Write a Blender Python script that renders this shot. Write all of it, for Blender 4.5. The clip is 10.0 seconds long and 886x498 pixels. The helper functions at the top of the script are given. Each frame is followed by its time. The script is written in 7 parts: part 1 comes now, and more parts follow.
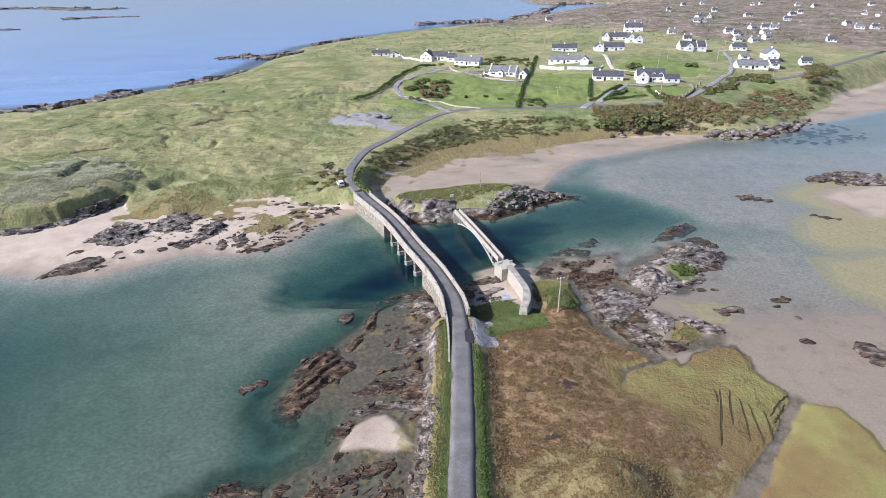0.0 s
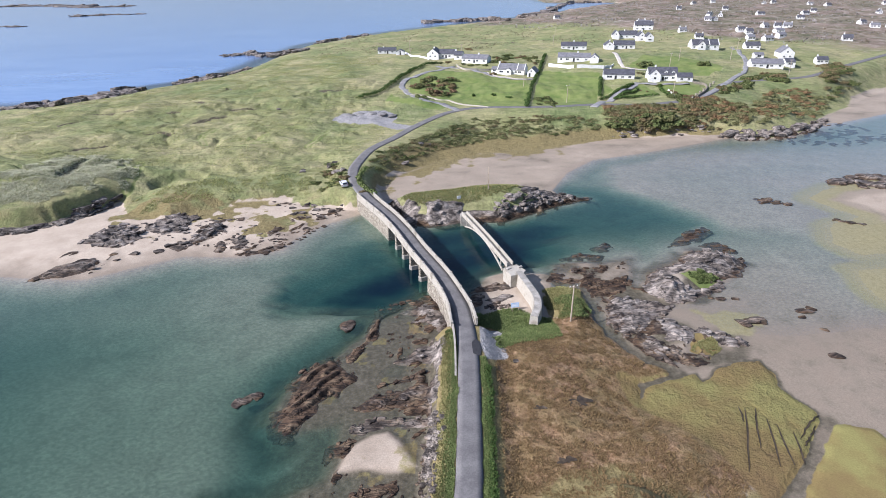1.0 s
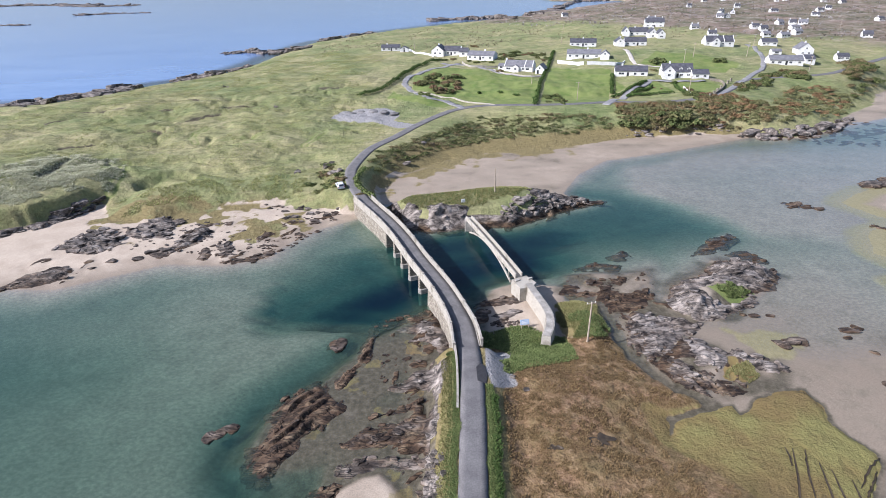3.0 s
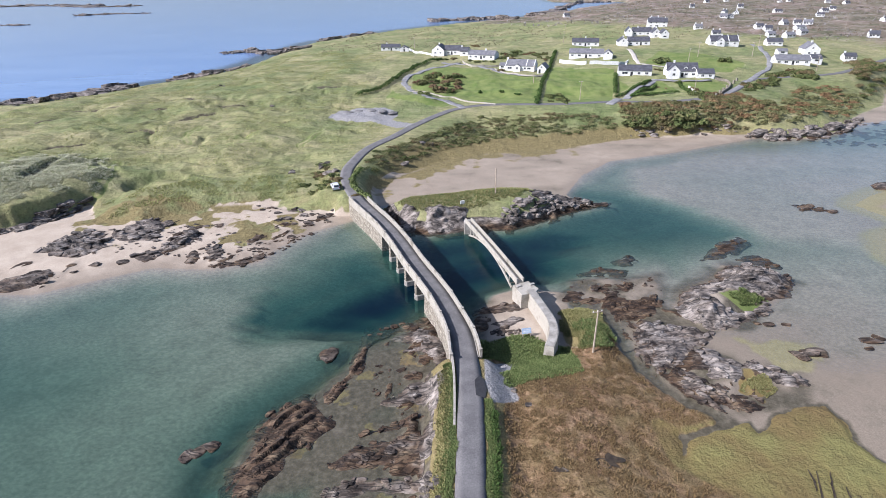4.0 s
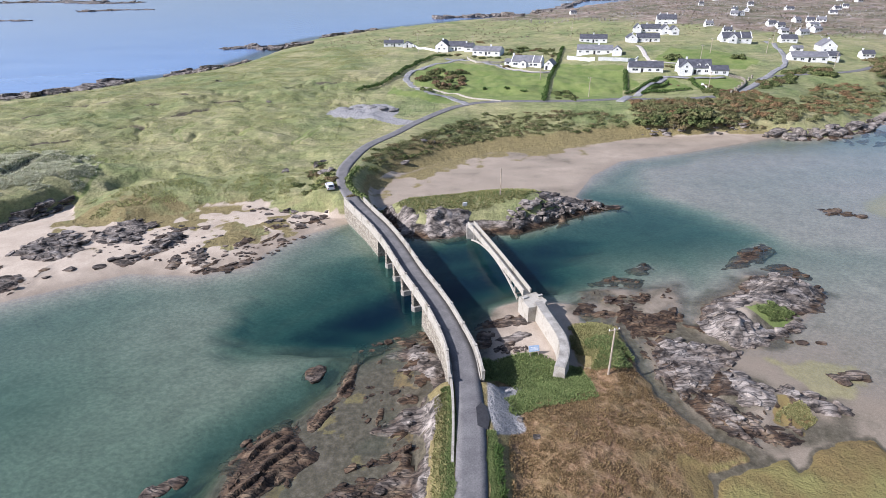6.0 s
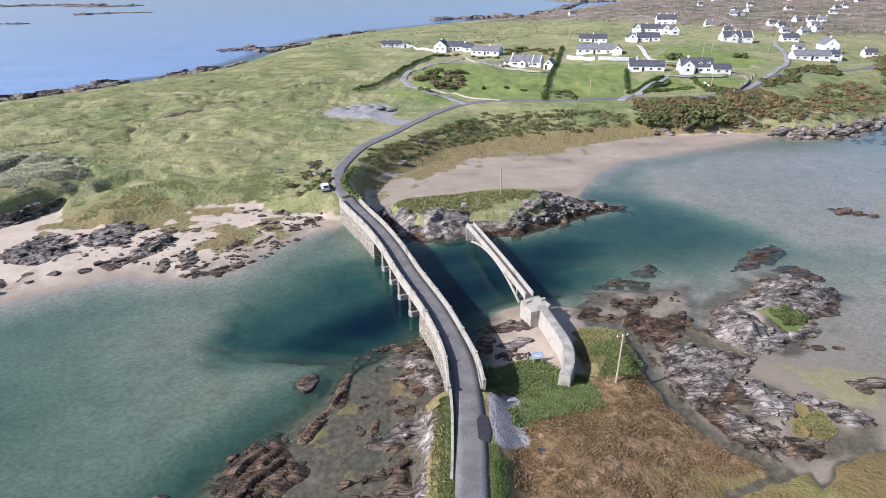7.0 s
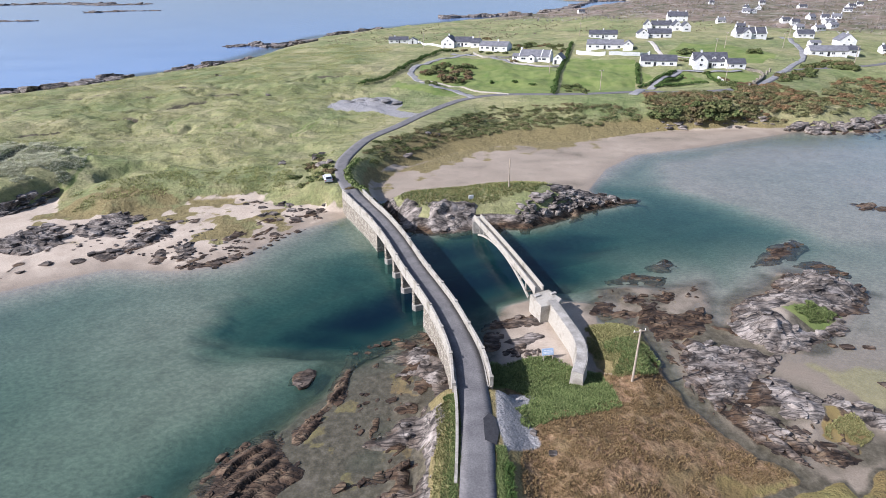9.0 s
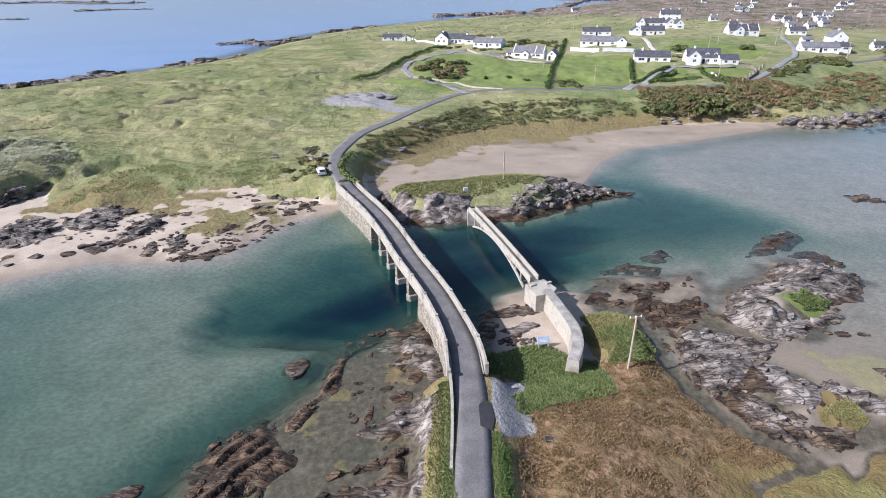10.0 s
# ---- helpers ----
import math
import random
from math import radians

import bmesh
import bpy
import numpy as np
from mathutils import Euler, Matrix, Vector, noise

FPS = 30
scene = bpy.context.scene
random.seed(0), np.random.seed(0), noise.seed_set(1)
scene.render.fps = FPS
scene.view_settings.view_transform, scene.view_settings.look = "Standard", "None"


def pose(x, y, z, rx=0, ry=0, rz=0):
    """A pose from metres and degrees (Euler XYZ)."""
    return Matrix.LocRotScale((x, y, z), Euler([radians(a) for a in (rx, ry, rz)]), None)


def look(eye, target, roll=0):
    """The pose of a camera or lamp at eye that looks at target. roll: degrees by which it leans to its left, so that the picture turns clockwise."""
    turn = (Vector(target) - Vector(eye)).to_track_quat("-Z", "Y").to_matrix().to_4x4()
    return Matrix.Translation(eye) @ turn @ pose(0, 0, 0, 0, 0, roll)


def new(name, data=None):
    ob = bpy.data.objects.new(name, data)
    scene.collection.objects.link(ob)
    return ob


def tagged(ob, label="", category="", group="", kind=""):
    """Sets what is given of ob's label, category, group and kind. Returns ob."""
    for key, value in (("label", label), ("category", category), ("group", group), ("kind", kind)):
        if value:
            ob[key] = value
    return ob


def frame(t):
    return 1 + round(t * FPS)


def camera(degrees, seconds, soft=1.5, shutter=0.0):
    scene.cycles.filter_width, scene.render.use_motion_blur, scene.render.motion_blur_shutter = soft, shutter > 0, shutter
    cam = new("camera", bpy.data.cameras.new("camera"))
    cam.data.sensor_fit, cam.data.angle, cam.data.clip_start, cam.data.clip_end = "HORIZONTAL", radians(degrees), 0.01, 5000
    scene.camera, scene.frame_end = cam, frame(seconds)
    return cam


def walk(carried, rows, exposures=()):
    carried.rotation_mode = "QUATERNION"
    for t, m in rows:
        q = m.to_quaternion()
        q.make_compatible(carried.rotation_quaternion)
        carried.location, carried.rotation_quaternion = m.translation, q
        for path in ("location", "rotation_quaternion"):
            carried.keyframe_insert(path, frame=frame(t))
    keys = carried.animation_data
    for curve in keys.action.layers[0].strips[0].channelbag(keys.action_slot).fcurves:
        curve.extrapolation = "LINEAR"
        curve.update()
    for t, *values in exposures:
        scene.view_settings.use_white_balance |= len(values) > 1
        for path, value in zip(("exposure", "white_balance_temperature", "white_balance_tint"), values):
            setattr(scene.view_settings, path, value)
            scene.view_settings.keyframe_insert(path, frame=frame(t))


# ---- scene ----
cam = camera(77.7, 10.0, soft=0.65)
PATH = [
    (0, (0.371, 1.245, 55.849), (0.354, 3.038, 54.963), -1.1),
    (0.5, (0.248, 3.728, 55.315), (0.22, 5.52, 54.426), -1.1),
    (1, (0.144, 6.153, 54.644), (0.107, 7.944, 53.755), -1.0),
    (1.5, (0.141, 8.68, 53.913), (0.077, 10.471, 53.024), -1.1),
    (2, (0.251, 11.133, 53.195), (0.186, 12.923, 52.306), -1.1),
    (2.5, (0.376, 13.497, 52.547), (0.32, 15.287, 51.657), -1.1),
    (4, (1.003, 20.373, 49.962), (0.943, 22.166, 49.078), -1.0),
    (4.5, (1.146, 22.455, 49.318), (1.082, 24.248, 48.435), -1.0),
    (5, (1.222, 24.445, 48.687), (1.153, 26.238, 47.803), -1.0),
    (5.5, (1.343, 26.325, 48.083), (1.269, 28.117, 47.199), -1.0),
    (5.7, (1.367, 27.052, 47.951), (1.293, 28.842, 47.062), -0.8),
    (7, (1.371, 31.366, 45.97), (1.3, 33.16, 45.09), -1.0),
    (7.5, (1.264, 32.686, 45.315), (1.191, 34.48, 44.435), -1.0),
    (8, (1.208, 33.631, 44.603), (1.123, 35.425, 43.723), -1.0),
    (8.5, (1.251, 34.158, 43.822), (1.16, 35.953, 42.943), -1.0),
    (9, (1.34, 34.33, 42.977), (1.246, 36.124, 42.099), -0.9),
    (9.5, (1.335, 34.296, 42.125), (1.248, 36.091, 41.247), -0.8),
    (10, (1.316, 34.181, 41.435), (1.242, 35.976, 40.556), -0.8),
]
walk(cam, [(t, look(eye, target, roll)) for t, eye, target, roll in PATH], [(0.0, 0.68, 5850, 18)])

# ---- world, sun, exposure ----
world = bpy.data.worlds.new("world")
scene.world = world
world.use_nodes = True
wn = world.node_tree
sky = wn.nodes.new("ShaderNodeTexSky")
sky.sky_type = "NISHITA"
sky.sun_disc = False
SUN_AZ, SUN_EL = radians(-111), radians(37)
sky.sun_elevation, sky.sun_rotation = SUN_EL, SUN_AZ
sky.air_density, sky.dust_density = 1.0, 1.5
wn.links.new(sky.outputs[0], wn.nodes["Background"].inputs[0])
wn.nodes["Background"].inputs[1].default_value = 0.098
sun = new("sun", bpy.data.lights.new("sun", "SUN"))
sun.data.energy, sun.data.angle, sun.data.color = 4.7, radians(0.6), (1.0, 0.96, 0.9)
sun_dir = Vector((math.sin(SUN_AZ) * math.cos(SUN_EL), math.cos(SUN_AZ) * math.cos(SUN_EL), math.sin(SUN_EL)))
sun.matrix_world = look(sun_dir * 300, (0, 0, 0))

# ---- numeric helpers ----
_rng = np.random.RandomState(7)
_perm = _rng.permutation(1024)
_grad = _rng.uniform(-1, 1, (1024, 2))
_grad /= np.linalg.norm(_grad, axis=1)[:, None]


def gnoise(x, y):
    """Gradient noise, about -0.7 to 0.7."""
    xi, yi = np.floor(x).astype(int), np.floor(y).astype(int)
    xf, yf = x - xi, y - yi
    u, v = xf * xf * (3 - 2 * xf), yf * yf * (3 - 2 * yf)

    def g(i, j, dx, dy):
        k = _perm[(_perm[i & 1023] + j) & 1023]
        return _grad[k, 0] * dx + _grad[k, 1] * dy
    a = g(xi, yi, xf, yf) * (1 - u) + g(xi + 1, yi, xf - 1, yf) * u
    b = g(xi, yi + 1, xf, yf - 1) * (1 - u) + g(xi + 1, yi + 1, xf - 1, yf - 1) * u
    return a * (1 - v) + b * v


def fbm(x, y, size, octaves=4, seed=0.0):
    out, amp, f = 0.0, 1.0, 1.0 / size
    for _ in range(octaves):
        out = out + amp * gnoise(x * f + seed, y * f + seed * 1.7)
        amp, f, seed = amp * 0.5, f * 2.03, seed + 11.3
    return out


def smooth(a, b, v):
    t = np.clip((v - a) / (b - a), 0, 1)
    return t * t * (3 - 2 * t)


def pts(text):
    return np.array([[float(c) for c in p.split(",")] for p in text.split()])


def sdist(poly, x, y):
    """Signed distance to a polygon, positive inside."""
    d = np.full(x.shape, 1e18)
    inside = np.zeros(x.shape, bool)
    n = len(poly)
    for i in range(n):
        ax, ay = poly[i][0], poly[i][1]
        bx, by = poly[(i + 1) % n][0], poly[(i + 1) % n][1]
        ex, ey = bx - ax, by - ay
        t = np.clip(((x - ax) * ex + (y - ay) * ey) / (ex * ex + ey * ey + 1e-12), 0, 1)
        d = np.minimum(d, (x - ax - t * ex) ** 2 + (y - ay - t * ey) ** 2)
        if ay != by:
            cross = ((ay > y) != (by > y)) & (x < ex * (y - ay) / ey + ax)
            inside ^= cross
    d = np.sqrt(d)
    return np.where(inside, d, -d)


def along(line, x, y):
    """Distance to an open line of (x, y, ...) points, and its further values there."""
    best = np.full(x.shape, 1e18)
    vals = np.zeros(x.shape)
    for a, b in zip(line[:-1], line[1:]):
        ex, ey = b[0] - a[0], b[1] - a[1]
        t = np.clip(((x - a[0]) * ex + (y - a[1]) * ey) / (ex * ex + ey * ey), 0, 1)
        d = (x - a[0] - t * ex) ** 2 + (y - a[1] - t * ey) ** 2
        if len(a) > 2:
            vals = np.where(d < best, a[2] + t * (b[2] - a[2]), vals)
        best = np.minimum(best, d)
    return np.sqrt(best), vals


def spline(line, n=6):
    """A Catmull-Rom curve through the points."""
    p = np.vstack([2 * line[0] - line[1], line, 2 * line[-1] - line[-2]])
    out = []
    for i in range(1, len(p) - 2):
        for k in range(n):
            t = k / n
            out.append(0.5 * (2 * p[i] + (p[i + 1] - p[i - 1]) * t + (2 * p[i - 1] - 5 * p[i] + 4 * p[i + 1] - p[i + 2]) * t * t
                              + (3 * p[i] - p[i - 1] - 3 * p[i + 1] + p[i + 2]) * t ** 3))
    out.append(p[-2])
    return np.array(out)


# ---- the plan: outlines in metres, x to the east shore, y along the road ----
NORTH = pts("-110,125 -98,131 -91,145 -84,136 -71,133 -68,138 -57,143 -45,145 -35,140 -27,142 -24,150 -21,164 -15,168 -1,182 14,190 35,194 "
            "46,199 58,204 69,206.5 87,209 99,208 105,203 116,204 133,212 150,230 159,240 173,251 187,269 211,298 248,321 600,330 2500,300 "
            "2500,4800 300,4800 200,1300 330,1260 400,1130 260,1080 142,912 65,810 -30,703 -87,623 -128,539 -135,467 -136,411 -141,369 -154,339 "
            "-170,322 -176,298 -194,278 -214,267")
NORTH = np.vstack([NORTH, pts("-420,235 -900,260 -900,90 -300,80")])
BEACH = pts("-300,70 -150,92 -96,105.2 -85.5,103.7 -75.7,103.4 -59.4,113.5 -47,113 -38.5,116.5 -37,122 -32,130 -22.5,137.4 -22,146 -45,150 -90,150 -120,130 -300,90")
INLET = pts("30,148 28.3,152.7 35.2,167.9 46,180.6 65.5,188 100,204.8 111,210 137,217 195,246.6 260,280 260,330 187,272 133,214 99,212 46,203 "
            "-1,186 -24,160 -22,146 -10,144")
ISLET = pts("-15,136.4 -10,130.6 -6,128.6 1.7,131.5 13.3,131.5 26.4,140.8 36.7,146 18.4,152.3 10.2,152.7 0.3,150 -11,147.8 -18,144")
LEFTROCK = pts("-1,101 -6,96 -9.9,92.5 -14.6,86.7 -18.6,79.7 -24.6,72 -26,63 -22.5,59.5 -15.8,62 -17.3,54.4 -22,49.9 -27.4,49 -32,45 -32,30 -26,5 -22,-80 2,-80 2,101")
HEATH = pts("-1.5,-80 -1.5,46 -1.2,53 -0.9,63.6 -0.3,75.1 0.3,81 3,88 6.3,88.4 12,88.5 16.5,86.6 17.2,93 17.5,98.7 21.2,99.5 24.8,98.4 25.1,92.8 25,87 26,83 27.7,79.3 29.3,76.5 31.7,74.5 33,72.6 "
            "30.4,71.7 27.4,70.4 26.9,67.4 28.3,69.6 33.2,71.6 36.7,72.8 37,70.9 40.2,73.7 44.2,75.6 47.7,75.6 48.2,73 47.6,69.2 48.9,66.9 50.1,64.4 49.3,62.8 45.3,58.4 40.4,53 36.6,49.5 33.2,46.1 27,38 29,-80")
MARSH_B = pts("50.5,62 52.5,62.4 55.5,61.4 56.4,58.5 56.6,56.1 56.5,53.7 59,45 62,-80 30,-80 33,41 36.5,46.1 41.2,51.6 46.1,56.8")
SALT = pts("25.5,71.5 27.4,70 33.2,71.6 36.7,72.8 40.2,73.7 44.2,75.6 47.7,75.6 48.2,73 47.6,69.2 50.1,64.4 49.3,62.8 45.3,58.4 40.4,53 36.6,50.5 34,57 29.5,63 26,66.5")
BAR_A = pts("94.5,144.9 107.6,153.7 133,160 190,165 190,105 98,111 87.6,112 84.5,117.5 88.6,125.6 100.6,132.4")
BAR_B = pts("81.8,104.8 95,107 150,100 150,85 82.5,89.5 78.5,94.3")
RIGHTROCK = pts("25.6,85.2 26.4,93.2 19,102.6 21.3,109 38,111.2 35.9,99.6 38.5,104.5 50.8,115.2 57.2,115 61.6,107.7 56.3,101.5 44.8,92.7 "
                "37.6,90.8 41.8,84.8 48.6,82 45.8,77.8 34.1,73.5 30,75")
COVE = pts("2,88 4,97 7,103 12,106 20,104 18,86 6,84")
FLATS = pts("20,112 34,118 60,118 80,128 90,150 120,165 200,190 300,180 300,-80 20,-80")
THIN = pts("47.5,177.5 45.3,153.7 53.3,142.5 59.7,129.3 69.1,124.2 80.2,120.6 140,118 300,120 300,260 187,250 135.8,203.9 104.3,199.9 74.5,190.5")
DEEP_L = pts("-30.1,102 -25.1,112 -16.6,116.8 -9.4,119.5 -2,112 -4.5,102.2 -5.1,96 -12.3,95.2 -20,95 -30.5,95.4")
DEEP_C = pts("-10,124 -5,127 4.7,126.1 20.5,127 34.2,123.5 37,117 25.6,113.8 17.7,112 13.2,111.5 8.7,105 4.1,103.2 -3,107.6 -8,116")
TEAL = pts("30,156 40.7,151.8 51.6,141.2 59.1,128 51,118 37.3,113.8 19.8,116 14,130")
ROAD = spline(pts("-1,-80,3.2 0.5,-30,3.2 1.3,15,3.2 1.5,44,3.2 1.8,51,3.2 2.1,61,3.3 2.3,70,3.4 2.2,77,3.5 1.8,81.5,3.6 1.0,87,3.7 -1.7,95.2,4.0 -4.3,101.3,4.15 -7.1,107.5,4.2 -11.1,117.4,4.2 "
                  "-15.2,126,4.2 -19.6,133.8,4.2 -23,140.3,4.3 -26.2,148.3,4.6 -28.2,156,4.8 -28.2,164.1,5 -25.8,179.4,5 -19.5,193.3,5 -14,204.8,5.5 "
                  "-6,218,6.2 0.7,225,6.7 12.4,229,7.2 36.9,226,7.8 58.4,228.2,8 75.4,226,8.2 97,233,8.5 113.5,250,8.7 124.6,264.7,9 143,270.6,9.2 "
                  "167,275,9.8 198,299,10.5 260,345,12"), 5)
BRIDGE_Y = (81.0, 139.5)
RIDGES = [(pts("-26,59 -23.5,64.5 -19.5,71 -15,79 -12.5,84"), 3.0, 0.5), (pts("-3.5,62 -4,70 -4,80 -4.5,88 -4,95"), 4.0, 0.4),
          (pts("-30,44 -24,47.5 -14,48 -6,46"), 3.0, 0.35), (pts("-13,69 -8,71 -4,72"), 2.2, 0.3), (pts("-10,76 -6,84 -5,90"), 2.5, 0.35), (pts("38,96 45,103 52,109 59,108"), 7, 0.45), (pts("30,80 36,84 44,82"), 5, 0.35),
          (pts("28,90 34,96 36,100"), 4, 0.25)]
REEFS = [pts(q) for q in ("48.5,117.1 54.1,124.1 60.2,128 60.7,125.4 56.7,120.5 51,117.1", "55.1,117.1 60.3,119.4 61.9,113.9 58.9,112.9", "23.5,111.4 27.5,113.6 33.4,113.2 31,110.6", "31,116.5 34.5,119 36,116.6 32.1,114.6")]
HAGS = [pts(q) for q in ("-125.0,172.4 -123.0,180.7 -114.3,184.3", "-145.8,208.0 -142.0,213.6 -136,217", "-143.5,225.3 -135.6,227.8 -128.2,226", "-123.7,241.6 -118.2,247 -104.9,240", "-97,212 -92.2,216.3 -88,219",
                         "-90,231.4 -83.0,232.0 -77,234", "-108,150 -110.6,161.4 -109,168", "-105,204 -101,208", "-68,206 -60,209", "-112,196 -104,199 -99,198", "-60,262 -48,265", "-118,222 -110,226")]
TRACKS = [pts(q) for q in ("-76,181.6 -62.6,185.9 -56,187", "-83.1,186.0 -86.2,190.3 -87.5,198 -84,205 -76,209", "-48.1,185.0 -45.6,195.6 -41.5,205.8", "-96.1,168.9 -91.8,156.8 -90.0,148.2", "-78,187 -70,190 -60,193")]
DOMEP = pts("35.8,97.8 38.3,103.2 42.6,106.8 47.1,108.5 48.8,111.4 53.2,113.5 57.3,113.1 61.2,110.5 61.8,106.9 57.1,102.8 53,101.1 53.1,99 47.3,94.9 42.3,92.1 39.4,92.7 36.5,95.5")
SLAB_O = pts("35.6,86.9 38.4,88.2 40.2,84.9 43.7,84.7 45.9,82.7 49.1,80.5 45.3,79.2 42.4,80.2 38.6,79.3 34.9,80.3 34.9,83.4")
ISLE_GRASS = pts("-15.2,141.6 -6.5,146.2 5.3,149.1 15.9,148.6 18.5,145 14,140.5 8.5,137.3 4.9,134.5 0.7,136.8 -3.4,134.5 -6.4,135 -10.8,136.9")
SANDPATCH = pts("-13.5,58.7 -10.6,60.9 -8.6,61.3 -6.9,59.7 -5.6,57.5 -3.9,55 -6.8,53.9 -11.4,54.6 -14.8,54")
LEE = pts("-26,48 -24.5,55 -26.2,61 -28,67 -26.2,74 -21,81 -17,86")

CREEKS = [pts(q) for q in ("40.1,64.7 38.2,60.1 35.5,53.9", "41.5,64.7 40.2,61.7 38.8,57.7", "42.1,62.9 41.2,59.4 39.8,54.8", "42.9,61.7 42.2,58.3 41.7,55.3", "44.4,60.5 43.8,57.8 43.2,55.5", "49.9,64.0 47.2,61.9 44.8,59.4", "48.2,61.9 45.8,59.4 44.7,58.3", "39.3,65.0 39.1,63.5 38.6,62.1")]


def ground(x, y):
    """Height of the ground, and a dictionary of what covers it."""
    wob = fbm(x, y, 9, 3, 3.1) * 1.6
    north = sdist(NORTH, x, y) + wob * smooth(-40, 0, -abs(sdist(NORTH, x, y)) )
    beach, inlet, islet = sdist(BEACH, x, y), sdist(INLET, x, y), sdist(ISLET, x, y) + wob * 0.5
    left, heath, salt = sdist(LEFTROCK, x, y) + wob, sdist(HEATH, x, y) + wob * 0.2 + 0.5 * fbm(x, y, 2.4, 3, 45), sdist(SALT, x, y)
    marsh, right, cove = sdist(MARSH_B, x, y) + wob * 0.2 + 0.5 * fbm(x, y, 2.4, 3, 46), sdist(RIGHTROCK, x, y) + wob * 0.8, sdist(COVE, x, y) + wob * 0.4
    bar_a, bar_b = sdist(BAR_A, x, y) + wob, sdist(BAR_B, x, y) + wob
    shore = np.maximum.reduce([north, beach, inlet, islet, left - 1.5, heath, marsh, right - 1, cove])
    flats = smooth(-12, 12, sdist(FLATS, x, y))
    # sea bed
    bed = -0.76 - 0.55 * smooth(50, 110, -x) + 0.4 * fbm(x, y, 30, 2, 5.0) - 0.5 * smooth(92, 76, y) * smooth(-34, -60, x)
    bed = bed * (1 - flats) + flats * (0.1 + 0.1 * fbm(x * 0.6, y, 16, 3, 8.0) - 0.13 * smooth(70, 92, y) - 0.25 * smooth(84, 118, y + 0.12 * (x - 60) + 14 * fbm(x, y, 30, 2, 8.5)) - 0.1 * smooth(110, 135, y) - 0.6 * smooth(160, 230, y))
    thin = smooth(-5, 6, sdist(THIN, x, y) + 5 * fbm(x * 0.5, y, 14, 3, 8.7))
    bed = bed * (1 - thin) + thin * (-0.17 + 0.12 * fbm(x * 0.4, y, 18, 3, 8.9) - 0.35 * smooth(178, 205, y))
    streak = fbm(x * 0.22 + 0.1 * y, y, 3.4, 3, 15)
    for poly, low, a, b, k in ((TEAL, -1.9, -8, 7, 3.0), (DEEP_L, -3.5, -8, 4, 4.0), (DEEP_C, -5.0, -5, 4, 1.5)):
        w = smooth(a, b, sdist(poly, x, y) + k * streak)
        bed = bed * (1 - w) + np.minimum(bed, low) * w
    bed = bed - 0.95 * np.exp(-(along(LEE, x, y)[0] / 3.6) ** 2)
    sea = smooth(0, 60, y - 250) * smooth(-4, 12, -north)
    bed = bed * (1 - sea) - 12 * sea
    lowbeach = smooth(-2, 2, inlet) * smooth(1, -1, north)
    z = np.where(shore > 0, np.minimum(0.055 * shore, 0.6 - np.maximum(0.44 * lowbeach, 0.5 * smooth(-2, 2, left) * smooth(1, -1, heath))), np.maximum((0.11 + 0.4 * np.maximum.reduce([smooth(-16, -3, left), smooth(-16, -3, islet), smooth(-18, -3, cove), smooth(250, 300, y)])) * shore, bed))
    z = np.maximum(z, np.where((bed > 0) & (flats > 0.5), bed, -99))
    for b, top in ((bar_a, 0.25), (bar_b, 0.05)):
        z = np.maximum(z, np.where(b > -4, np.minimum(0.03 * b, top), -99))
    for poly in REEFS:
        d = sdist(poly, x, y) + wob * 0.5
        z = np.maximum(z, np.where(d > -4, -0.22 - 5.0 * smooth(0.8, -4.0, d), -99))
    # land
    k = np.clip(north, 0, None)
    hill = 10.0 * (1 - np.exp(-k / 62)) + 0.03 * np.clip(x, 0, 220) * smooth(0, 50, k) * (1 - 0.75 * smooth(320, 450, y)) + 0.008 * np.clip(y - 380, 0, 2500) * smooth(0, 200, k)
    hill = hill * (1 - 0.62 * smooth(370, 520, y) * smooth(190, 20, x - 0.1 * (y - 600)))
    hill = hill + 4.4 * smooth(0, 3.5, k) * smooth(84, 97, -x) * smooth(-180, -150, -y) + 3.2 * smooth(0, 11, k) * smooth(52, 66, x) * smooth(-165, -140, -x) * smooth(-240, -225, -y)
    hill = hill + 1.3 * smooth(0, 5, k) * smooth(-20, -26, x) * smooth(88, 78, -x) * smooth(-170, -150, -y)
    hill = hill + smooth(0, 25, k) * (1.5 * fbm(x, y, 34, 3, 1.0) + 1.45 * fbm(x * 0.6, y, 11, 3, 2.0) + 0.6 * fbm(x * 0.8, y, 4.5, 3, 2.5) * smooth(320, 240, y)) * smooth(0, 1, k)
    rough = smooth(-25, -40, x) * smooth(8, 22, k) * smooth(330, 250, y)
    hill = hill - 1.0 * rough * smooth(0.06, 0.0, abs(fbm(x * 0.4, y, 13, 2, 77))) + 0.45 * rough * fbm(x * 0.5, y, 7, 2, 78)
    hill = hill - 2.5 * smooth(6.2, 3.6, np.hypot((x + 78.5) * 0.66, (y - 156.5) * 0.8) + wob * 0.6)
    hag = np.zeros(x.shape)
    for line in HAGS:
        hag = np.maximum(hag, smooth(1.9, 0.3, along(line, x, y)[0] * 0.8 + wob * 0.55))
    track = np.zeros(x.shape)
    for line in TRACKS:
        track = np.maximum(track, smooth(0.9, 0.3, np.abs(along(line, x, y)[0] - 0.9) + 0.2 * wob))
    hill = hill - 1.2 * hag - 0.15 * track
    moor = smooth(480, 600, 0.7 * y + 1.1 * x + 40 * fbm(x, y, 80, 2, 4.0))
    hill = hill + moor * smooth(5, 40, k) * (1.6 * fbm(x, y, 60, 4, 6.0) + 0.4)
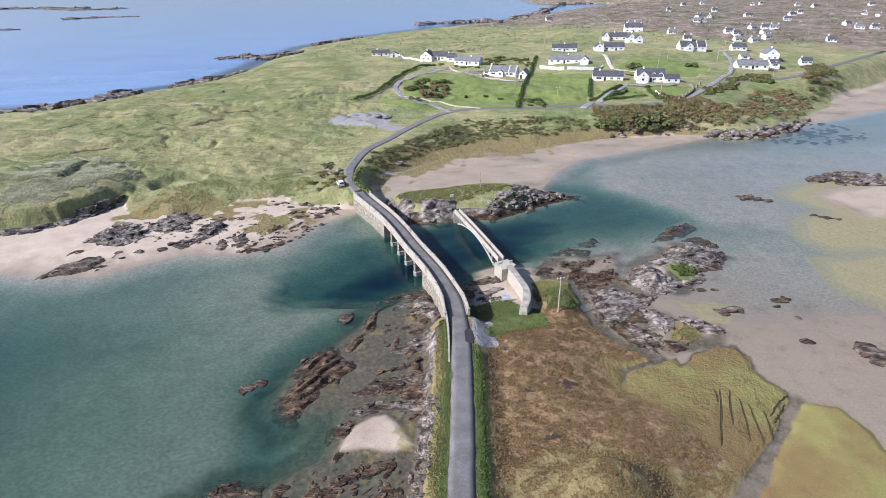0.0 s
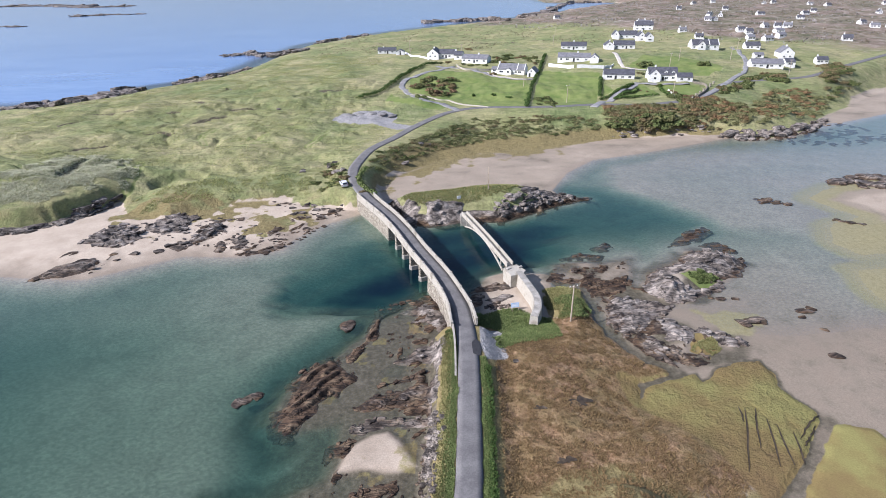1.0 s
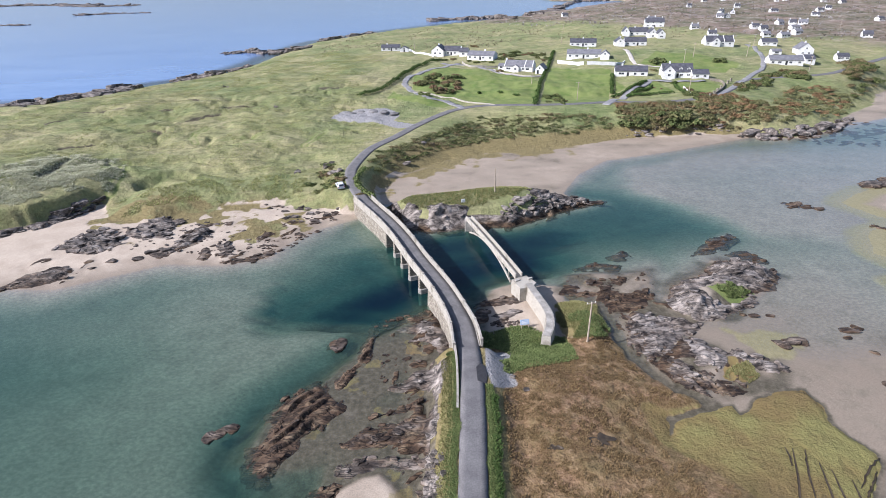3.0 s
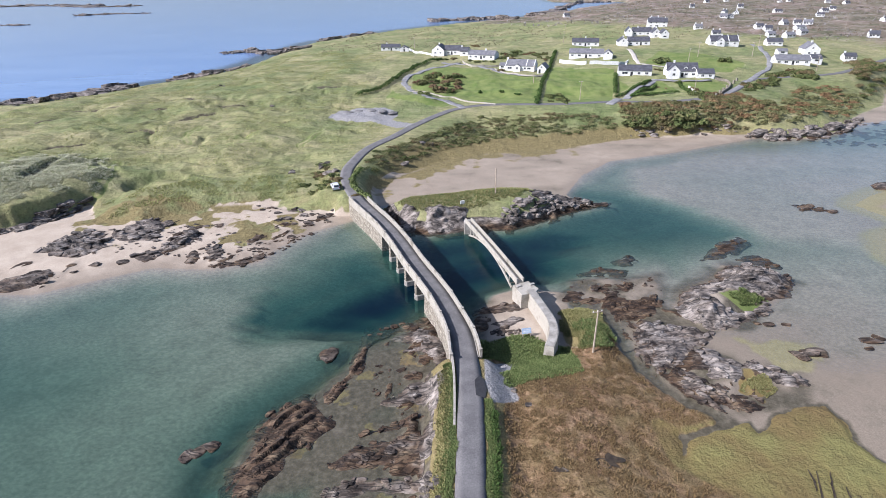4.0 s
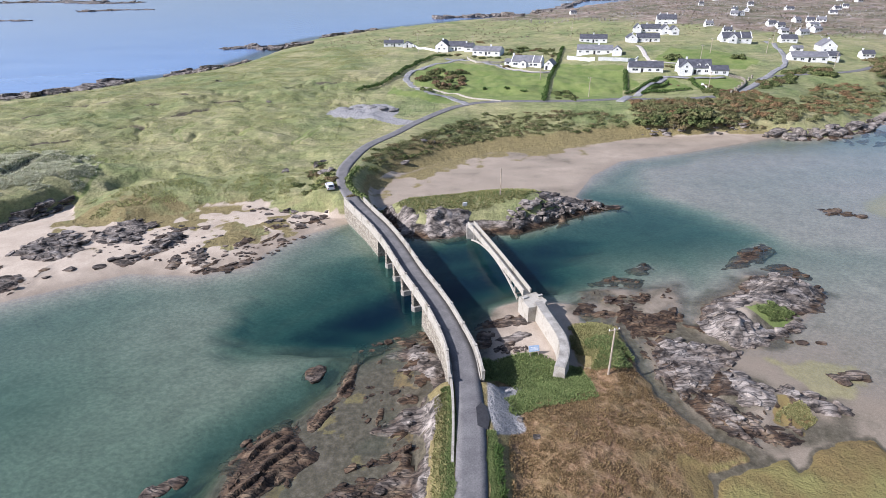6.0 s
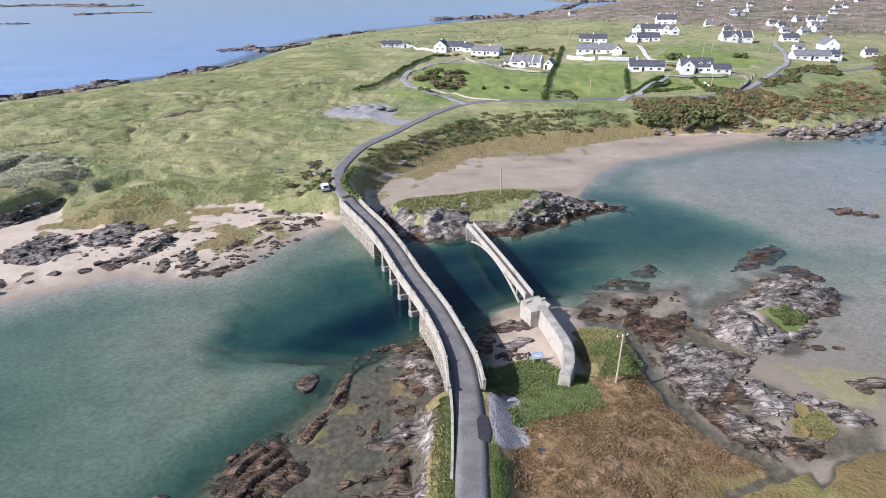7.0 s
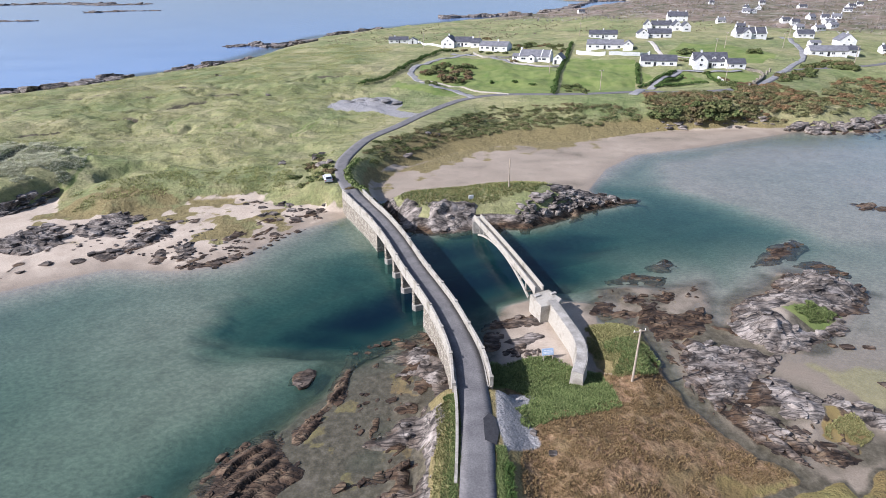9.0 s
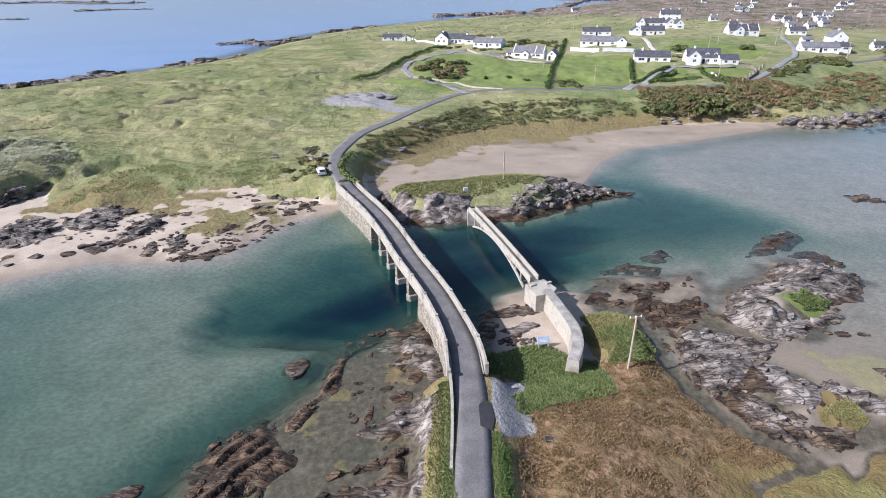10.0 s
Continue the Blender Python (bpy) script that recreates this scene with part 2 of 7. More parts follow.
    z = z + np.where(north > 0, hill, 0)
    z = z + np.where(islet > 0, 2.3 * smooth(0, 5, islet) * smooth(34, 18, x) + 0.7 * smooth(0, 2, islet) + 1.4 * np.exp(-(((x - 12) / 9) ** 2 + ((y - 142) / 5) ** 2)) * smooth(0, 4, islet), 0)
    hh = 0.38 * smooth(0, 0.9, heath) + 1.5 * smooth(1, 14, heath) * (1 - smooth(-6, 3, salt)) + 0.35 * fbm(x, y, 7, 3, 9.0) * smooth(0, 4, heath) * (1 - smooth(-4, 1, salt))
    knoll = 2.7 * np.exp(-(((x - 19) / 5.5) ** 2 + ((y - 46) / 3.8) ** 2) ** 1.5) + 1.3 * np.exp(-(((x - 20.5) / 4.5) ** 2 + ((y - 90) / 7) ** 2))
    z = z + np.where(heath > 0, hh + knoll * smooth(0, 3, heath), 0)
    z = z + np.where(marsh > 0, 0.35 * smooth(0, 0.9, marsh), 0)
    for line in CREEKS:
        z = z - 0.07 * smooth(0.5, 0.15, along(line, x, y)[0] + 0.25 * wob * 0.3) * smooth(0, 1, np.maximum(heath, marsh))
    lagoon = smooth(-1, 3, left) * smooth(1, -1, heath) * smooth(-3, -9, x)
    z = z - 0.2 * lagoon * smooth(0.3, 0.0, z)
    patch = smooth(-0.8, 1.2, sdist(SANDPATCH, x, y))
    z = z + 0.34 * patch
    # rock relief along the strike of the beds
    rocky = np.maximum.reduce([smooth(0, 3, left) * (1 - smooth(-1, 0.5, heath)) * smooth(-0.02, 0.16, fbm(x, y, 8, 3, 33) + 0.25 * smooth(-12, -3, x) - 0.06), smooth(0, 3, right) * (1 - smooth(-1, 0.5, heath)) * smooth(0.0, 0.2, fbm(x, y, 7, 3, 34) + 0.05), smooth(3, 0, abs(islet)),
                               smooth(3, -1, abs(north - 1)) * smooth(0, 30, y - 262) * smooth(30, 0, x) * 0.9,
                               smooth(0, 3, beach) * smooth(0.05, 0.3, fbm(x, y, 9, 3, 14)) * smooth(-92, -84, x) * smooth(-16, -24, x) * 0.8 * smooth(1, -1, north),
                               smooth(8, 2, np.hypot(x - 133, (y - 212) * 1.6) - 24) * smooth(6, 2, north)])
    rocky = rocky * (1 - patch)
    u, v = x * 0.45 + y * 0.89, x * 0.89 - y * 0.45
    warp = fbm(x, y, 6, 2, 31.0)
    slab = fbm(u * 0.36 + warp, v + warp * 0.8, 2.4, 4, 20.0)
    lift = np.zeros(x.shape)
    for line, wid, amt in RIDGES:
        lift = np.maximum(lift, amt * smooth(wid, wid * 0.35, along(line, x, y)[0] + wob))
    relief = np.clip(slab * 1.15 - 0.1 - 0.32 * smooth(-2, 3, left) + 0.35 * fbm(x, y, 9, 2, 23) + lift, -0.16, 0.9)
    isl = smooth(2.2, 0.5, abs(islet - 1.0)) * smooth(3, 0, north)
    z = z + rocky * relief * 0.8 + smooth(0, 2, right) * (1.7 * smooth(0, 6, sdist(DOMEP, x, y) + 0.4 * wob) + 0.5 * smooth(0, 3, sdist(SLAB_O, x, y)))
    rocky = np.maximum(rocky * smooth(-0.04, 0.06, relief), isl)
    # road bench
    rd, rz = along(ROAD, x, y)
    onland = 1 - smooth(0, 1, (y - BRIDGE_Y[0]) * 2) * smooth(0, 1, (BRIDGE_Y[1] - y) * 2)
    w = smooth(6.5 + 14 * smooth(145, 190, y), 2.3, rd) * onland
    z = z * (1 - w) + (rz - 0.06) * w
    pad = smooth(6, 2.5, np.hypot(x + 29.3, y - 146.8))
    z = z * (1 - pad) + 4.35 * pad
    cover = dict(north=north, islet=islet, heath=heath, salt=salt, marsh=marsh, rocky=rocky, hag=hag, track=track, moor=moor, bar=np.maximum(bar_a, bar_b), road=rd, relief=relief, patch=patch, beach=beach, left=left, right=right)
    return z, cover


# ---- materials ----
def nodes_of(name):
    m = bpy.data.materials.new(name)
    m.use_nodes = True
    nt = m.node_tree
    b = nt.nodes["Principled BSDF"]
    b.inputs["Specular IOR Level"].default_value = 0.3
    return m, nt, b


def nz(nt, scale, detail=4, rough=0.55, vec=None, stretch=None):
    n = nt.nodes.new("ShaderNodeTexNoise")
    n.inputs["Scale"].default_value, n.inputs["Detail"].default_value, n.inputs["Roughness"].default_value = scale, detail, rough
    if vec is None:
        vec = nt.nodes.new("ShaderNodeNewGeometry").outputs["Position"]
    if stretch:
        mp = nt.nodes.new("ShaderNodeMapping")
        mp.inputs["Rotation"].default_value[2] = radians(stretch[0])
        mp.inputs["Scale"].default_value = stretch[1:]
        nt.links.new(vec, mp.inputs[0])
        vec = mp.outputs[0]
    nt.links.new(vec, n.inputs["Vector"])
    return n.outputs[0]


def ramp(nt, fac, stops):
    r = nt.nodes.new("ShaderNodeValToRGB")
    els = r.color_ramp.elements
    while len(els) < len(stops):
        els.new(0.5)
    for e, (p, c) in zip(els, stops):
        e.position = p
        e.color = (*c, 1) if len(c) == 3 else c
    nt.links.new(fac, r.inputs[0])
    return r.outputs[0]


def mix(nt, fac, a, b, mode="MIX"):
    n = nt.nodes.new("ShaderNodeMix")
    n.data_type, n.blend_type = "RGBA", mode
    for sock, v in ((n.inputs[0], fac), (n.inputs[6], a), (n.inputs[7], b)):
        if hasattr(v, "is_linked"):
            nt.links.new(v, sock)
        elif isinstance(v, tuple):
            sock.default_value = (*v, 1)
        else:
            sock.default_value = v
    return n.outputs[2]


def calc(nt, op, a, b=0.0, clamp=False):
    n = nt.nodes.new("ShaderNodeMath")
    n.operation, n.use_clamp = op, clamp
    for sock, v in zip(n.inputs, (a, b)):
        if hasattr(v, "is_linked"):
            nt.links.new(v, sock)
        else:
            sock.default_value = v
    return n.outputs[0]


def bump(nt, b, h, strength, dist):
    n = nt.nodes.new("ShaderNodeBump")
    n.inputs["Strength"].default_value, n.inputs["Distance"].default_value = strength, dist
    nt.links.new(h, n.inputs["Height"])
    nt.links.new(n.outputs[0], b.inputs["Normal"])


def two_tone(name, c1, c2, scale, rough=0.85, fine=None, bump_d=0.02, c3=None, stretch=None):
    """A plain rough surface with variation at two scales."""
    m, nt, b = nodes_of(name)
    big = nz(nt, scale, 4, 0.6, stretch=stretch)
    small = nz(nt, scale * 9 if fine is None else fine, 3, 0.6)
    c = ramp(nt, big, [(0.35, c1), (0.65, c2)] if c3 is None else [(0.3, c1), (0.5, c2), (0.72, c3)])
    c = mix(nt, 0.45, c, ramp(nt, small, [(0.3, (0.45, 0.45, 0.45)), (0.7, (1.4, 1.4, 1.4))]), "MULTIPLY")
    nt.links.new(c, b.inputs["Base Color"])
    b.inputs["Roughness"].default_value = rough
    bump(nt, b, small, 0.6, bump_d)
    return m


def plain(name, color, rough=0.6, metal=0.0):
    m, nt, b = nodes_of(name)
    c = ramp(nt, nz(nt, 2.5, 5), [(0.3, tuple(v * 0.82 for v in color)), (0.7, tuple(min(v * 1.1, 0.9) for v in color))])
    nt.links.new(c, b.inputs["Base Color"])
    b.inputs["Roughness"].default_value, b.inputs["Metallic"].default_value = rough, metal
    return m


ASPHALT = two_tone("asphalt", (0.115, 0.11, 0.108), (0.165, 0.158, 0.153), 0.5, 0.9, 6, 0.004)
CONCRETE = two_tone("concrete", (0.2, 0.185, 0.16), (0.36, 0.34, 0.3), 0.7, 0.85, 8, 0.01)
PALE_CONCRETE = two_tone("pale_concrete", (0.22, 0.195, 0.155), (0.4, 0.37, 0.31), 0.55, 0.85, 8, 0.006, (0.33, 0.305, 0.255))
WHITE = two_tone("white_render", (0.62, 0.62, 0.6), (0.74, 0.74, 0.72), 0.6, 0.8, 4, 0.003)
SLATE = two_tone("slate", (0.05, 0.052, 0.06), (0.1, 0.1, 0.115), 0.7, 0.6, 5, 0.01)
SLATE_PALE = two_tone("grey_tiles", (0.12, 0.12, 0.13), (0.19, 0.19, 0.2), 0.7, 0.7, 5, 0.01)
WOOD_POLE = two_tone("weathered_wood", (0.3, 0.24, 0.18), (0.42, 0.36, 0.28), 1.2, 0.9, 9, 0.004)
DARK = plain("dark_trim", (0.03, 0.03, 0.035), 0.4)
GLASS = plain("window_glass", (0.03, 0.035, 0.045), 0.08)


# rock: pale above the tide, weed-brown in the tidal belt
def make_rock(name, shift=0.0, bare=0.0):
    m, nt, b = nodes_of(name)
    geo = nt.nodes.new("ShaderNodeNewGeometry")
    z = nt.nodes.new("ShaderNodeSeparateXYZ")
    nt.links.new(geo.outputs["Position"], z.inputs[0])
    big, mid, fine = nz(nt, 0.5, 4), nz(nt, 0.75, 5, 0.56, stretch=(-15, 0.6, 1.0, 1)), nz(nt, 7, 4, 0.7)
    pale = ramp(nt, mid, [(0.34, (0.12, 0.1, 0.084)), (0.5, (0.255, 0.22, 0.188)), (0.68, (0.39, 0.345, 0.3))])
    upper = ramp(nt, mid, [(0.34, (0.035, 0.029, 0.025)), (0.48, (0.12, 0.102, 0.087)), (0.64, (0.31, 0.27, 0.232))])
    weed = ramp(nt, mid, [(0.33, (0.028, 0.018, 0.012)), (0.52, (0.09, 0.056, 0.033)), (0.7, (0.2, 0.145, 0.09))])
    upper = mix(nt, ramp(nt, nz(nt, 0.42, 3, 0.5), [(0.5 - bare, (0, 0, 0)), (0.6 - bare, (1, 1, 1))]), upper, pale)
    f = calc(nt, "ADD", calc(nt, "MULTIPLY", z.outputs[2], 1.1), calc(nt, "MULTIPLY", big, 1.6))
    f = calc(nt, "SUBTRACT", f, 1.3 + shift, True)
    c = mix(nt, f, weed, upper)
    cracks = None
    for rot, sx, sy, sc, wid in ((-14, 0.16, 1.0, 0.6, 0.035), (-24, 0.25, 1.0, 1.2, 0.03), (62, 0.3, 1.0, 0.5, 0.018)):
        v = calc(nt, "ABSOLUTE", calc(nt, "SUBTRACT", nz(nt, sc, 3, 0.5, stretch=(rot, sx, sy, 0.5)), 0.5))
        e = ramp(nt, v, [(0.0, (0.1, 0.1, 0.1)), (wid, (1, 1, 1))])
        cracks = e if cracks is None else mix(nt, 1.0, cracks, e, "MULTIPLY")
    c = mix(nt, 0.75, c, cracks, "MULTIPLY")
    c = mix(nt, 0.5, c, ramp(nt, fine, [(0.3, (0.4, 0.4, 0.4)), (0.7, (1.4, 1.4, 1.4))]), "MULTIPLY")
    nt.links.new(c, b.inputs["Base Color"])
    b.inputs["Roughness"].default_value = 0.8
    relief_h = calc(nt, "ADD", calc(nt, "MULTIPLY", calc(nt, "ADD", mid, fine), 0.06), calc(nt, "MULTIPLY", cracks, 0.10))
    bump(nt, b, relief_h, 1.0, 1.0)
    return m, nt, b, (c, relief_h)


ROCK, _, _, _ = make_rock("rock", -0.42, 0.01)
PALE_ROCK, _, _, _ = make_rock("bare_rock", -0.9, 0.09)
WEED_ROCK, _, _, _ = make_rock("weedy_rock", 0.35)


def make_ground():
    m, nt, b, (rock, rock_h) = make_rock("ground_surface")
    def attr(n):
        a = nt.nodes.new("ShaderNodeAttribute")
        a.attribute_name = n
        s = nt.nodes.new("ShaderNodeSeparateColor")
        nt.links.new(a.outputs["Color"], s.inputs[0])
        return s.outputs[0], s.outputs[1], s.outputs[2]
    grass, heath, salt = attr("cover_a")
    rocky, moor, lawn = attr("cover_b")
    gravel, algae, dry = attr("cover_c")
    mud, _, _ = attr("cover_d")
    geo = nt.nodes.new("ShaderNodeNewGeometry")
    z = nt.nodes.new("ShaderNodeSeparateXYZ")
    nt.links.new(geo.outputs["Position"], z.inputs[0])
    n1, n2, n3, n4 = nz(nt, 0.035, 5, 0.6), nz(nt, 0.22, 5, 0.65), nz(nt, 1.3, 5, 0.7), nz(nt, 6, 4, 0.7)
    def edge(mask, n=n3, amount=0.5, soft=0.18):
        v = calc(nt, "ADD", mask, calc(nt, "MULTIPLY", calc(nt, "SUBTRACT", n, 0.5), amount))
        r = nt.nodes.new("ShaderNodeMapRange")
        r.interpolation_type = "SMOOTHSTEP"
        nt.links.new(v, r.inputs[0])
        r.inputs[1].default_value, r.inputs[2].default_value = 0.5 - soft, 0.5 + soft
        return r.outputs[0]
    wet = nt.nodes.new("ShaderNodeMapRange")
    nt.links.new(calc(nt, "ADD", z.outputs[2], calc(nt, "MULTIPLY", calc(nt, "SUBTRACT", n2, 0.5), 0.35)), wet.inputs[0])
    wet.inputs[1].default_value, wet.inputs[2].default_value = 0.02, 0.42
    sand_dry = ramp(nt, n2, [(0.3, (0.36, 0.295, 0.225)), (0.7, (0.47, 0.395, 0.31))])
    under = nt.nodes.new("ShaderNodeMapRange")
    nt.links.new(z.outputs[2], under.inputs[0])
    under.inputs[1].default_value, under.inputs[2].default_value = -0.1, 0.03
    sand_wet = ramp(nt, n2, [(0.3, (0.225, 0.18, 0.132)), (0.7, (0.305, 0.25, 0.187))])
    c = mix(nt, wet.outputs[0], sand_wet, sand_dry)
    c = mix(nt, under.outputs[0], ramp(nt, n2, [(0.3, (0.22, 0.19, 0.15)), (0.7, (0.3, 0.265, 0.21))]), c)
    # light and dark of the water's ripples, multiplied into the submerged sand colour
    ripple_light = nz(nt, 2.1, 2, 0.5, stretch=(35, 0.7, 1.0, 1))
    ripple_light = mix(nt, under.outputs[0], ramp(nt, ripple_light, [(0.36, (0.74, 0.76, 0.76)), (0.5, (0.98, 0.98, 0.98)), (0.64, (1.22, 1.21, 1.2))]), (1.0, 1.0, 1.0))
    c = mix(nt, 0.75, c, ripple_light, "MULTIPLY")
    # bed colour falls to near black with depth, in place of light lost underwater
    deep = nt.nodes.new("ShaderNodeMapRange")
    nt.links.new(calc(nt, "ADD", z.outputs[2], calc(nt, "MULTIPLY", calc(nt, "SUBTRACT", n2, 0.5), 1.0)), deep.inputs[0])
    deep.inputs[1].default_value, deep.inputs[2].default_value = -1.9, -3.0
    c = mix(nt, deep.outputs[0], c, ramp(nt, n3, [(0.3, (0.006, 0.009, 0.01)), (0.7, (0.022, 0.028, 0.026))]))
    c = mix(nt, edge(mud, n2, 0.9, 0.35), c, ramp(nt, n3, [(0.3, (0.045, 0.038, 0.024)), (0.5, (0.088, 0.076, 0.05)), (0.7, (0.145, 0.125, 0.088))]))
    c = mix(nt, edge(algae, n2, 0.9, 0.3), c, ramp(nt, n3, [(0.3, (0.19, 0.17, 0.085)), (0.7, (0.28, 0.25, 0.14))]))
    g = ramp(nt, n2, [(0.3, (0.115, 0.145, 0.052)), (0.45, (0.2, 0.222, 0.09)), (0.56, (0.265, 0.27, 0.125)), (0.7, (0.37, 0.34, 0.195))])
    g2 = ramp(nt, n1, [(0.36, (0.12, 0.165, 0.06)), (0.5, (0.24, 0.235, 0.11)), (0.62, (0.35, 0.3, 0.17))])
    g = mix(nt, 0.5, g, g2)
    g = mix(nt, 0.75, g, ramp(nt, nz(nt, 0.55, 6, 0.72, stretch=(12, 0.3, 1.0, 1)), [(0.32, (0.55, 0.58, 0.52)), (0.5, (1.0, 1.0, 1.0)), (0.68, (1.3, 1.27, 1.2))]), "MULTIPLY")
    g = mix(nt, 0.45, g, ramp(nt, n3, [(0.33, (0.45, 0.48, 0.42)), (0.5, (1.0, 1.0, 1.0)), (0.66, (1.35, 1.33, 1.3))]), "MULTIPLY")
    g = mix(nt, edge(dry, n2, 0.8, 0.3), g, ramp(nt, n3, [(0.3, (0.15, 0.12, 0.05)), (0.7, (0.27, 0.22, 0.1))]))
    c = mix(nt, edge(grass), c, g)
    mo = ramp(nt, nz(nt, 0.11, 7, 0.72), [(0.38, (0.055, 0.055, 0.03)), (0.47, (0.17, 0.135, 0.1)), (0.55, (0.25, 0.2, 0.16)), (0.64, (0.42, 0.37, 0.32))])
    mo = mix(nt, 0.4, mo, ramp(nt, n1, [(0.4, (0.1, 0.12, 0.05)), (0.6, (0.26, 0.19, 0.15))]))
    c = mix(nt, edge(moor, n2, 0.8, 0.3), c, mo)
    he = ramp(nt, n3, [(0.33, (0.06, 0.045, 0.02)), (0.45, (0.19, 0.115, 0.06)), (0.57, (0.27, 0.17, 0.095)), (0.7, (0.38, 0.27, 0.16))])
    he = mix(nt, edge(n2, n1, 0.6, 0.2), he, ramp(nt, n3, [(0.3, (0.13, 0.095, 0.04)), (0.7, (0.25, 0.18, 0.085))]))
    c = mix(nt, edge(heath), c, he)
    sa = ramp(nt, calc(nt, "ADD", calc(nt, "MULTIPLY", nz(nt, 0.07, 3), 0.7), calc(nt, "MULTIPLY", n2, 0.3)), [(0.38, (0.17, 0.115, 0.05)), (0.5, (0.19, 0.145, 0.055)), (0.6, (0.22, 0.2, 0.07))])
    c = mix(nt, edge(salt), c, sa)
    c = mix(nt, edge(lawn, n3, 0.2, 0.15), c, ramp(nt, n2, [(0.3, (0.095, 0.145, 0.032)), (0.7, (0.2, 0.225, 0.075))]))
    c = mix(nt, edge(gravel, n3, 0.4, 0.2), c, ramp(nt, n4, [(0.3, (0.2, 0.195, 0.19)), (0.7, (0.36, 0.35, 0.34))]))
    c = mix(nt, 0.5, c, ramp(nt, n4, [(0.3, (0.5, 0.5, 0.5)), (0.7, (1.35, 1.35, 1.35))]), "MULTIPLY")
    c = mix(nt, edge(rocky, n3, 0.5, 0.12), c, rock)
    veg = calc(nt, "MAXIMUM", grass, calc(nt, "MAXIMUM", heath, moor))
    hv = calc(nt, "ADD", calc(nt, "MULTIPLY", calc(nt, "SUBTRACT", n2, 0.5), 1.1), calc(nt, "ADD", calc(nt, "MULTIPLY", calc(nt, "SUBTRACT", n3, 0.5), 0.5), calc(nt, "MULTIPLY", calc(nt, "SUBTRACT", n4, 0.5), 0.1)))
    hv = calc(nt, "MULTIPLY", hv, calc(nt, "MULTIPLY", veg, calc(nt, "SUBTRACT", 1.0, calc(nt, "MULTIPLY", lawn, 0.8))))
    hr_ = calc(nt, "MULTIPLY", rock_h, edge(rocky, n3, 0.5, 0.12))
    bump(nt, b, calc(nt, "ADD", calc(nt, "ADD", hv, hr_), calc(nt, "MULTIPLY", n4, 0.02)), 1.0, 1.0)
    nt.links.new(c, b.inputs["Base Color"])
    dampness = calc(nt, "MULTIPLY", calc(nt, "SUBTRACT", 1.0, wet.outputs[0], True), calc(nt, "SUBTRACT", 1.0, calc(nt, "MAXIMUM", edge(rocky), edge(salt)), True))
    nt.links.new(calc(nt, "SUBTRACT", 0.92, calc(nt, "MULTIPLY", dampness, 0.45)), b.inputs["Roughness"])
    b.inputs["Specular IOR Level"].default_value = 0.25
    return m


GROUND = make_ground()


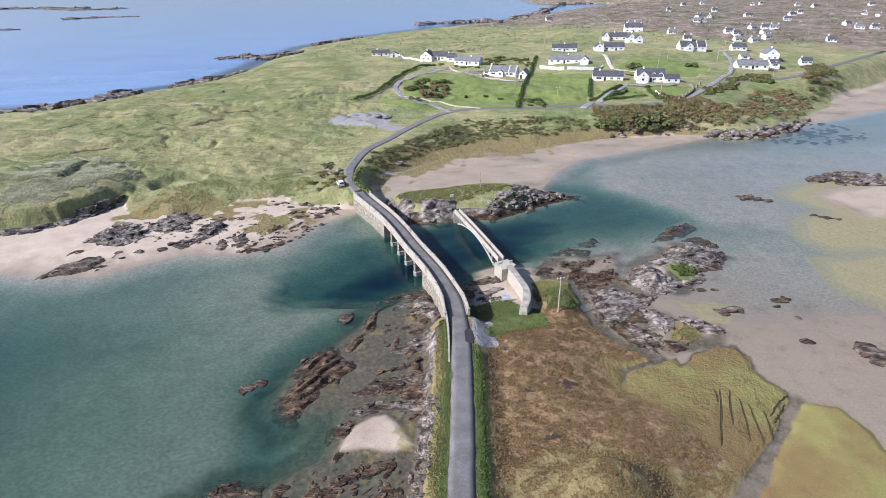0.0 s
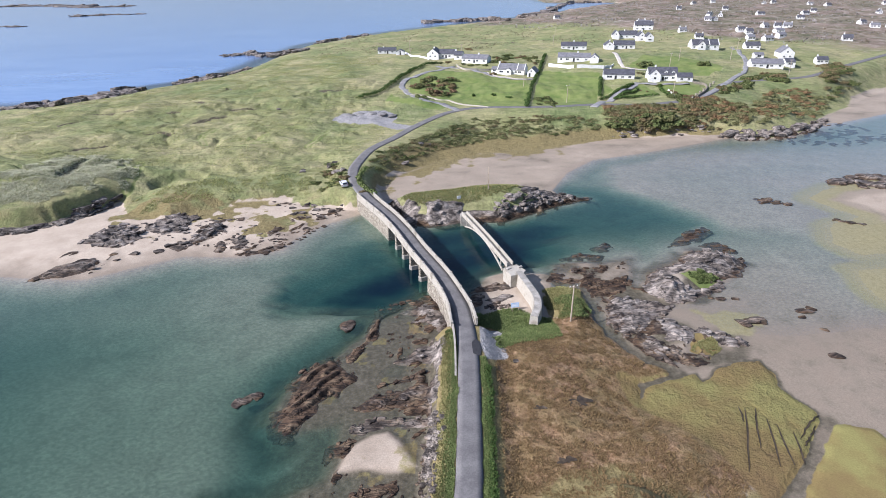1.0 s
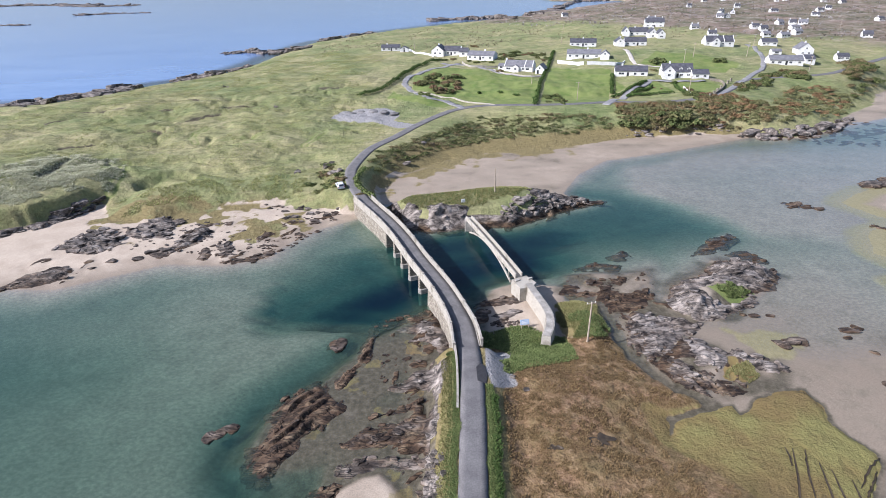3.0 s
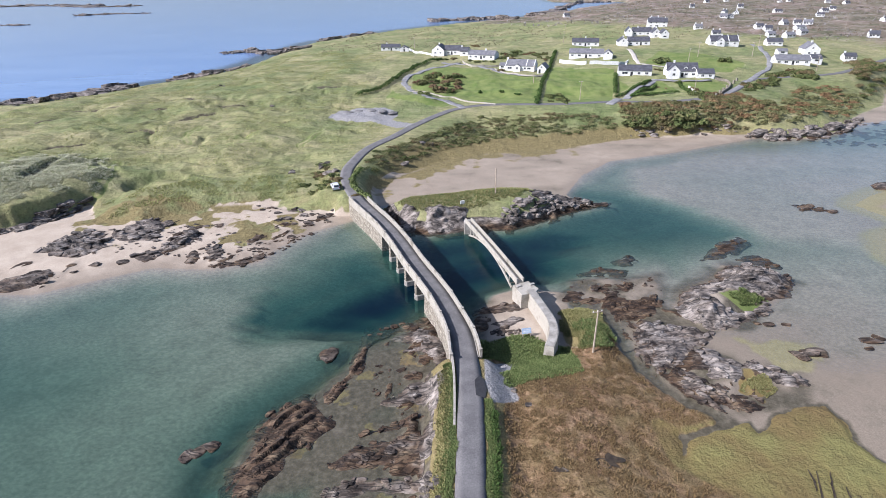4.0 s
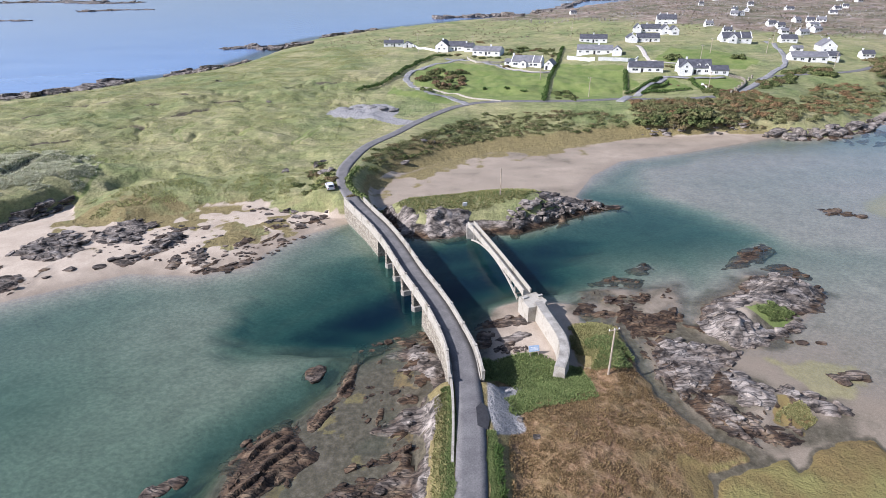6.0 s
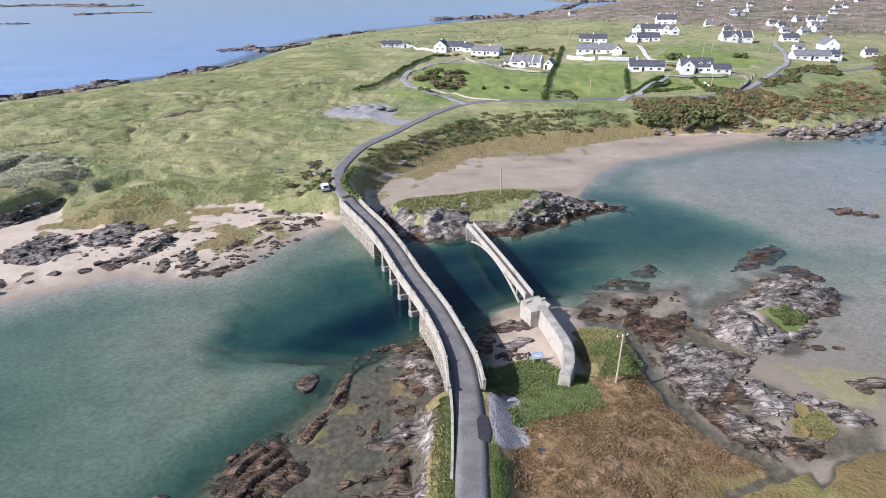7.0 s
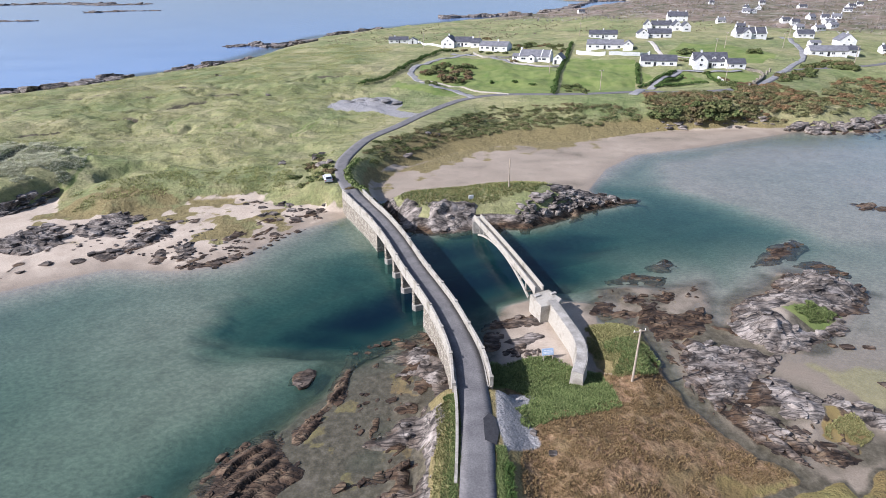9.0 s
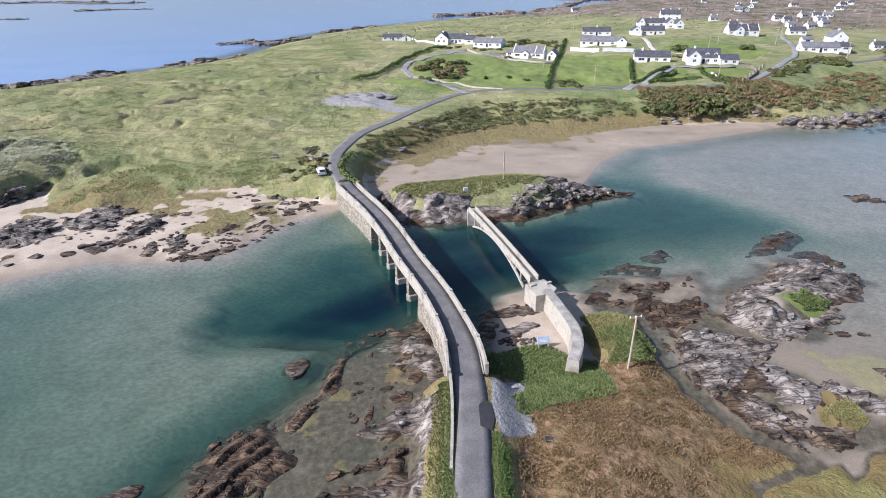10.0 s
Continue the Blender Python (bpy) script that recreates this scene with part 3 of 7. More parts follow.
def make_water():
    m, nt, b = nodes_of("sea_water")
    out = nt.nodes["Material Output"]
    nt.nodes.remove(b)
    a = nt.nodes.new("ShaderNodeAttribute")
    a.attribute_name = "depth"
    d = a.outputs["Fac"]
    tr, di, gl = nt.nodes.new("ShaderNodeBsdfTransparent"), nt.nodes.new("ShaderNodeBsdfDiffuse"), nt.nodes.new("ShaderNodeBsdfGlossy")
    comb = nt.nodes.new("ShaderNodeCombineColor")
    for i, kk in enumerate((0.29, 0.14, 0.175)):
        nt.links.new(calc(nt, "POWER", math.e, calc(nt, "MULTIPLY", d, -kk * 1.7)), comb.inputs[i])
    nt.links.new(comb.outputs[0], tr.inputs[0])
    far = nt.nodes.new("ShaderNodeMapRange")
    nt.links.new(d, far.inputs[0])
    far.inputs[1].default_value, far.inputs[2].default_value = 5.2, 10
    deepw = nt.nodes.new("ShaderNodeMapRange")
    nt.links.new(d, deepw.inputs[0])
    deepw.inputs[1].default_value, deepw.inputs[2].default_value = 0.5, 4.6
    body_c = ramp(nt, deepw.outputs[0], [(0.0, (0.08, 0.125, 0.098)), (0.38, (0.014, 0.052, 0.05)), (0.6, (0.004, 0.02, 0.028)), (0.8, (0.0015, 0.007, 0.02))])
    # far sea: the sky's blue sheen and paler streaks are put into the diffuse colour
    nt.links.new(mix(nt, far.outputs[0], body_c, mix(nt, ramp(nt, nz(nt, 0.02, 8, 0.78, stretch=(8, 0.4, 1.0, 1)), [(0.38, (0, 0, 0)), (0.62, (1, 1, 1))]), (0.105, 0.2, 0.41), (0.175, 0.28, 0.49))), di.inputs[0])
    s1 = nt.nodes.new("ShaderNodeMixShader")
    nt.links.new(calc(nt, "SUBTRACT", 1.0, calc(nt, "POWER", math.e, calc(nt, "MULTIPLY", d, -0.32))), s1.inputs[0])
    nt.links.new(tr.outputs[0], s1.inputs[1])
    nt.links.new(di.outputs[0], s1.inputs[2])
    fr = nt.nodes.new("ShaderNodeLayerWeight")
    gl.inputs["Roughness"].default_value = 0.2
    s2 = nt.nodes.new("ShaderNodeMixShader")
    nt.links.new(calc(nt, "ADD", 0.012, calc(nt, "MULTIPLY", calc(nt, "POWER", fr.outputs["Facing"], 4.8), 0.95)), s2.inputs[0])
    nt.links.new(s1.outputs[0], s2.inputs[1])
    nt.links.new(gl.outputs[0], s2.inputs[2])
    bp = nt.nodes.new("ShaderNodeBump")
    bp.inputs["Strength"].default_value, bp.inputs["Distance"].default_value = 0.6, 0.09
    w = calc(nt, "ADD", nz(nt, 0.95, 2, 0.45, stretch=(38, 0.55, 1, 1)), calc(nt, "ADD", calc(nt, "MULTIPLY", nz(nt, 2.3, 2, 0.5, stretch=(20, 0.6, 1, 1)), 0.55), calc(nt, "MULTIPLY", nz(nt, 0.06, 3, 0.5), 0.8)))
    nt.links.new(w, bp.inputs["Height"])
    nt.links.new(bp.outputs[0], di.inputs["Normal"])
    nt.links.new(bp.outputs[0], gl.inputs["Normal"])
    nt.links.new(s2.outputs[0], out.inputs[0])
    return m


WATER = make_water()


# ---- mesh helpers ----
def mesh_ob(name, verts, faces, mat, parent=None, smooth_shade=False):
    me = bpy.data.meshes.new(name)
    me.from_pydata([tuple(v) for v in verts], [], [tuple(f) for f in faces])
    me.materials.append(mat)
    if smooth_shade:
        me.polygons.foreach_set("use_smooth", [True] * len(me.polygons))
    me.update()
    ob = new(name, me)
    if parent:
        ob.parent = parent
    return ob


def part(name, bm, material, parent=None, label=""):
    me = bpy.data.meshes.new(name)
    bm.normal_update()
    bm.to_mesh(me)
    bm.free()
    me.materials.append(material)
    ob = new(name, me)
    if parent:
        ob.parent = parent
    if label:
        ob["label"] = label
    return ob


def box(bm, x0, y0, z0, x1, y1, z1):
    v = [bm.verts.new(c) for c in ((x0, y0, z0), (x1, y0, z0), (x1, y1, z0), (x0, y1, z0), (x0, y0, z1), (x1, y0, z1), (x1, y1, z1), (x0, y1, z1))]
    for f in ((3, 2, 1, 0), (4, 5, 6, 7), (0, 1, 5, 4), (1, 2, 6, 5), (2, 3, 7, 6), (3, 0, 4, 7)):
        bm.faces.new([v[i] for i in f])
    return v


def prism(bm, outline, z0, z1):
    lo = [bm.verts.new((x, y, z0)) for x, y in outline]
    hi = [bm.verts.new((x, y, z1)) for x, y in outline]
    n = len(outline)
    bm.faces.new(hi)
    bm.faces.new(lo[::-1])
    for i in range(n):
        bm.faces.new((lo[i], lo[(i + 1) % n], hi[(i + 1) % n], hi[i]))


def empty(name, m=None):
    ob = new(name)
    if m is not None:
        ob.matrix_world = m
    return ob


def side(line):
    """Unit normals (to the right) along a line."""
    t = np.gradient(line[:, :2], axis=0)
    t /= np.linalg.norm(t, axis=1)[:, None]
    return np.stack([t[:, 1], -t[:, 0]], 1)


def sweep(bm, line, profile):
    """A closed profile of (across to the right, up) carried along a line of (x, y, z)."""
    nrm = side(line)
    rings = [[bm.verts.new((p[0] + nrm[i][0] * a, p[1] + nrm[i][1] * a, p[2] + h)) for a, h in profile] for i, p in enumerate(line)]
    n = len(profile)
    for r0, r1 in zip(rings[:-1], rings[1:]):
        for k in range(n):
            bm.faces.new((r0[k], r0[(k + 1) % n], r1[(k + 1) % n], r1[k]))
    bm.faces.new(rings[0][::-1])
    bm.faces.new(rings[-1])
    bmesh.ops.recalc_face_normals(bm, faces=bm.faces)


# ---- ground and water ----
def axis(lo, hi, step, start, end, growth):
    mid = list(np.arange(lo, hi + 1e-6, step))
    s, v = step, hi
    while v < end:
        s *= growth
        v += s
        mid.append(v)
    s, v, pre = step, lo, []
    while v > start:
        s *= growth
        v -= s
        pre.append(v)
    return np.array(pre[::-1] + mid)


def grid_mesh(name, xs, ys, z, mat, keep=None):
    nx, ny = len(xs), len(ys)
    co = np.zeros((ny, nx, 3), np.float32)
    co[..., 0], co[..., 1], co[..., 2] = xs[None, :], ys[:, None], z
    idx = np.arange(nx * ny).reshape(ny, nx)
    q = np.stack([idx[:-1, :-1], idx[:-1, 1:], idx[1:, 1:], idx[1:, :-1]], -1).reshape(-1, 4)
    me = bpy.data.meshes.new(name)
    me.vertices.add(nx * ny)
    me.vertices.foreach_set("co", co.ravel())
    me.loops.add(q.size)
    me.loops.foreach_set("vertex_index", q.ravel().astype(np.int32))
    me.polygons.add(len(q))
    me.polygons.foreach_set("loop_start", np.arange(0, q.size, 4, dtype=np.int32))
    me.polygons.foreach_set("use_smooth", np.ones(len(q), bool))
    me.update()
    me.validate()
    me.materials.append(mat)
    return new(name, me)


def colour_layer(me, name, r, g, b):
    lay = me.attributes.new(name, "FLOAT_COLOR", "POINT")
    a = np.ones((r.size, 4), np.float32)
    a[:, 0], a[:, 1], a[:, 2] = r.ravel(), g.ravel(), b.ravel()
    lay.data.foreach_set("color", a.ravel())


GX, GY = axis(-100, 75, 0.4, -3200, 3200, 1.022), axis(40, 160, 0.4, -400, 4800, 1.018)
MX, MY = np.meshgrid(GX, GY)
GZ, COVER = ground(MX, MY)
LAWNS = [pts("44.5,100.7 48.2,102.3 51.9,103.1 53.1,101.2 48.8,97.7 46.8,97.8"), pts("-19.0,261.0 -20.5,288.3 -7.4,312.2 13.7,300.8 35.7,281.1 35.5,261.9 29.0,228.3 14.7,230.8 5.1,239.7"), pts("32.7,234.1 47.0,307.1 73.7,290.8 58.6,231.8 42.8,225.5"),
         pts("71.0,271.0 65.2,248.8 81.6,265.3 86.7,264.3 89.6,250.8 71.7,246.4"), pts("91.1,261.4 109.9,260.2 110.2,253.8 99.3,240.7 94.2,249.8"), pts("-27.4,261.0 -22.1,243.9 1.0,236.7 -4.9,229.4 -28.3,242.7"),
         pts("91.9,306.2 109.8,337.5 130.6,326.2 140.6,302.1 123.7,281.2 103.2,282.6"), pts("4.2,89.8 5.9,89.3 9.3,90.8 11.7,90.9 14.6,88.7 17.2,87.9 17.7,82.9 14.4,80.9 10.4,79.4 7.8,76.7 6.6,77.0 8.3,81.7 5.6,84.8 4.0,85.0")]
PITS = [pts("-45.9,215.7 -43.8,223 -36.8,229 -25.1,225 -20.9,219.6 -22.4,211.5 -14,207 -14,203.5 -20,203 -28.9,209.5 -39.3,213.3"), pts("4.4,82 6,83.2 9.5,82.5 9,80 8,77 8.6,74.5 5,72.5 4.2,76")]
lawn = np.maximum.reduce([smooth(-0.8, 0.8, sdist(p, MX, MY) + 0.8 * fbm(MX, MY, 3, 2, 47) * (MY < 120)) for p in LAWNS] + [0.55 * COVER["track"]])
pit = np.maximum.reduce([smooth(-0.6, 0.6, sdist(p, MX, MY)) for p in PITS])
c = COVER
landm = np.maximum(smooth(-0.7, 0.9, c["north"] - 0.6), smooth(-0.8, 1.0, sdist(ISLE_GRASS, MX, MY) + 2.2 * fbm(MX, MY, 4, 3, 61)))
landm = np.maximum(smooth(-0.7, 0.9, c["north"] - 0.6 + 3.5 * fbm(MX, MY, 6, 3, 60) * smooth(-20, -30, MX) * smooth(-88, -80, MX) * smooth(170, 160, MY)), landm * (c["islet"] > 0))
landm = np.maximum(landm, smooth(1.2, 1.7, GZ) * (c["right"] < 0))
landm = np.maximum(landm, smooth(6.5, 5, np.hypot(MX + 29.3, MY - 146.8)))
landm = np.maximum(landm, smooth(-0.5, 0.5, c["heath"]) * smooth(5.5, 3.0, c["road"]))
MOSS = pts("40.5,82.6 43.2,81.5 43.3,78.7 40.3,76.8 38.3,78.7")
saltm = np.maximum.reduce([smooth(-0.5, 0.5, sdist(MOSS, MX, MY) + fbm(MX, MY, 2, 2, 72)), smooth(-0.3, 0.4, c["marsh"]), smooth(-3, 0.5, c["salt"]) * smooth(-0.3, 0.4, c["heath"])])
heathm = smooth(-0.3, 0.5, c["heath"]) * (1 - smooth(5.5, 3.0, c["road"]))
fringe = smooth(0.02, 0.2, fbm(MX, MY, 8, 3, 65)) * smooth(-15, -8, c["north"]) * smooth(3, 0, c["north"]) * smooth(-78, -70, MX) * smooth(-30, -38, MX) * (MY > 120)
fringe_b = smooth(-9, -2, c["north"] + 10 * fbm(MX, MY, 6, 4, 66)) * (c["north"] < 1) * smooth(-1, 3, sdist(INLET, MX, MY)) * smooth(52, 30, MX) * smooth(0.5, 2, -c["islet"])
landm = np.maximum.reduce([landm, fringe * 0.8, fringe_b * 0.85]) * (1 - 0.9 * c["hag"])
for text in ("-57,134.5 -56.6,139.1 -53.3,137.5 -52.8,134", "-49.5,126.5 -50,133.6 -47.6,137.4 -41.3,133.6 -37.9,130.7 -40.9,125.2 -45.1,122.6 -49.3,123.1", "-38,131.4 -35.4,135 -32.8,133.1 -35.2,129.4", "-88,132.6 -84.9,139.6 -78.8,146 -67.4,146 -57,142.5 -55,136 -63,136.5 -74.2,135.5 -82.7,131.5", "-66,131 -60,136 -52,139 -55,131"):
    bank = smooth(-0.8, 0.8, sdist(pts(text), MX, MY) + 4.5 * fbm(MX, MY, 4, 4, 67) - 0.5)
    landm, fringe = np.maximum(landm, bank), np.maximum(fringe, bank * (0.5 + 0.8 * fbm(MX, MY, 7, 3, 68)))
green = smooth(58, 50, MY + 9 * fbm(MX, MY, 12, 3, 80)) * heathm * 0.8
KNOLL = pts("17.2,98.1 21.4,98.9 24.7,97.4 24.5,90.9 22.6,86.4 18.7,85.8 16.6,90.8")
green = np.maximum(green, heathm * smooth(-0.8, 0.8, sdist(KNOLL, MX, MY) + 1.5 * fbm(MX, MY, 4, 3, 81)))
heathm = heathm - green
landm = np.maximum(landm, green)
dry = smooth(1, -1, c["islet"]) * smooth(17, 5, c["north"]) * smooth(-26, -14, MX) * smooth(120, 90, MX) * smooth(220, 205, MY) + smooth(12, 3, c["north"]) * smooth(-20, -30, MX) * smooth(170, 150, MY) * 0.35 + fringe + fringe_b
bar = smooth(-7, -1, c["bar"]) * (1 - smooth(1, 7, sdist(BAR_A, MX, MY)) * smooth(122, 134, MY))
bar = np.maximum(bar, 0.9 * smooth(-1.5, 1.5, sdist(pts("43.3,90.5 48.9,89.3 53.8,87.5 50.3,82.9 46.3,83.4 43.3,87.4"), MX, MY) + 3 * fbm(MX, MY, 5, 3, 71)))
saltm = np.maximum(saltm, smooth(0.2, 0.34, fbm(MX, MY, 4, 3, 70)) * smooth(1, 4, np.maximum(c["left"], c["right"])) * smooth(0.5, -0.5, c["heath"]) * 0.5)
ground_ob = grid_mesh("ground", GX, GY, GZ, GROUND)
colour_layer(ground_ob.data, "cover_a", landm, heathm, saltm)
colour_layer(ground_ob.data, "cover_b", c["rocky"] * (1 - heathm), c["moor"] * (c["north"] > 0), lawn)
colour_layer(ground_ob.data, "cover_c", pit, bar, dry)
mud = np.maximum.reduce([c["hag"] * 1.3, 0.4 * smooth(-6, 6, sdist(FLATS, MX, MY)) * smooth(0.3, 0.2, GZ) * smooth(-0.3, -0.05, GZ), smooth(-7, -1, c["left"]) * (1.05 + 0.6 * fbm(MX, MY, 6, 3, 48)) * (1 - c["patch"]), smooth(-2, 3, sdist(INLET, MX, MY)) * (0.3 + 0.4 * fbm(MX * 0.5, MY, 9, 3, 54)), smooth(-4, 1, c["right"]) * (0.66 + 0.6 * fbm(MX, MY, 5, 3, 49)), smooth(-3, -0.2, c["heath"]) * (1.1 + 0.5 * fbm(MX, MY, 3, 3, 50)) * smooth(21, 23, MX) * smooth(38, 34, MX) * smooth(66, 68, MY), smooth(-0.9, -0.1, c["heath"]) * 0.8 * smooth(34, 37, MX), 0.6 * smooth(5, 2, along(pts("49,62 42,52 33,42"), MX, MY)[0])])
colour_layer(ground_ob.data, "cover_d", mud, mud, mud)


def surface(x, y):
    """Height of the ground sheet under points."""
    x, y = np.asarray(x, float), np.asarray(y, float)
    i, j = np.clip(np.searchsorted(GX, x) - 1, 0, len(GX) - 2), np.clip(np.searchsorted(GY, y) - 1, 0, len(GY) - 2)
    u, v = (x - GX[i]) / (GX[i + 1] - GX[i]), (y - GY[j]) / (GY[j + 1] - GY[j])
    return (GZ[j, i] * (1 - u) + GZ[j, i + 1] * u) * (1 - v) + (GZ[j + 1, i] * (1 - u) + GZ[j + 1, i + 1] * u) * v


def height(x, y):
    return float(surface(x, y))


tagged(ground_ob, "tidal sand, rough pasture, brown heath and rocky shore", "ground", kind="structure")

WX, WY = axis(-110, 110, 1.0, -3200, 3200, 1.05), axis(20, 220, 1.0, -400, 4800, 1.05)
wx, wy = np.meshgrid(WX, WY)
wz = surface(wx, wy)
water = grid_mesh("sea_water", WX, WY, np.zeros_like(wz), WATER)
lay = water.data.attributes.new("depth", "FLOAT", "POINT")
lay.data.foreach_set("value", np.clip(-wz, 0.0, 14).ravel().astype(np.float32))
tagged(water, "clear shallow turquoise sea water over pale sand", "water", kind="structure")

# ---- road ----
def strip(name, line, half, mat, label, lift=0.05, follow=False):
    nrm = side(line)
    verts, faces = [], []
    cols = (-1, -0.5, 0, 0.5, 1)
    for i, p in enumerate(line):
        hw = half[i] if hasattr(half, "__len__") else half
        for s in cols:
            x, y = p[0] + nrm[i][0] * s * hw, p[1] + nrm[i][1] * s * hw
            z = (p[2] if len(p) > 2 else height(x, y)) + lift + 0.03 * (1 - s * s)
            verts.append((x, y, z))
    k = len(cols)
    for i in range(len(line) - 1):
        for j in range(k - 1):
            a = i * k + j
            faces.append((a, a + 1, a + k + 1, a + k))
    ob = mesh_ob(name, verts, faces, mat, smooth_shade=True)
    md = ob.modifiers.new("thick", "SOLIDIFY")
    md.thickness, md.offset = 0.12, -1
    return tagged(ob, label, "road", kind="structure")


strip("road", ROAD, 1.6, ASPHALT, "narrow worn grey asphalt single-lane road", 0.04)

# ---- road bridge ----
def cut(line, y0, y1):
    """The stretch of a line between two values of y, with exact ends."""
    ys = line[:, 1]
    inner = line[(ys > y0) & (ys < y1)]
    ends = [np.array([np.interp(y, ys, line[:, k]) for k in range(3)]) for y in (y0, y1)]
    return np.vstack([ends[0], inner, ends[1]])


NEAR = ROAD[ROAD[:, 1] < 200]


def offset(line, a, up=0.0):
    out = line.copy()
    n = side(line)
    out[:, :2] += n * (np.asarray(a)[:, None] if hasattr(a, "__len__") else a)
    out[:, 2] += up
    return out


def parapet_line(y0, y1, sgn, up=0.0):
    ln = cut(NEAR, y0, y1)
    half = 1.72 + 0.35 * smooth(92, 81, ln[:, 1]) + 0.15 * smooth(130, 140, ln[:, 1])
    return offset(ln, sgn * half, up)


def stone_wall(name, c1, c2, c3, size):
    """Rubble masonry: irregular stones with sunk joints."""
    m, nt, b = nodes_of(name)
    geo = nt.nodes.new("ShaderNodeNewGeometry").outputs["Position"]
    mp = nt.nodes.new("ShaderNodeMapping")
    mp.inputs["Scale"].default_value = (1 / size, 1 / size, 1.6 / size)
    nt.links.new(geo, mp.inputs[0])
    vo, ed = nt.nodes.new("ShaderNodeTexVoronoi"), nt.nodes.new("ShaderNodeTexVoronoi")
    ed.feature = "DISTANCE_TO_EDGE"
    for v in (vo, ed):
        nt.links.new(mp.outputs[0], v.inputs["Vector"])
        v.inputs["Scale"].default_value = 1.0
    sep = nt.nodes.new("ShaderNodeSeparateColor")
    nt.links.new(vo.outputs["Color"], sep.inputs[0])
    c = ramp(nt, sep.outputs[0], [(0.1, c1), (0.5, c2), (0.9, c3)])
    joint = ramp(nt, ed.outputs["Distance"], [(0.02, (0, 0, 0)), (0.1, (1, 1, 1))])
    c = mix(nt, joint, tuple(v * 0.66 for v in c1), c)
    c = mix(nt, 0.5, c, ramp(nt, nz(nt, 1.1, 5, 0.65), [(0.3, (0.5, 0.47, 0.42)), (0.7, (1.3, 1.3, 1.3))]), "MULTIPLY")
    nt.links.new(c, b.inputs["Base Color"])
    b.inputs["Roughness"].default_value = 0.9
    bump(nt, b, joint, 0.8, 0.05)
    return m


RUBBLE = stone_wall("rubble_masonry", (0.2, 0.175, 0.135), (0.29, 0.26, 0.21), (0.38, 0.345, 0.285), 0.42)
PARAPET = two_tone("parapet_render", (0.19, 0.17, 0.135), (0.36, 0.335, 0.285), 0.55, 0.9, 5, 0.01, (0.29, 0.265, 0.22))

bridge = tagged(empty("road_bridge"), "narrow curved concrete road bridge on masonry piers over a tidal channel", "bridge")
deck_line = cut(NEAR, 81.0, 140.0)
bm = bmesh.new()
sweep(bm, deck_line, [(-1.75, -0.55), (1.75, -0.55), (1.75, 0.02), (-1.75, 0.02)])
part("deck", bm, CONCRETE, bridge)
for sgn, y0, name in ((-1, 80.6, "parapet"), (1, 81.2, "parapet")):
    ln = parapet_line(y0, 139.5 if sgn < 0 else 137.5, sgn)
    bm = bmesh.new()
    sweep(bm, ln, [(-0.16, -0.75), (0.16, -0.75), (0.15, 0.92), (-0.15, 0.92)])
    pp = part(name, bm, PARAPET, bridge, "weathered pale concrete parapet wall")
    bm = bmesh.new()
    sweep(bm, offset(ln, 0, 0.92), [(-0.17, 0.0), (0.17, 0.0), (0.13, 0.09), (-0.13, 0.09)])
    part("coping", bm, PARAPET, pp)
    seg = np.r_[0, np.cumsum(np.linalg.norm(np.diff(ln[:, :2], axis=0), axis=1))]
    nrm = side(ln)
    for s in np.arange(0.15, seg[-1], 5.15):
        p = [np.interp(s, seg, ln[:, k]) for k in range(3)]
        q = [np.interp(s, seg, nrm[:, k]) for k in range(2)]
        bm = bmesh.new()
        box(bm, -0.185, -0.19, -0.6, 0.185, 0.19, 1.06)
        box(bm, -0.205, -0.21, 1.06, 0.205, 0.21, 1.12)
        po = part("pillar", bm, PARAPET, bridge)
        po.matrix_world = Matrix.Translation(p) @ Matrix.Rotation(math.atan2(q[1], q[0]), 4, "Z")

# piers under the deck
for y in (117.2, 112.4, 107.6, 102.8):
    k = np.array([np.interp(y, NEAR[:, 1], NEAR[:, j]) for j in range(3)])
    t = np.array([np.interp(y + 1, NEAR[:, 1], NEAR[:, 0]) - k[0], 1.0])
    ang = math.atan2(t[1], t[0]) - math.pi / 2
    top = k[2] - 0.5
    bm = bmesh.new()
    prism(bm, [(-1.75, -0.4), (1.75, -0.4), (1.95, 0), (1.75, 0.4), (-1.75, 0.4), (-1.95, 0)], 1.0, top)
    pier = part("pier", bm, RUBBLE, bridge, "masonry pier with a stepped footing")
    pier.matrix_world = Matrix.Translation((k[0], k[1], 0)) @ Matrix.Rotation(ang, 4, "Z")
    bm = bmesh.new()
    prism(bm, [(-1.75, -0.65), (1.75, -0.65), (2.05, 0), (1.75, 0.65), (-1.75, 0.65), (-2.05, 0)], -4.2, 0.95)
    bmesh.ops.bevel(bm, geom=[e for e in bm.edges], offset=0.08, affect="EDGES", segments=1)
    f = part("footing", bm, CONCRETE, bridge)
    f.matrix_world = pier.matrix_world.copy()

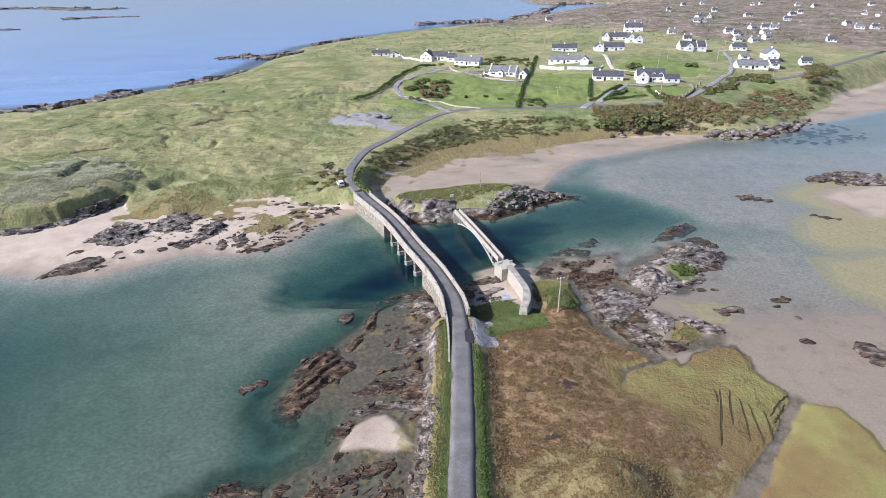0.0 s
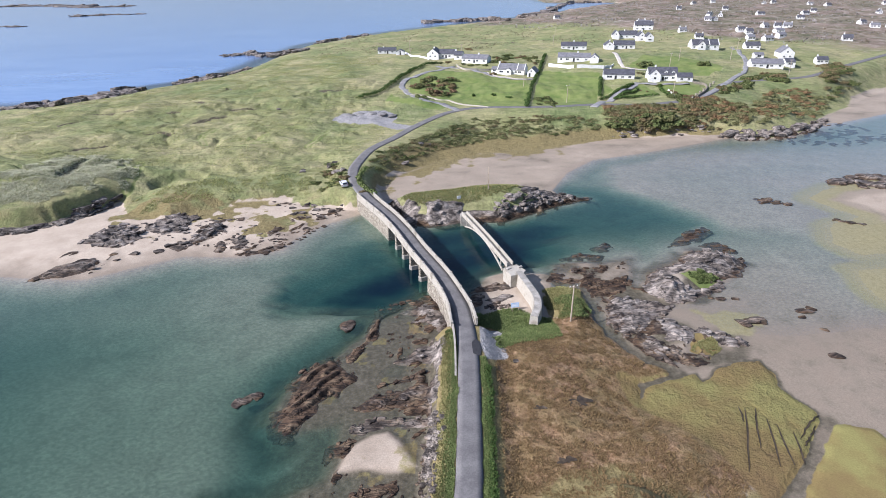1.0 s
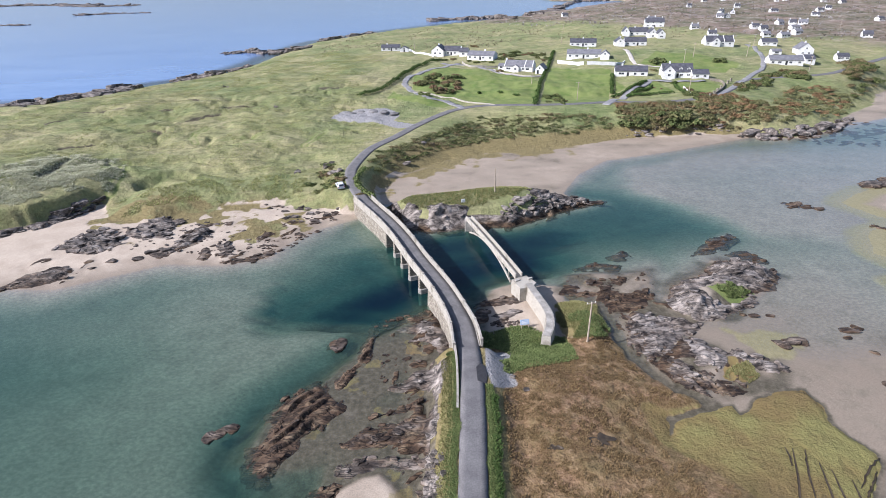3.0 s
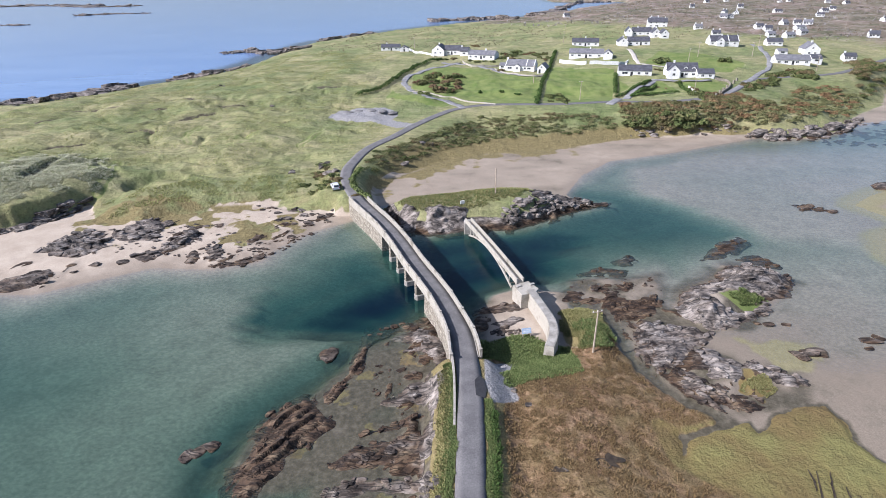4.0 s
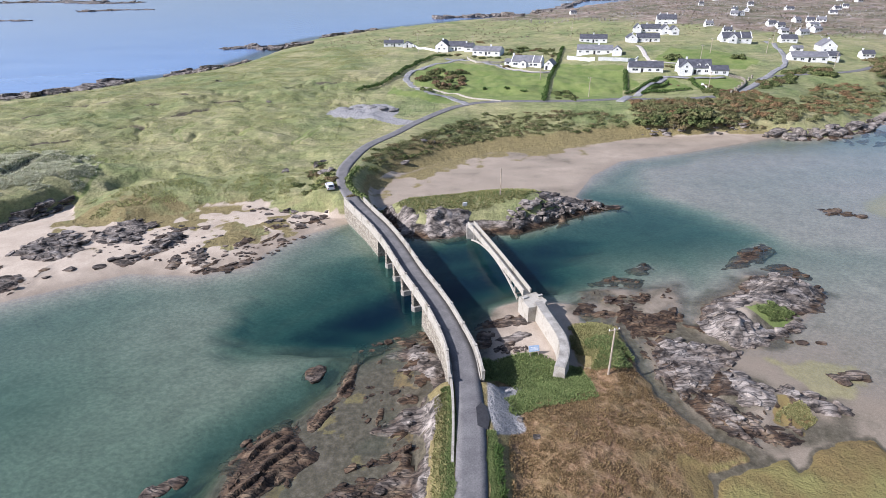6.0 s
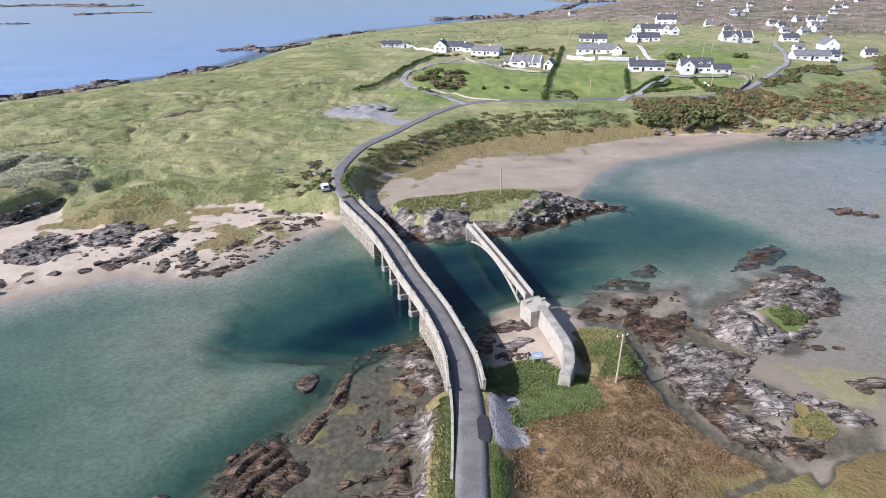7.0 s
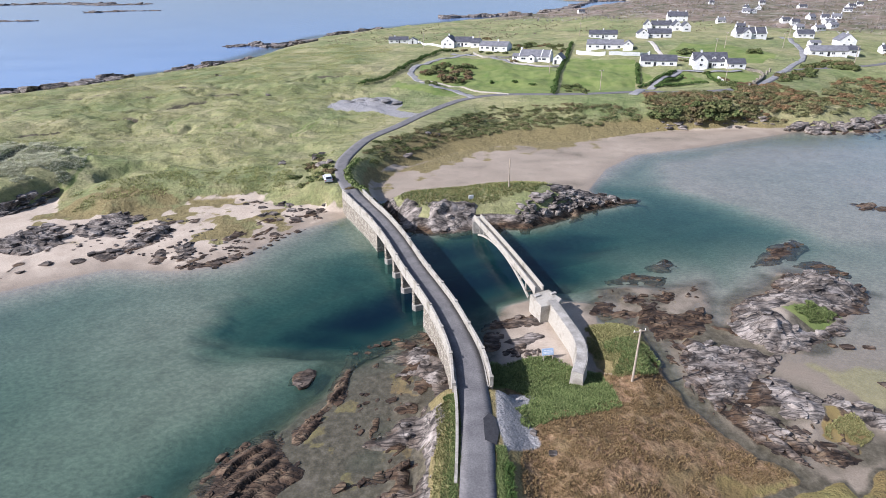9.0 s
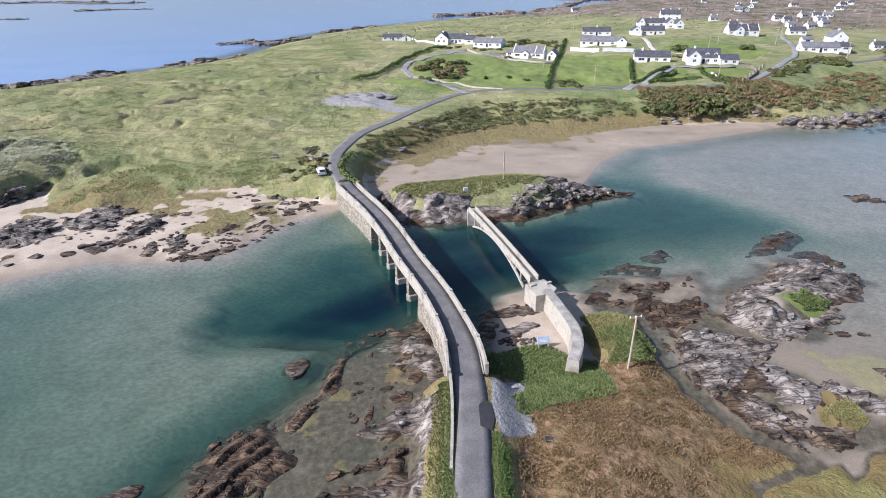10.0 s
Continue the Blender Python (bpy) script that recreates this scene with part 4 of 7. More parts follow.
# masonry abutments at both ends
for y0, y1, bottom, name in ((74.5, 98.6, -0.8, "abutment"), (121.6, 140.5, -1.6, "abutment")):
    ln = cut(NEAR, max(y0, 81.0), y1)
    half = 1.74 + 0.35 * smooth(92, 81, ln[:, 1]) + 0.15 * smooth(130, 140, ln[:, 1])
    bm = bmesh.new()
    nrm = side(ln)
    rows = []
    for i, p in enumerate(ln):
        h = half[i]
        rows.append([bm.verts.new((p[0] + nrm[i][0] * a, p[1] + nrm[i][1] * a, z)) for a, z in ((-h - 0.32, bottom), (h + 0.32, bottom), (h + 0.02, p[2] - 0.05), (-h - 0.02, p[2] - 0.05))])
    for a, b in zip(rows[:-1], rows[1:]):
        for k in range(4):
            bm.faces.new((a[k], a[(k + 1) % 4], b[(k + 1) % 4], b[k]))
    bm.faces.new(rows[0][::-1])
    bm.faces.new(rows[-1])
    bmesh.ops.recalc_face_normals(bm, faces=bm.faces)
    part(name, bm, RUBBLE, bridge, "pale rubble masonry abutment")
# low approach wall on the seaward side
wl = offset(cut(NEAR, 68.5, 80.6), -1.95)
wl[:, 2] += np.linspace(0.15, 0.8, len(wl))
bm = bmesh.new()
sweep(bm, wl, [(-0.17, -2.2), (0.17, -2.2), (0.14, 0.0), (-0.14, 0.0)])
tagged(part("approach_wall", bm, PARAPET), "low weathered concrete wall beside the road", "wall")

# ---- old footbridge ----
FB_A, FB_B = np.array([11.45, 103.0]), np.array([2.95, 129.6])
FB_LEN = float(np.linalg.norm(FB_B - FB_A))
fb_frame = Matrix.Translation((FB_A[0], FB_A[1], 0)) @ Matrix.Rotation(math.atan2(FB_B[1] - FB_A[1], FB_B[0] - FB_A[0]), 4, "Z")
foot = tagged(empty("footbridge", fb_frame), "disused pale concrete arched footbridge with solid parapets", "bridge")


def fb_top(s):
    return 2.75 + 0.25 * math.sin(math.pi * s)


def arch(s):
    """Underside of the arch along the span."""
    u = (s - 0.5) / 0.42
    return 0.35 + (fb_top(0.5) - 0.75) * (1 - u * u)


N = 28
for nm, y0, y1, lo, hi in (("deck", -0.62, 0.62, -0.28, 0.0), ("parapet", 0.5, 0.7, -0.3, 0.78), ("parapet", -0.7, -0.5, -0.3, 0.78)):
    bm = bmesh.new()
    line = np.array([[FB_LEN * i / N, (y0 + y1) / 2, fb_top(i / N)] for i in range(N + 1)])
    w = (y1 - y0) / 2
    sweep(bm, line, [(-w, lo), (w, lo), (w, hi), (-w, hi)])
    part(nm, bm, PALE_CONCRETE, foot)
for y in (-0.58, 0.58):
    bm = bmesh.new()
    line = np.array([[FB_LEN * s, y, arch(s)] for s in np.linspace(0.08, 0.92, 27)])
    sweep(bm, line, [(-0.13, 0.0), (0.13, 0.0), (0.13, 0.34), (-0.13, 0.34)])
    part("arch_rib", bm, PALE_CONCRETE, foot)
    for s in (0.12, 0.19, 0.26, 0.74, 0.81, 0.88):
        if fb_top(s) - 0.28 - arch(s) > 0.4:
            bm = bmesh.new()
            box(bm, FB_LEN * s - 0.1, y - 0.1, arch(s) + 0.25, FB_LEN * s + 0.1, y + 0.1, fb_top(s) - 0.25)
            part("spandrel_post", bm, PALE_CONCRETE, foot)
for s in (0.12, 0.26, 0.74, 0.88):
    bm = bmesh.new()
    box(bm, FB_LEN * s - 0.08, -0.5, arch(s) + 0.08, FB_LEN * s + 0.08, 0.5, arch(s) + 0.28)
    part("cross_brace", bm, PALE_CONCRETE, foot)

# its near abutment and the walled ramp
ramp_thing = tagged(empty("footbridge_ramp"), "stained concrete abutment and raised walled ramp of the footbridge", "ramp")
bm = bmesh.new()
prism(bm, [(11.2, 98.5), (13.6, 99.3), (14.3, 100.6), (12.8, 103.2), (10.0, 101.7)], -1.0, 2.98)
bmesh.ops.bevel(bm, geom=[e for e in bm.edges if abs(e.verts[0].co.z - e.verts[1].co.z) < 0.1], offset=0.06, affect="EDGES", segments=1)
part("abutment", bm, PALE_CONCRETE, ramp_thing, "stained grey concrete abutment block")
for cx, cy in ((11.0, 101.2), (13.3, 101.9)):
    bm = bmesh.new()
    box(bm, -0.45, -0.22, 0.0, 0.45, 0.22, 0.22)
    bmesh.ops.bevel(bm, geom=bm.edges[:], offset=0.04, affect="EDGES", segments=1)
    st = part("parapet_stub", bm, CONCRETE, ramp_thing)
    st.matrix_world = pose(cx, cy, 2.985, 0, 0, 30)
rl = spline(pts("12.9,100.2,2.96 14.1,95.4,2.94 14.95,91.9,2.85 15.05,89.5,2.75 14.7,87.5,2.6 13.85,85.3,2.4"), 5)
bm = bmesh.new()
sweep(bm, rl, [(-0.86, -3.2), (0.86, -3.2), (0.68, 0.0), (-0.68, 0.0)])
part("ramp", bm, PALE_CONCRETE, ramp_thing, "pale concrete ramp walls streaked with stains")
bm = bmesh.new()
sweep(bm, offset(rl, 0, 0.003), [(-0.6, 0.0), (0.6, 0.0), (0.58, 0.05), (-0.58, 0.05)])
part("walkway", bm, CONCRETE, ramp_thing, "worn speckled grey walkway surface")
bm = bmesh.new()
box(bm, 2.0, 128.9, -0.5, 4.4, 131.4, 2.55)
bmesh.ops.bevel(bm, geom=bm.edges[:], offset=0.15, affect="EDGES", segments=1)
ab = tagged(part("footbridge_abutment", bm, CONCRETE), "far concrete abutment of the footbridge on the rocks", "abutment")
bm = bmesh.new()
box(bm, -0.5, -0.12, -0.3, 0.5, 0.12, 0.85)
bmesh.ops.bevel(bm, geom=bm.edges[:], offset=0.04, affect="EDGES", segments=1)
stone = tagged(part("white_marker", bm, WHITE), "small white painted block wall by the footbridge", "marker")
sx, sy = pts("1.7,137.7")[0]
stone.matrix_world = pose(sx, sy, height(sx, sy), 0, 0, 20)

# ---- small road things ----
def drape(name, outline, mat, label, lift=0.03, cat="patch"):
    bm = bmesh.new()
    f = bm.faces.new([bm.verts.new((x, y, 0)) for x, y in outline])
    bmesh.ops.triangulate(bm, faces=[f])
    bmesh.ops.subdivide_edges(bm, edges=bm.edges[:], cuts=2, use_grid_fill=True)
    for v in bm.verts:
        d, z = along(ROAD, np.array([v.co.x]), np.array([v.co.y]))
        v.co.z = (z[0] + 0.075 if d[0] < 1.7 else max(z[0] + 0.04, height(v.co.x, v.co.y) + 0.1)) + lift
    return tagged(part(name, bm, mat), label, cat, kind="structure")


FRESH = two_tone("fresh_tar", (0.022, 0.022, 0.024), (0.035, 0.035, 0.038), 1.5, 0.8, 8, 0.004)
drape("asphalt_patch", [(2.9, 76.4), (3.0, 73.6), (4.1, 73.0), (4.4, 74.6), (4.1, 76.6), (3.5, 77.2)], FRESH, "dark fresh tar patch in the road edge")


PEAT = two_tone("wet_peat", (0.028, 0.021, 0.014), (0.075, 0.056, 0.036), 1.5, 0.55, 8, 0.03)


def peat_hole(cx, cy, r, seed):
    """A ragged dark pool sunk in the heath."""
    q = random.Random(seed)
    bm = bmesh.new()
    z = height(cx, cy)
    ring = [(cx + r * k * math.cos(a), cy + r * 0.7 * k * math.sin(a)) for a, k in ((a, 0.8 + 0.3 * math.sin(2 * a + seed) + 0.2 * math.sin(5 * a + 2 * seed) + q.uniform(-0.12, 0.12)) for a in np.linspace(0, 2 * math.pi, 27)[:-1])]
    rim = [bm.verts.new((x, y, height(x, y) + 0.1)) for x, y in ring]
    low = [bm.verts.new((cx + (x - cx) * 0.7, cy + (y - cy) * 0.7, z + 0.04)) for x, y in ring]
    bm.faces.new(low)
    for i in range(len(rim)):
        j = (i + 1) % len(rim)
        bm.faces.new((rim[i], rim[j], low[j], low[i]))
    bmesh.ops.recalc_face_normals(bm, faces=bm.faces)
    return tagged(part("peat_pool", bm, PEAT), "dark wet peat hole in the brown heath", "pool", "peat holes")


for k, ((hx_, hy_), hr0) in enumerate(zip(pts("17.4,64.7 13.5,54.0 11.7,63.2"), (1.75, 1.1, 0.8))):
    peat_hole(hx_, hy_, hr0, k)

for line in CREEKS:
    ln = spline(line, 5)
    ln = np.array([[a, b + 0.12 * math.sin(3.1 * a + 5 * b), height(a, b) - 0.1] for a, b in ln[:, :2]])
    w_ = 0.06 * np.sin(np.linspace(0.25, math.pi - 0.25, len(ln))) + 0.015
    nrm = side(ln)
    bm = bmesh.new()
    rows = [[bm.verts.new((p[0] + q[0] * k * w, p[1] + q[1] * k * w, p[2] + h)) for k, h in ((-1.6, 0.2), (-0.7, 0.14), (0.7, 0.14), (1.6, 0.2))] for p, q, w in zip(ln, nrm, w_)]
    for a, b in zip(rows[:-1], rows[1:]):
        for k in range(3):
            bm.faces.new((a[k], a[k + 1], b[k + 1], b[k]))
    tagged(part("drain", bm, PEAT), "narrow dark muddy drain cut in the salt marsh", "drain", "marsh drains")

# ---- parked car ----
CAR_PAINT = plain("car_paint", (0.62, 0.63, 0.65), 0.25)
RUBBER = plain("rubber", (0.02, 0.02, 0.02), 0.8)
STEEL = plain("steel", (0.5, 0.5, 0.5), 0.3, 0.9)
LAMP_RED = plain("red_lens", (0.35, 0.02, 0.02), 0.3)


def car(m):
    root = tagged(empty("car"), "small silver-white hatchback parked on the grass verge", "car")
    bm = bmesh.new()
    sil = [(-2.0, 0.35), (-2.0, 0.85), (-1.7, 0.98), (-1.55, 1.0), (1.0, 0.95), (1.75, 0.82), (2.0, 0.6), (2.0, 0.35)]
    cab = [(-1.9, 0.96), (-1.55, 1.42), (-0.9, 1.5), (0.2, 1.46), (0.95, 0.97)]
    for outline, w in ((sil, 0.84), (cab, 0.7)):
        a, b = [bm.verts.new((x, -w, z)) for x, z in outline], [bm.verts.new((x, w, z)) for x, z in outline]
        bm.faces.new(a), bm.faces.new(b[::-1])
        for i in range(len(a)):
            j = (i + 1) % len(a)
            bm.faces.new((a[j], a[i], b[i], b[j]))
    bmesh.ops.recalc_face_normals(bm, faces=bm.faces)
    bmesh.ops.bevel(bm, geom=bm.edges[:], offset=0.06, affect="EDGES", segments=2)
    body = part("body", bm, CAR_PAINT, root)
    for nm, outline in (("windscreen", [(0.98, 0.99), (0.26, 1.43)]), ("rear_window", [(-1.93, 1.02), (-1.6, 1.38)])):
        bm = bmesh.new()
        (x0, z0), (x1, z1) = outline
        s = 0.03 if x0 > 0 else -0.03
        bm.faces.new([bm.verts.new(c) for c in ((x0 + s, -0.58, z0), (x0 + s, 0.58, z0), (x1 + s, 0.55, z1), (x1 + s, -0.55, z1))])
        part(nm, bm, GLASS, root)
    for sgn in (-1, 1):
        bm = bmesh.new()
        bm.faces.new([bm.verts.new((x, sgn * 0.712, z)) for x, z in ((-1.5, 1.02), (0.7, 1.02), (0.15, 1.4), (-1.3, 1.4))])
        part("side_window", bm, GLASS, root)
        bm = bmesh.new()
        box(bm, -2.02, sgn * 0.7 - 0.1, 0.68, -1.96, sgn * 0.7 + 0.1, 0.9)
        part("tail_lamp", bm, LAMP_RED, root)
        bm = bmesh.new()
        box(bm, 1.92, sgn * 0.62 - 0.14, 0.6, 2.0, sgn * 0.62 + 0.14, 0.74)
        part("headlamp", bm, STEEL, root)
        for x in (-1.25, 1.25):
            bm = bmesh.new()
            bmesh.ops.create_cone(bm, cap_ends=True, segments=18, radius1=0.31, radius2=0.31, depth=0.2, matrix=Matrix.Translation((x, sgn * 0.75, 0.31)) @ Matrix.Rotation(math.pi / 2, 4, "X"))
            wheel = part("wheel", bm, RUBBER, root)
            bm = bmesh.new()
            bmesh.ops.create_cone(bm, cap_ends=True, segments=14, radius1=0.19, radius2=0.19, depth=0.02, matrix=Matrix.Translation((x, sgn * 0.86, 0.31)) @ Matrix.Rotation(math.pi / 2, 4, "X"))
            part("rim", bm, STEEL, wheel)
    root.matrix_world = m
    return root


car(pose(-29.2, 146.4, height(-29.2, 146.4) + 0.02, 0, 0, 112))

# ---- houses ----
def house(x, y, turn, length, deep=7.5, eave=2.7, ridge=5.0, roof=SLATE, wins=(), doors=(), chimneys=(0.15, 0.85), porch=None, copings=(), dormers=(), gable_win=False,
          label="white rendered bungalow with a grey slate roof", gable_front=False):
    """A gabled house: front along local x from 0, the back at y = deep."""
    root = tagged(empty("house"), label, "house", "houses of the settlement")
    mid = (length / 2, deep / 2)
    zs = [height(*(Matrix.Rotation(radians(turn), 2) @ Vector(p) + Vector((x, y)))) for p in ((0, 0), (length, 0), (length, deep), (0, deep))]
    z0 = float(np.mean(zs))
    m = pose(x, y, z0, 0, 0, turn)

    def wall_block(x0, y0, x1, y1, ev, rg, along_x=True):
        bm = bmesh.new()
        if along_x:
            prof = [(y0, -1.8), (y1, -1.8), (y1, ev), ((y0 + y1) / 2, rg), (y0, ev)]
            a, b = [bm.verts.new((x0, p, q)) for p, q in prof], [bm.verts.new((x1, p, q)) for p, q in prof]
        else:
            prof = [(x0, -1.8), (x1, -1.8), (x1, ev), ((x0 + x1) / 2, rg), (x0, ev)]
            a, b = [bm.verts.new((p, y0, q)) for p, q in prof], [bm.verts.new((p, y1, q)) for p, q in prof]
        bm.faces.new(a), bm.faces.new(b[::-1])
        for i in range(5):
            bm.faces.new((a[(i + 1) % 5], a[i], b[i], b[(i + 1) % 5]))
        bmesh.ops.recalc_face_normals(bm, faces=bm.faces)
        return part("wall", bm, WHITE, root)

    def roof_block(x0, y0, x1, y1, ev, rg, along_x=True, over=0.25):
        bm = bmesh.new()
        h = ((y1 - y0) if along_x else (x1 - x0)) / 2
        drop = over * (rg - ev) / h
        for s in (0, 1):
            if along_x:
                e, c = (y0 - over, y1 + over)[s], (y0 + y1) / 2
                q = [(x0 - 0.12, e, ev - drop), (x1 + 0.12, e, ev - drop), (x1 + 0.12, c, rg), (x0 - 0.12, c, rg)]
            else:
                e, c = (x0 - over, x1 + over)[s], (x0 + x1) / 2
                q = [(e, y0 - 0.12, ev - drop), (e, y1 + 0.02, ev - drop), (c, y1 + 0.02, rg), (c, y0 - 0.12, rg)]
            lo, hi = [bm.verts.new((p[0], p[1], p[2] + 0.03)) for p in q], [bm.verts.new((p[0], p[1], p[2] + 0.19)) for p in q]
            bm.faces.new(lo), bm.faces.new(hi)
            for i in range(4):
                bm.faces.new((lo[i], lo[(i + 1) % 4], hi[(i + 1) % 4], hi[i]))
        bmesh.ops.recalc_face_normals(bm, faces=bm.faces)
        return part("roof", bm, roof, root)

    def window(cx, cz, w, h, fy=0.0, axis_x=True, face=-1):
        bm = bmesh.new()
        def b(x0, z0, x1, z1, d0, d1):
            if axis_x:
                box(bm, x0, fy + face * d1 if face < 0 else fy + d0, z0, x1, fy + face * d0 if face < 0 else fy + d1, z1)
            else:
                box(bm, fy + face * d1 if face < 0 else fy + d0, x0, z0, fy + face * d0 if face < 0 else fy + d1, x1, z1)
        t = 0.09
        for q in ((cx - w / 2, cz - h / 2, cx - w / 2 + t, cz + h / 2), (cx + w / 2 - t, cz - h / 2, cx + w / 2, cz + h / 2),
                  (cx - w / 2 + t, cz - h / 2, cx + w / 2 - t, cz - h / 2 + t), (cx - w / 2 + t, cz + h / 2 - t, cx + w / 2 - t, cz + h / 2), (cx - 0.03, cz - h / 2 + t, cx + 0.03, cz + h / 2 - t)):
            b(*q, 0.0, 0.06)
        wn_ = part("window", bm, WHITE, root)
        bm = bmesh.new()
        b(cx - w / 2 + t, cz - h / 2 + t, cx + w / 2 - t, cz + h / 2 - t, 0.0, 0.025)
        part("pane", bm, GLASS, wn_)

    if not gable_front:
        wall_block(0, 0, length, deep, eave, ridge)
        roof_block(0, 0, length, deep, eave, ridge)
    else:
        wall_block(0, 0, length, deep, eave, ridge, False)
        roof_block(0, 0, length, deep, eave, ridge, False)
    for f, w in wins:
        window(f * length, 1.5, w, 1.15)
        if eave > 4.2:
            window(f * length, 4.1, w * 0.8, 1.1)
    for f in doors:
        bm = bmesh.new()
        box(bm, f * length - 0.48, -0.05, 0.05, f * length + 0.48, 0.0, 2.12)
        part("door", bm, DARK, root)
    if gable_win or gable_front:
        if gable_front:
            window(length * 0.5, eave + 0.5, 1.0, 1.1)
        else:
            window(deep * 0.5, 1.6, 1.1, 1.15, 0.0, False, -1)
    for f in chimneys:
        bm = bmesh.new()
        cx, cy = (f * length, deep / 2) if not gable_front else (length / 2, f * deep)
        box(bm, cx - 0.35, cy - 0.3, ridge - 0.6, cx + 0.35, cy + 0.3, ridge + 0.95)
        box(bm, cx - 0.42, cy - 0.37, ridge + 0.95, cx + 0.42, cy + 0.37, ridge + 1.05)
        part("chimney", bm, WHITE, root)
    for f in copings:
        bm = bmesh.new()
        cx = f * length
        h = deep / 2
        for s in (0, 1):
            e = -0.3 if s == 0 else deep + 0.3
            k = (ridge - eave) / h
            q = [(e, eave - 0.3 * k), (h, ridge)]
            v = []
            for xx in (cx - 0.16, cx + 0.16):
                for yy, zz in q:
                    v += [bm.verts.new((xx, yy, zz + 0.02)), bm.verts.new((xx, yy, zz + 0.4))]
            for fc in ((0, 1, 3, 2), (4, 6, 7, 5), (1, 5, 7, 3), (0, 2, 6, 4), (0, 4, 5, 1), (2, 3, 7, 6)):
                bm.faces.new([v[i] for i in fc])
        bmesh.ops.recalc_face_normals(bm, faces=bm.faces)
        part("gable_coping", bm, WHITE, root)
    if porch:
        f, w, out, ev, rg = porch
        cx = f * length
        wall_block(cx - w / 2, -out, cx + w / 2, deep * 0.4, ev, rg, False)
        roof_block(cx - w / 2, -out, cx + w / 2, deep * 0.45, ev, rg, False, 0.18)
        window(cx, min(1.6, ev - 0.9), min(1.2, w * 0.55), 1.3, -out)
        if w > 4:
            window(cx, ev + 0.35, 1.0, 1.0, -out)
    for f in dormers:
        cx = f * length
        k = (ridge - eave) / (deep / 2)
        wall_block(cx - 0.75, 0.9, cx + 0.75, deep / 2, eave + 1.5, eave + 2.1, False)
        roof_block(cx - 0.75, 0.9, cx + 0.75, deep / 2, eave + 1.5, eave + 2.1, False, 0.12)
        window(cx, eave + 1.15, 0.9, 0.7, 0.9)
    root.matrix_world = m @ Matrix.Diagonal((1, 1, 0.86, 1))
    return root


W3, W4 = ((0.15, 1.5), (0.42, 1.2), (0.82, 1.5)), ((0.1, 1.3), (0.3, 1.6), (0.62, 1.4), (0.88, 1.3))
house(23.6, 300.6, -20, 14.2, 7, 2.8, 5.6, SLATE_PALE, ((0.15, 2.2), (0.68, 1.2), (0.82, 1.8)), (0.5,), (0.02,), (0.42, 3.2, 1.2, 2.5, 3.7), (0.01, 0.72, 0.99), label="long white cottage with grey roof and raised gable copings")
house(20.8, 304.8, -20, 3.3, 5, 2.2, 3.3, SLATE_PALE, ((0.5, 1.6),), (), (), label="low white side extension of a cottage")
house(37.7, 290.7, -20, 4.1, 7.5, 2.7, 4.9, SLATE_PALE, (), (0.3,), (), gable_front=True, label="white gable-fronted garage beside a cottage")
house(71.3, 274.5, -12, 14.0, 7.5, 2.7, 4.9, SLATE, ((0.2, 2.4), (0.62, 1.2), (0.85, 1.4)), (0.4,), (0.22,), gable_win=True, label="white bungalow with a dark slate roof")
house(90.9, 269.8, -8, 12.8, 8, 3.0, 6.4, SLATE, ((0.62, 1.4), (0.85, 1.4)), (0.5,), (0.25,), (0.2, 5.0, 1.6, 3.4, 6.0), (), (0.6, 0.85), label="white house with dark slate roof, dormers and front gable")
house(101.9, 264.3, -8, 6.8, 6, 2.5, 4.2, SLATE, ((0.3, 1.2), (0.75, 1.2)), (), (), label="white side wing with dark slate roof")
house(59.0, 327.4, -14, 17.6, 7.5, 2.7, 4.9, SLATE_PALE, W4, (0.5,), (0.6,), gable_win=True, label="long white bungalow behind a white garden wall")
house(74.7, 318.0, -14, 4.5, 6.5, 2.6, 4.6, SLATE_PALE, (), (), (), gable_front=True, label="white gable-fronted annex of a bungalow")
house(69.9, 378.1, -10, 15.8, 7.5, 2.7, 5.0, SLATE, W4, (0.5,), (0.5,), label="long white bungalow with a blue-grey slate roof")
house(102.5, 375.0, -8, 12.9, 7.5, 2.8, 5.4, SLATE, W3, (0.6,), (), label="white bungalow with a blue-grey slate roof")
house(95.8, 371.2, -8, 5.9, 8.5, 2.8, 5.4, SLATE, (), (), (0.3,), gable_front=True, label="white gable-fronted block of a bungalow")
house(-51.1, 408.3, 0, 12.5, 7, 2.5, 4.4, SLATE, W3, (0.55,), (0.3,), label="low white bungalow alone on the pasture")
house(-36.0, 383.2, 0, 5.5, 5, 2.4, 4.0, SLATE, (), (0.5,), (), gable_front=True, label="small white gable-fronted outhouse")
house(-14.9, 359.5, -14, 7.3, 9, 3.2, 6.4, SLATE, ((0.3, 1.2), (0.72, 1.2)), (), (0.4,), gable_front=True, label="white gable-fronted house with slate roof")
house(-8.0, 361.1, -14, 9.8, 7, 2.9, 5.6, SLATE, ((0.3, 1.4), (0.72, 1.4)), (0.5,), (), (), (), (), label="white middle range of a joined house")
house(1.5, 348.5, -14, 4.7, 7, 2.7, 5.0, SLATE, ((0.5, 1.6),), (), (0.1,), label="white lower end of a joined house")
house(5.9, 336.2, -22, 15.1, 7.5, 2.7, 4.9, SLATE_PALE, W4, (0.5,), (0.6,), label="white bungalow with a pale grey roof and sunny front")
house(125.0, 445.5, -8, 13.3, 7, 3.0, 6.0, SLATE, W3, (), (0.3,), label="white house with grey roof on the hill")
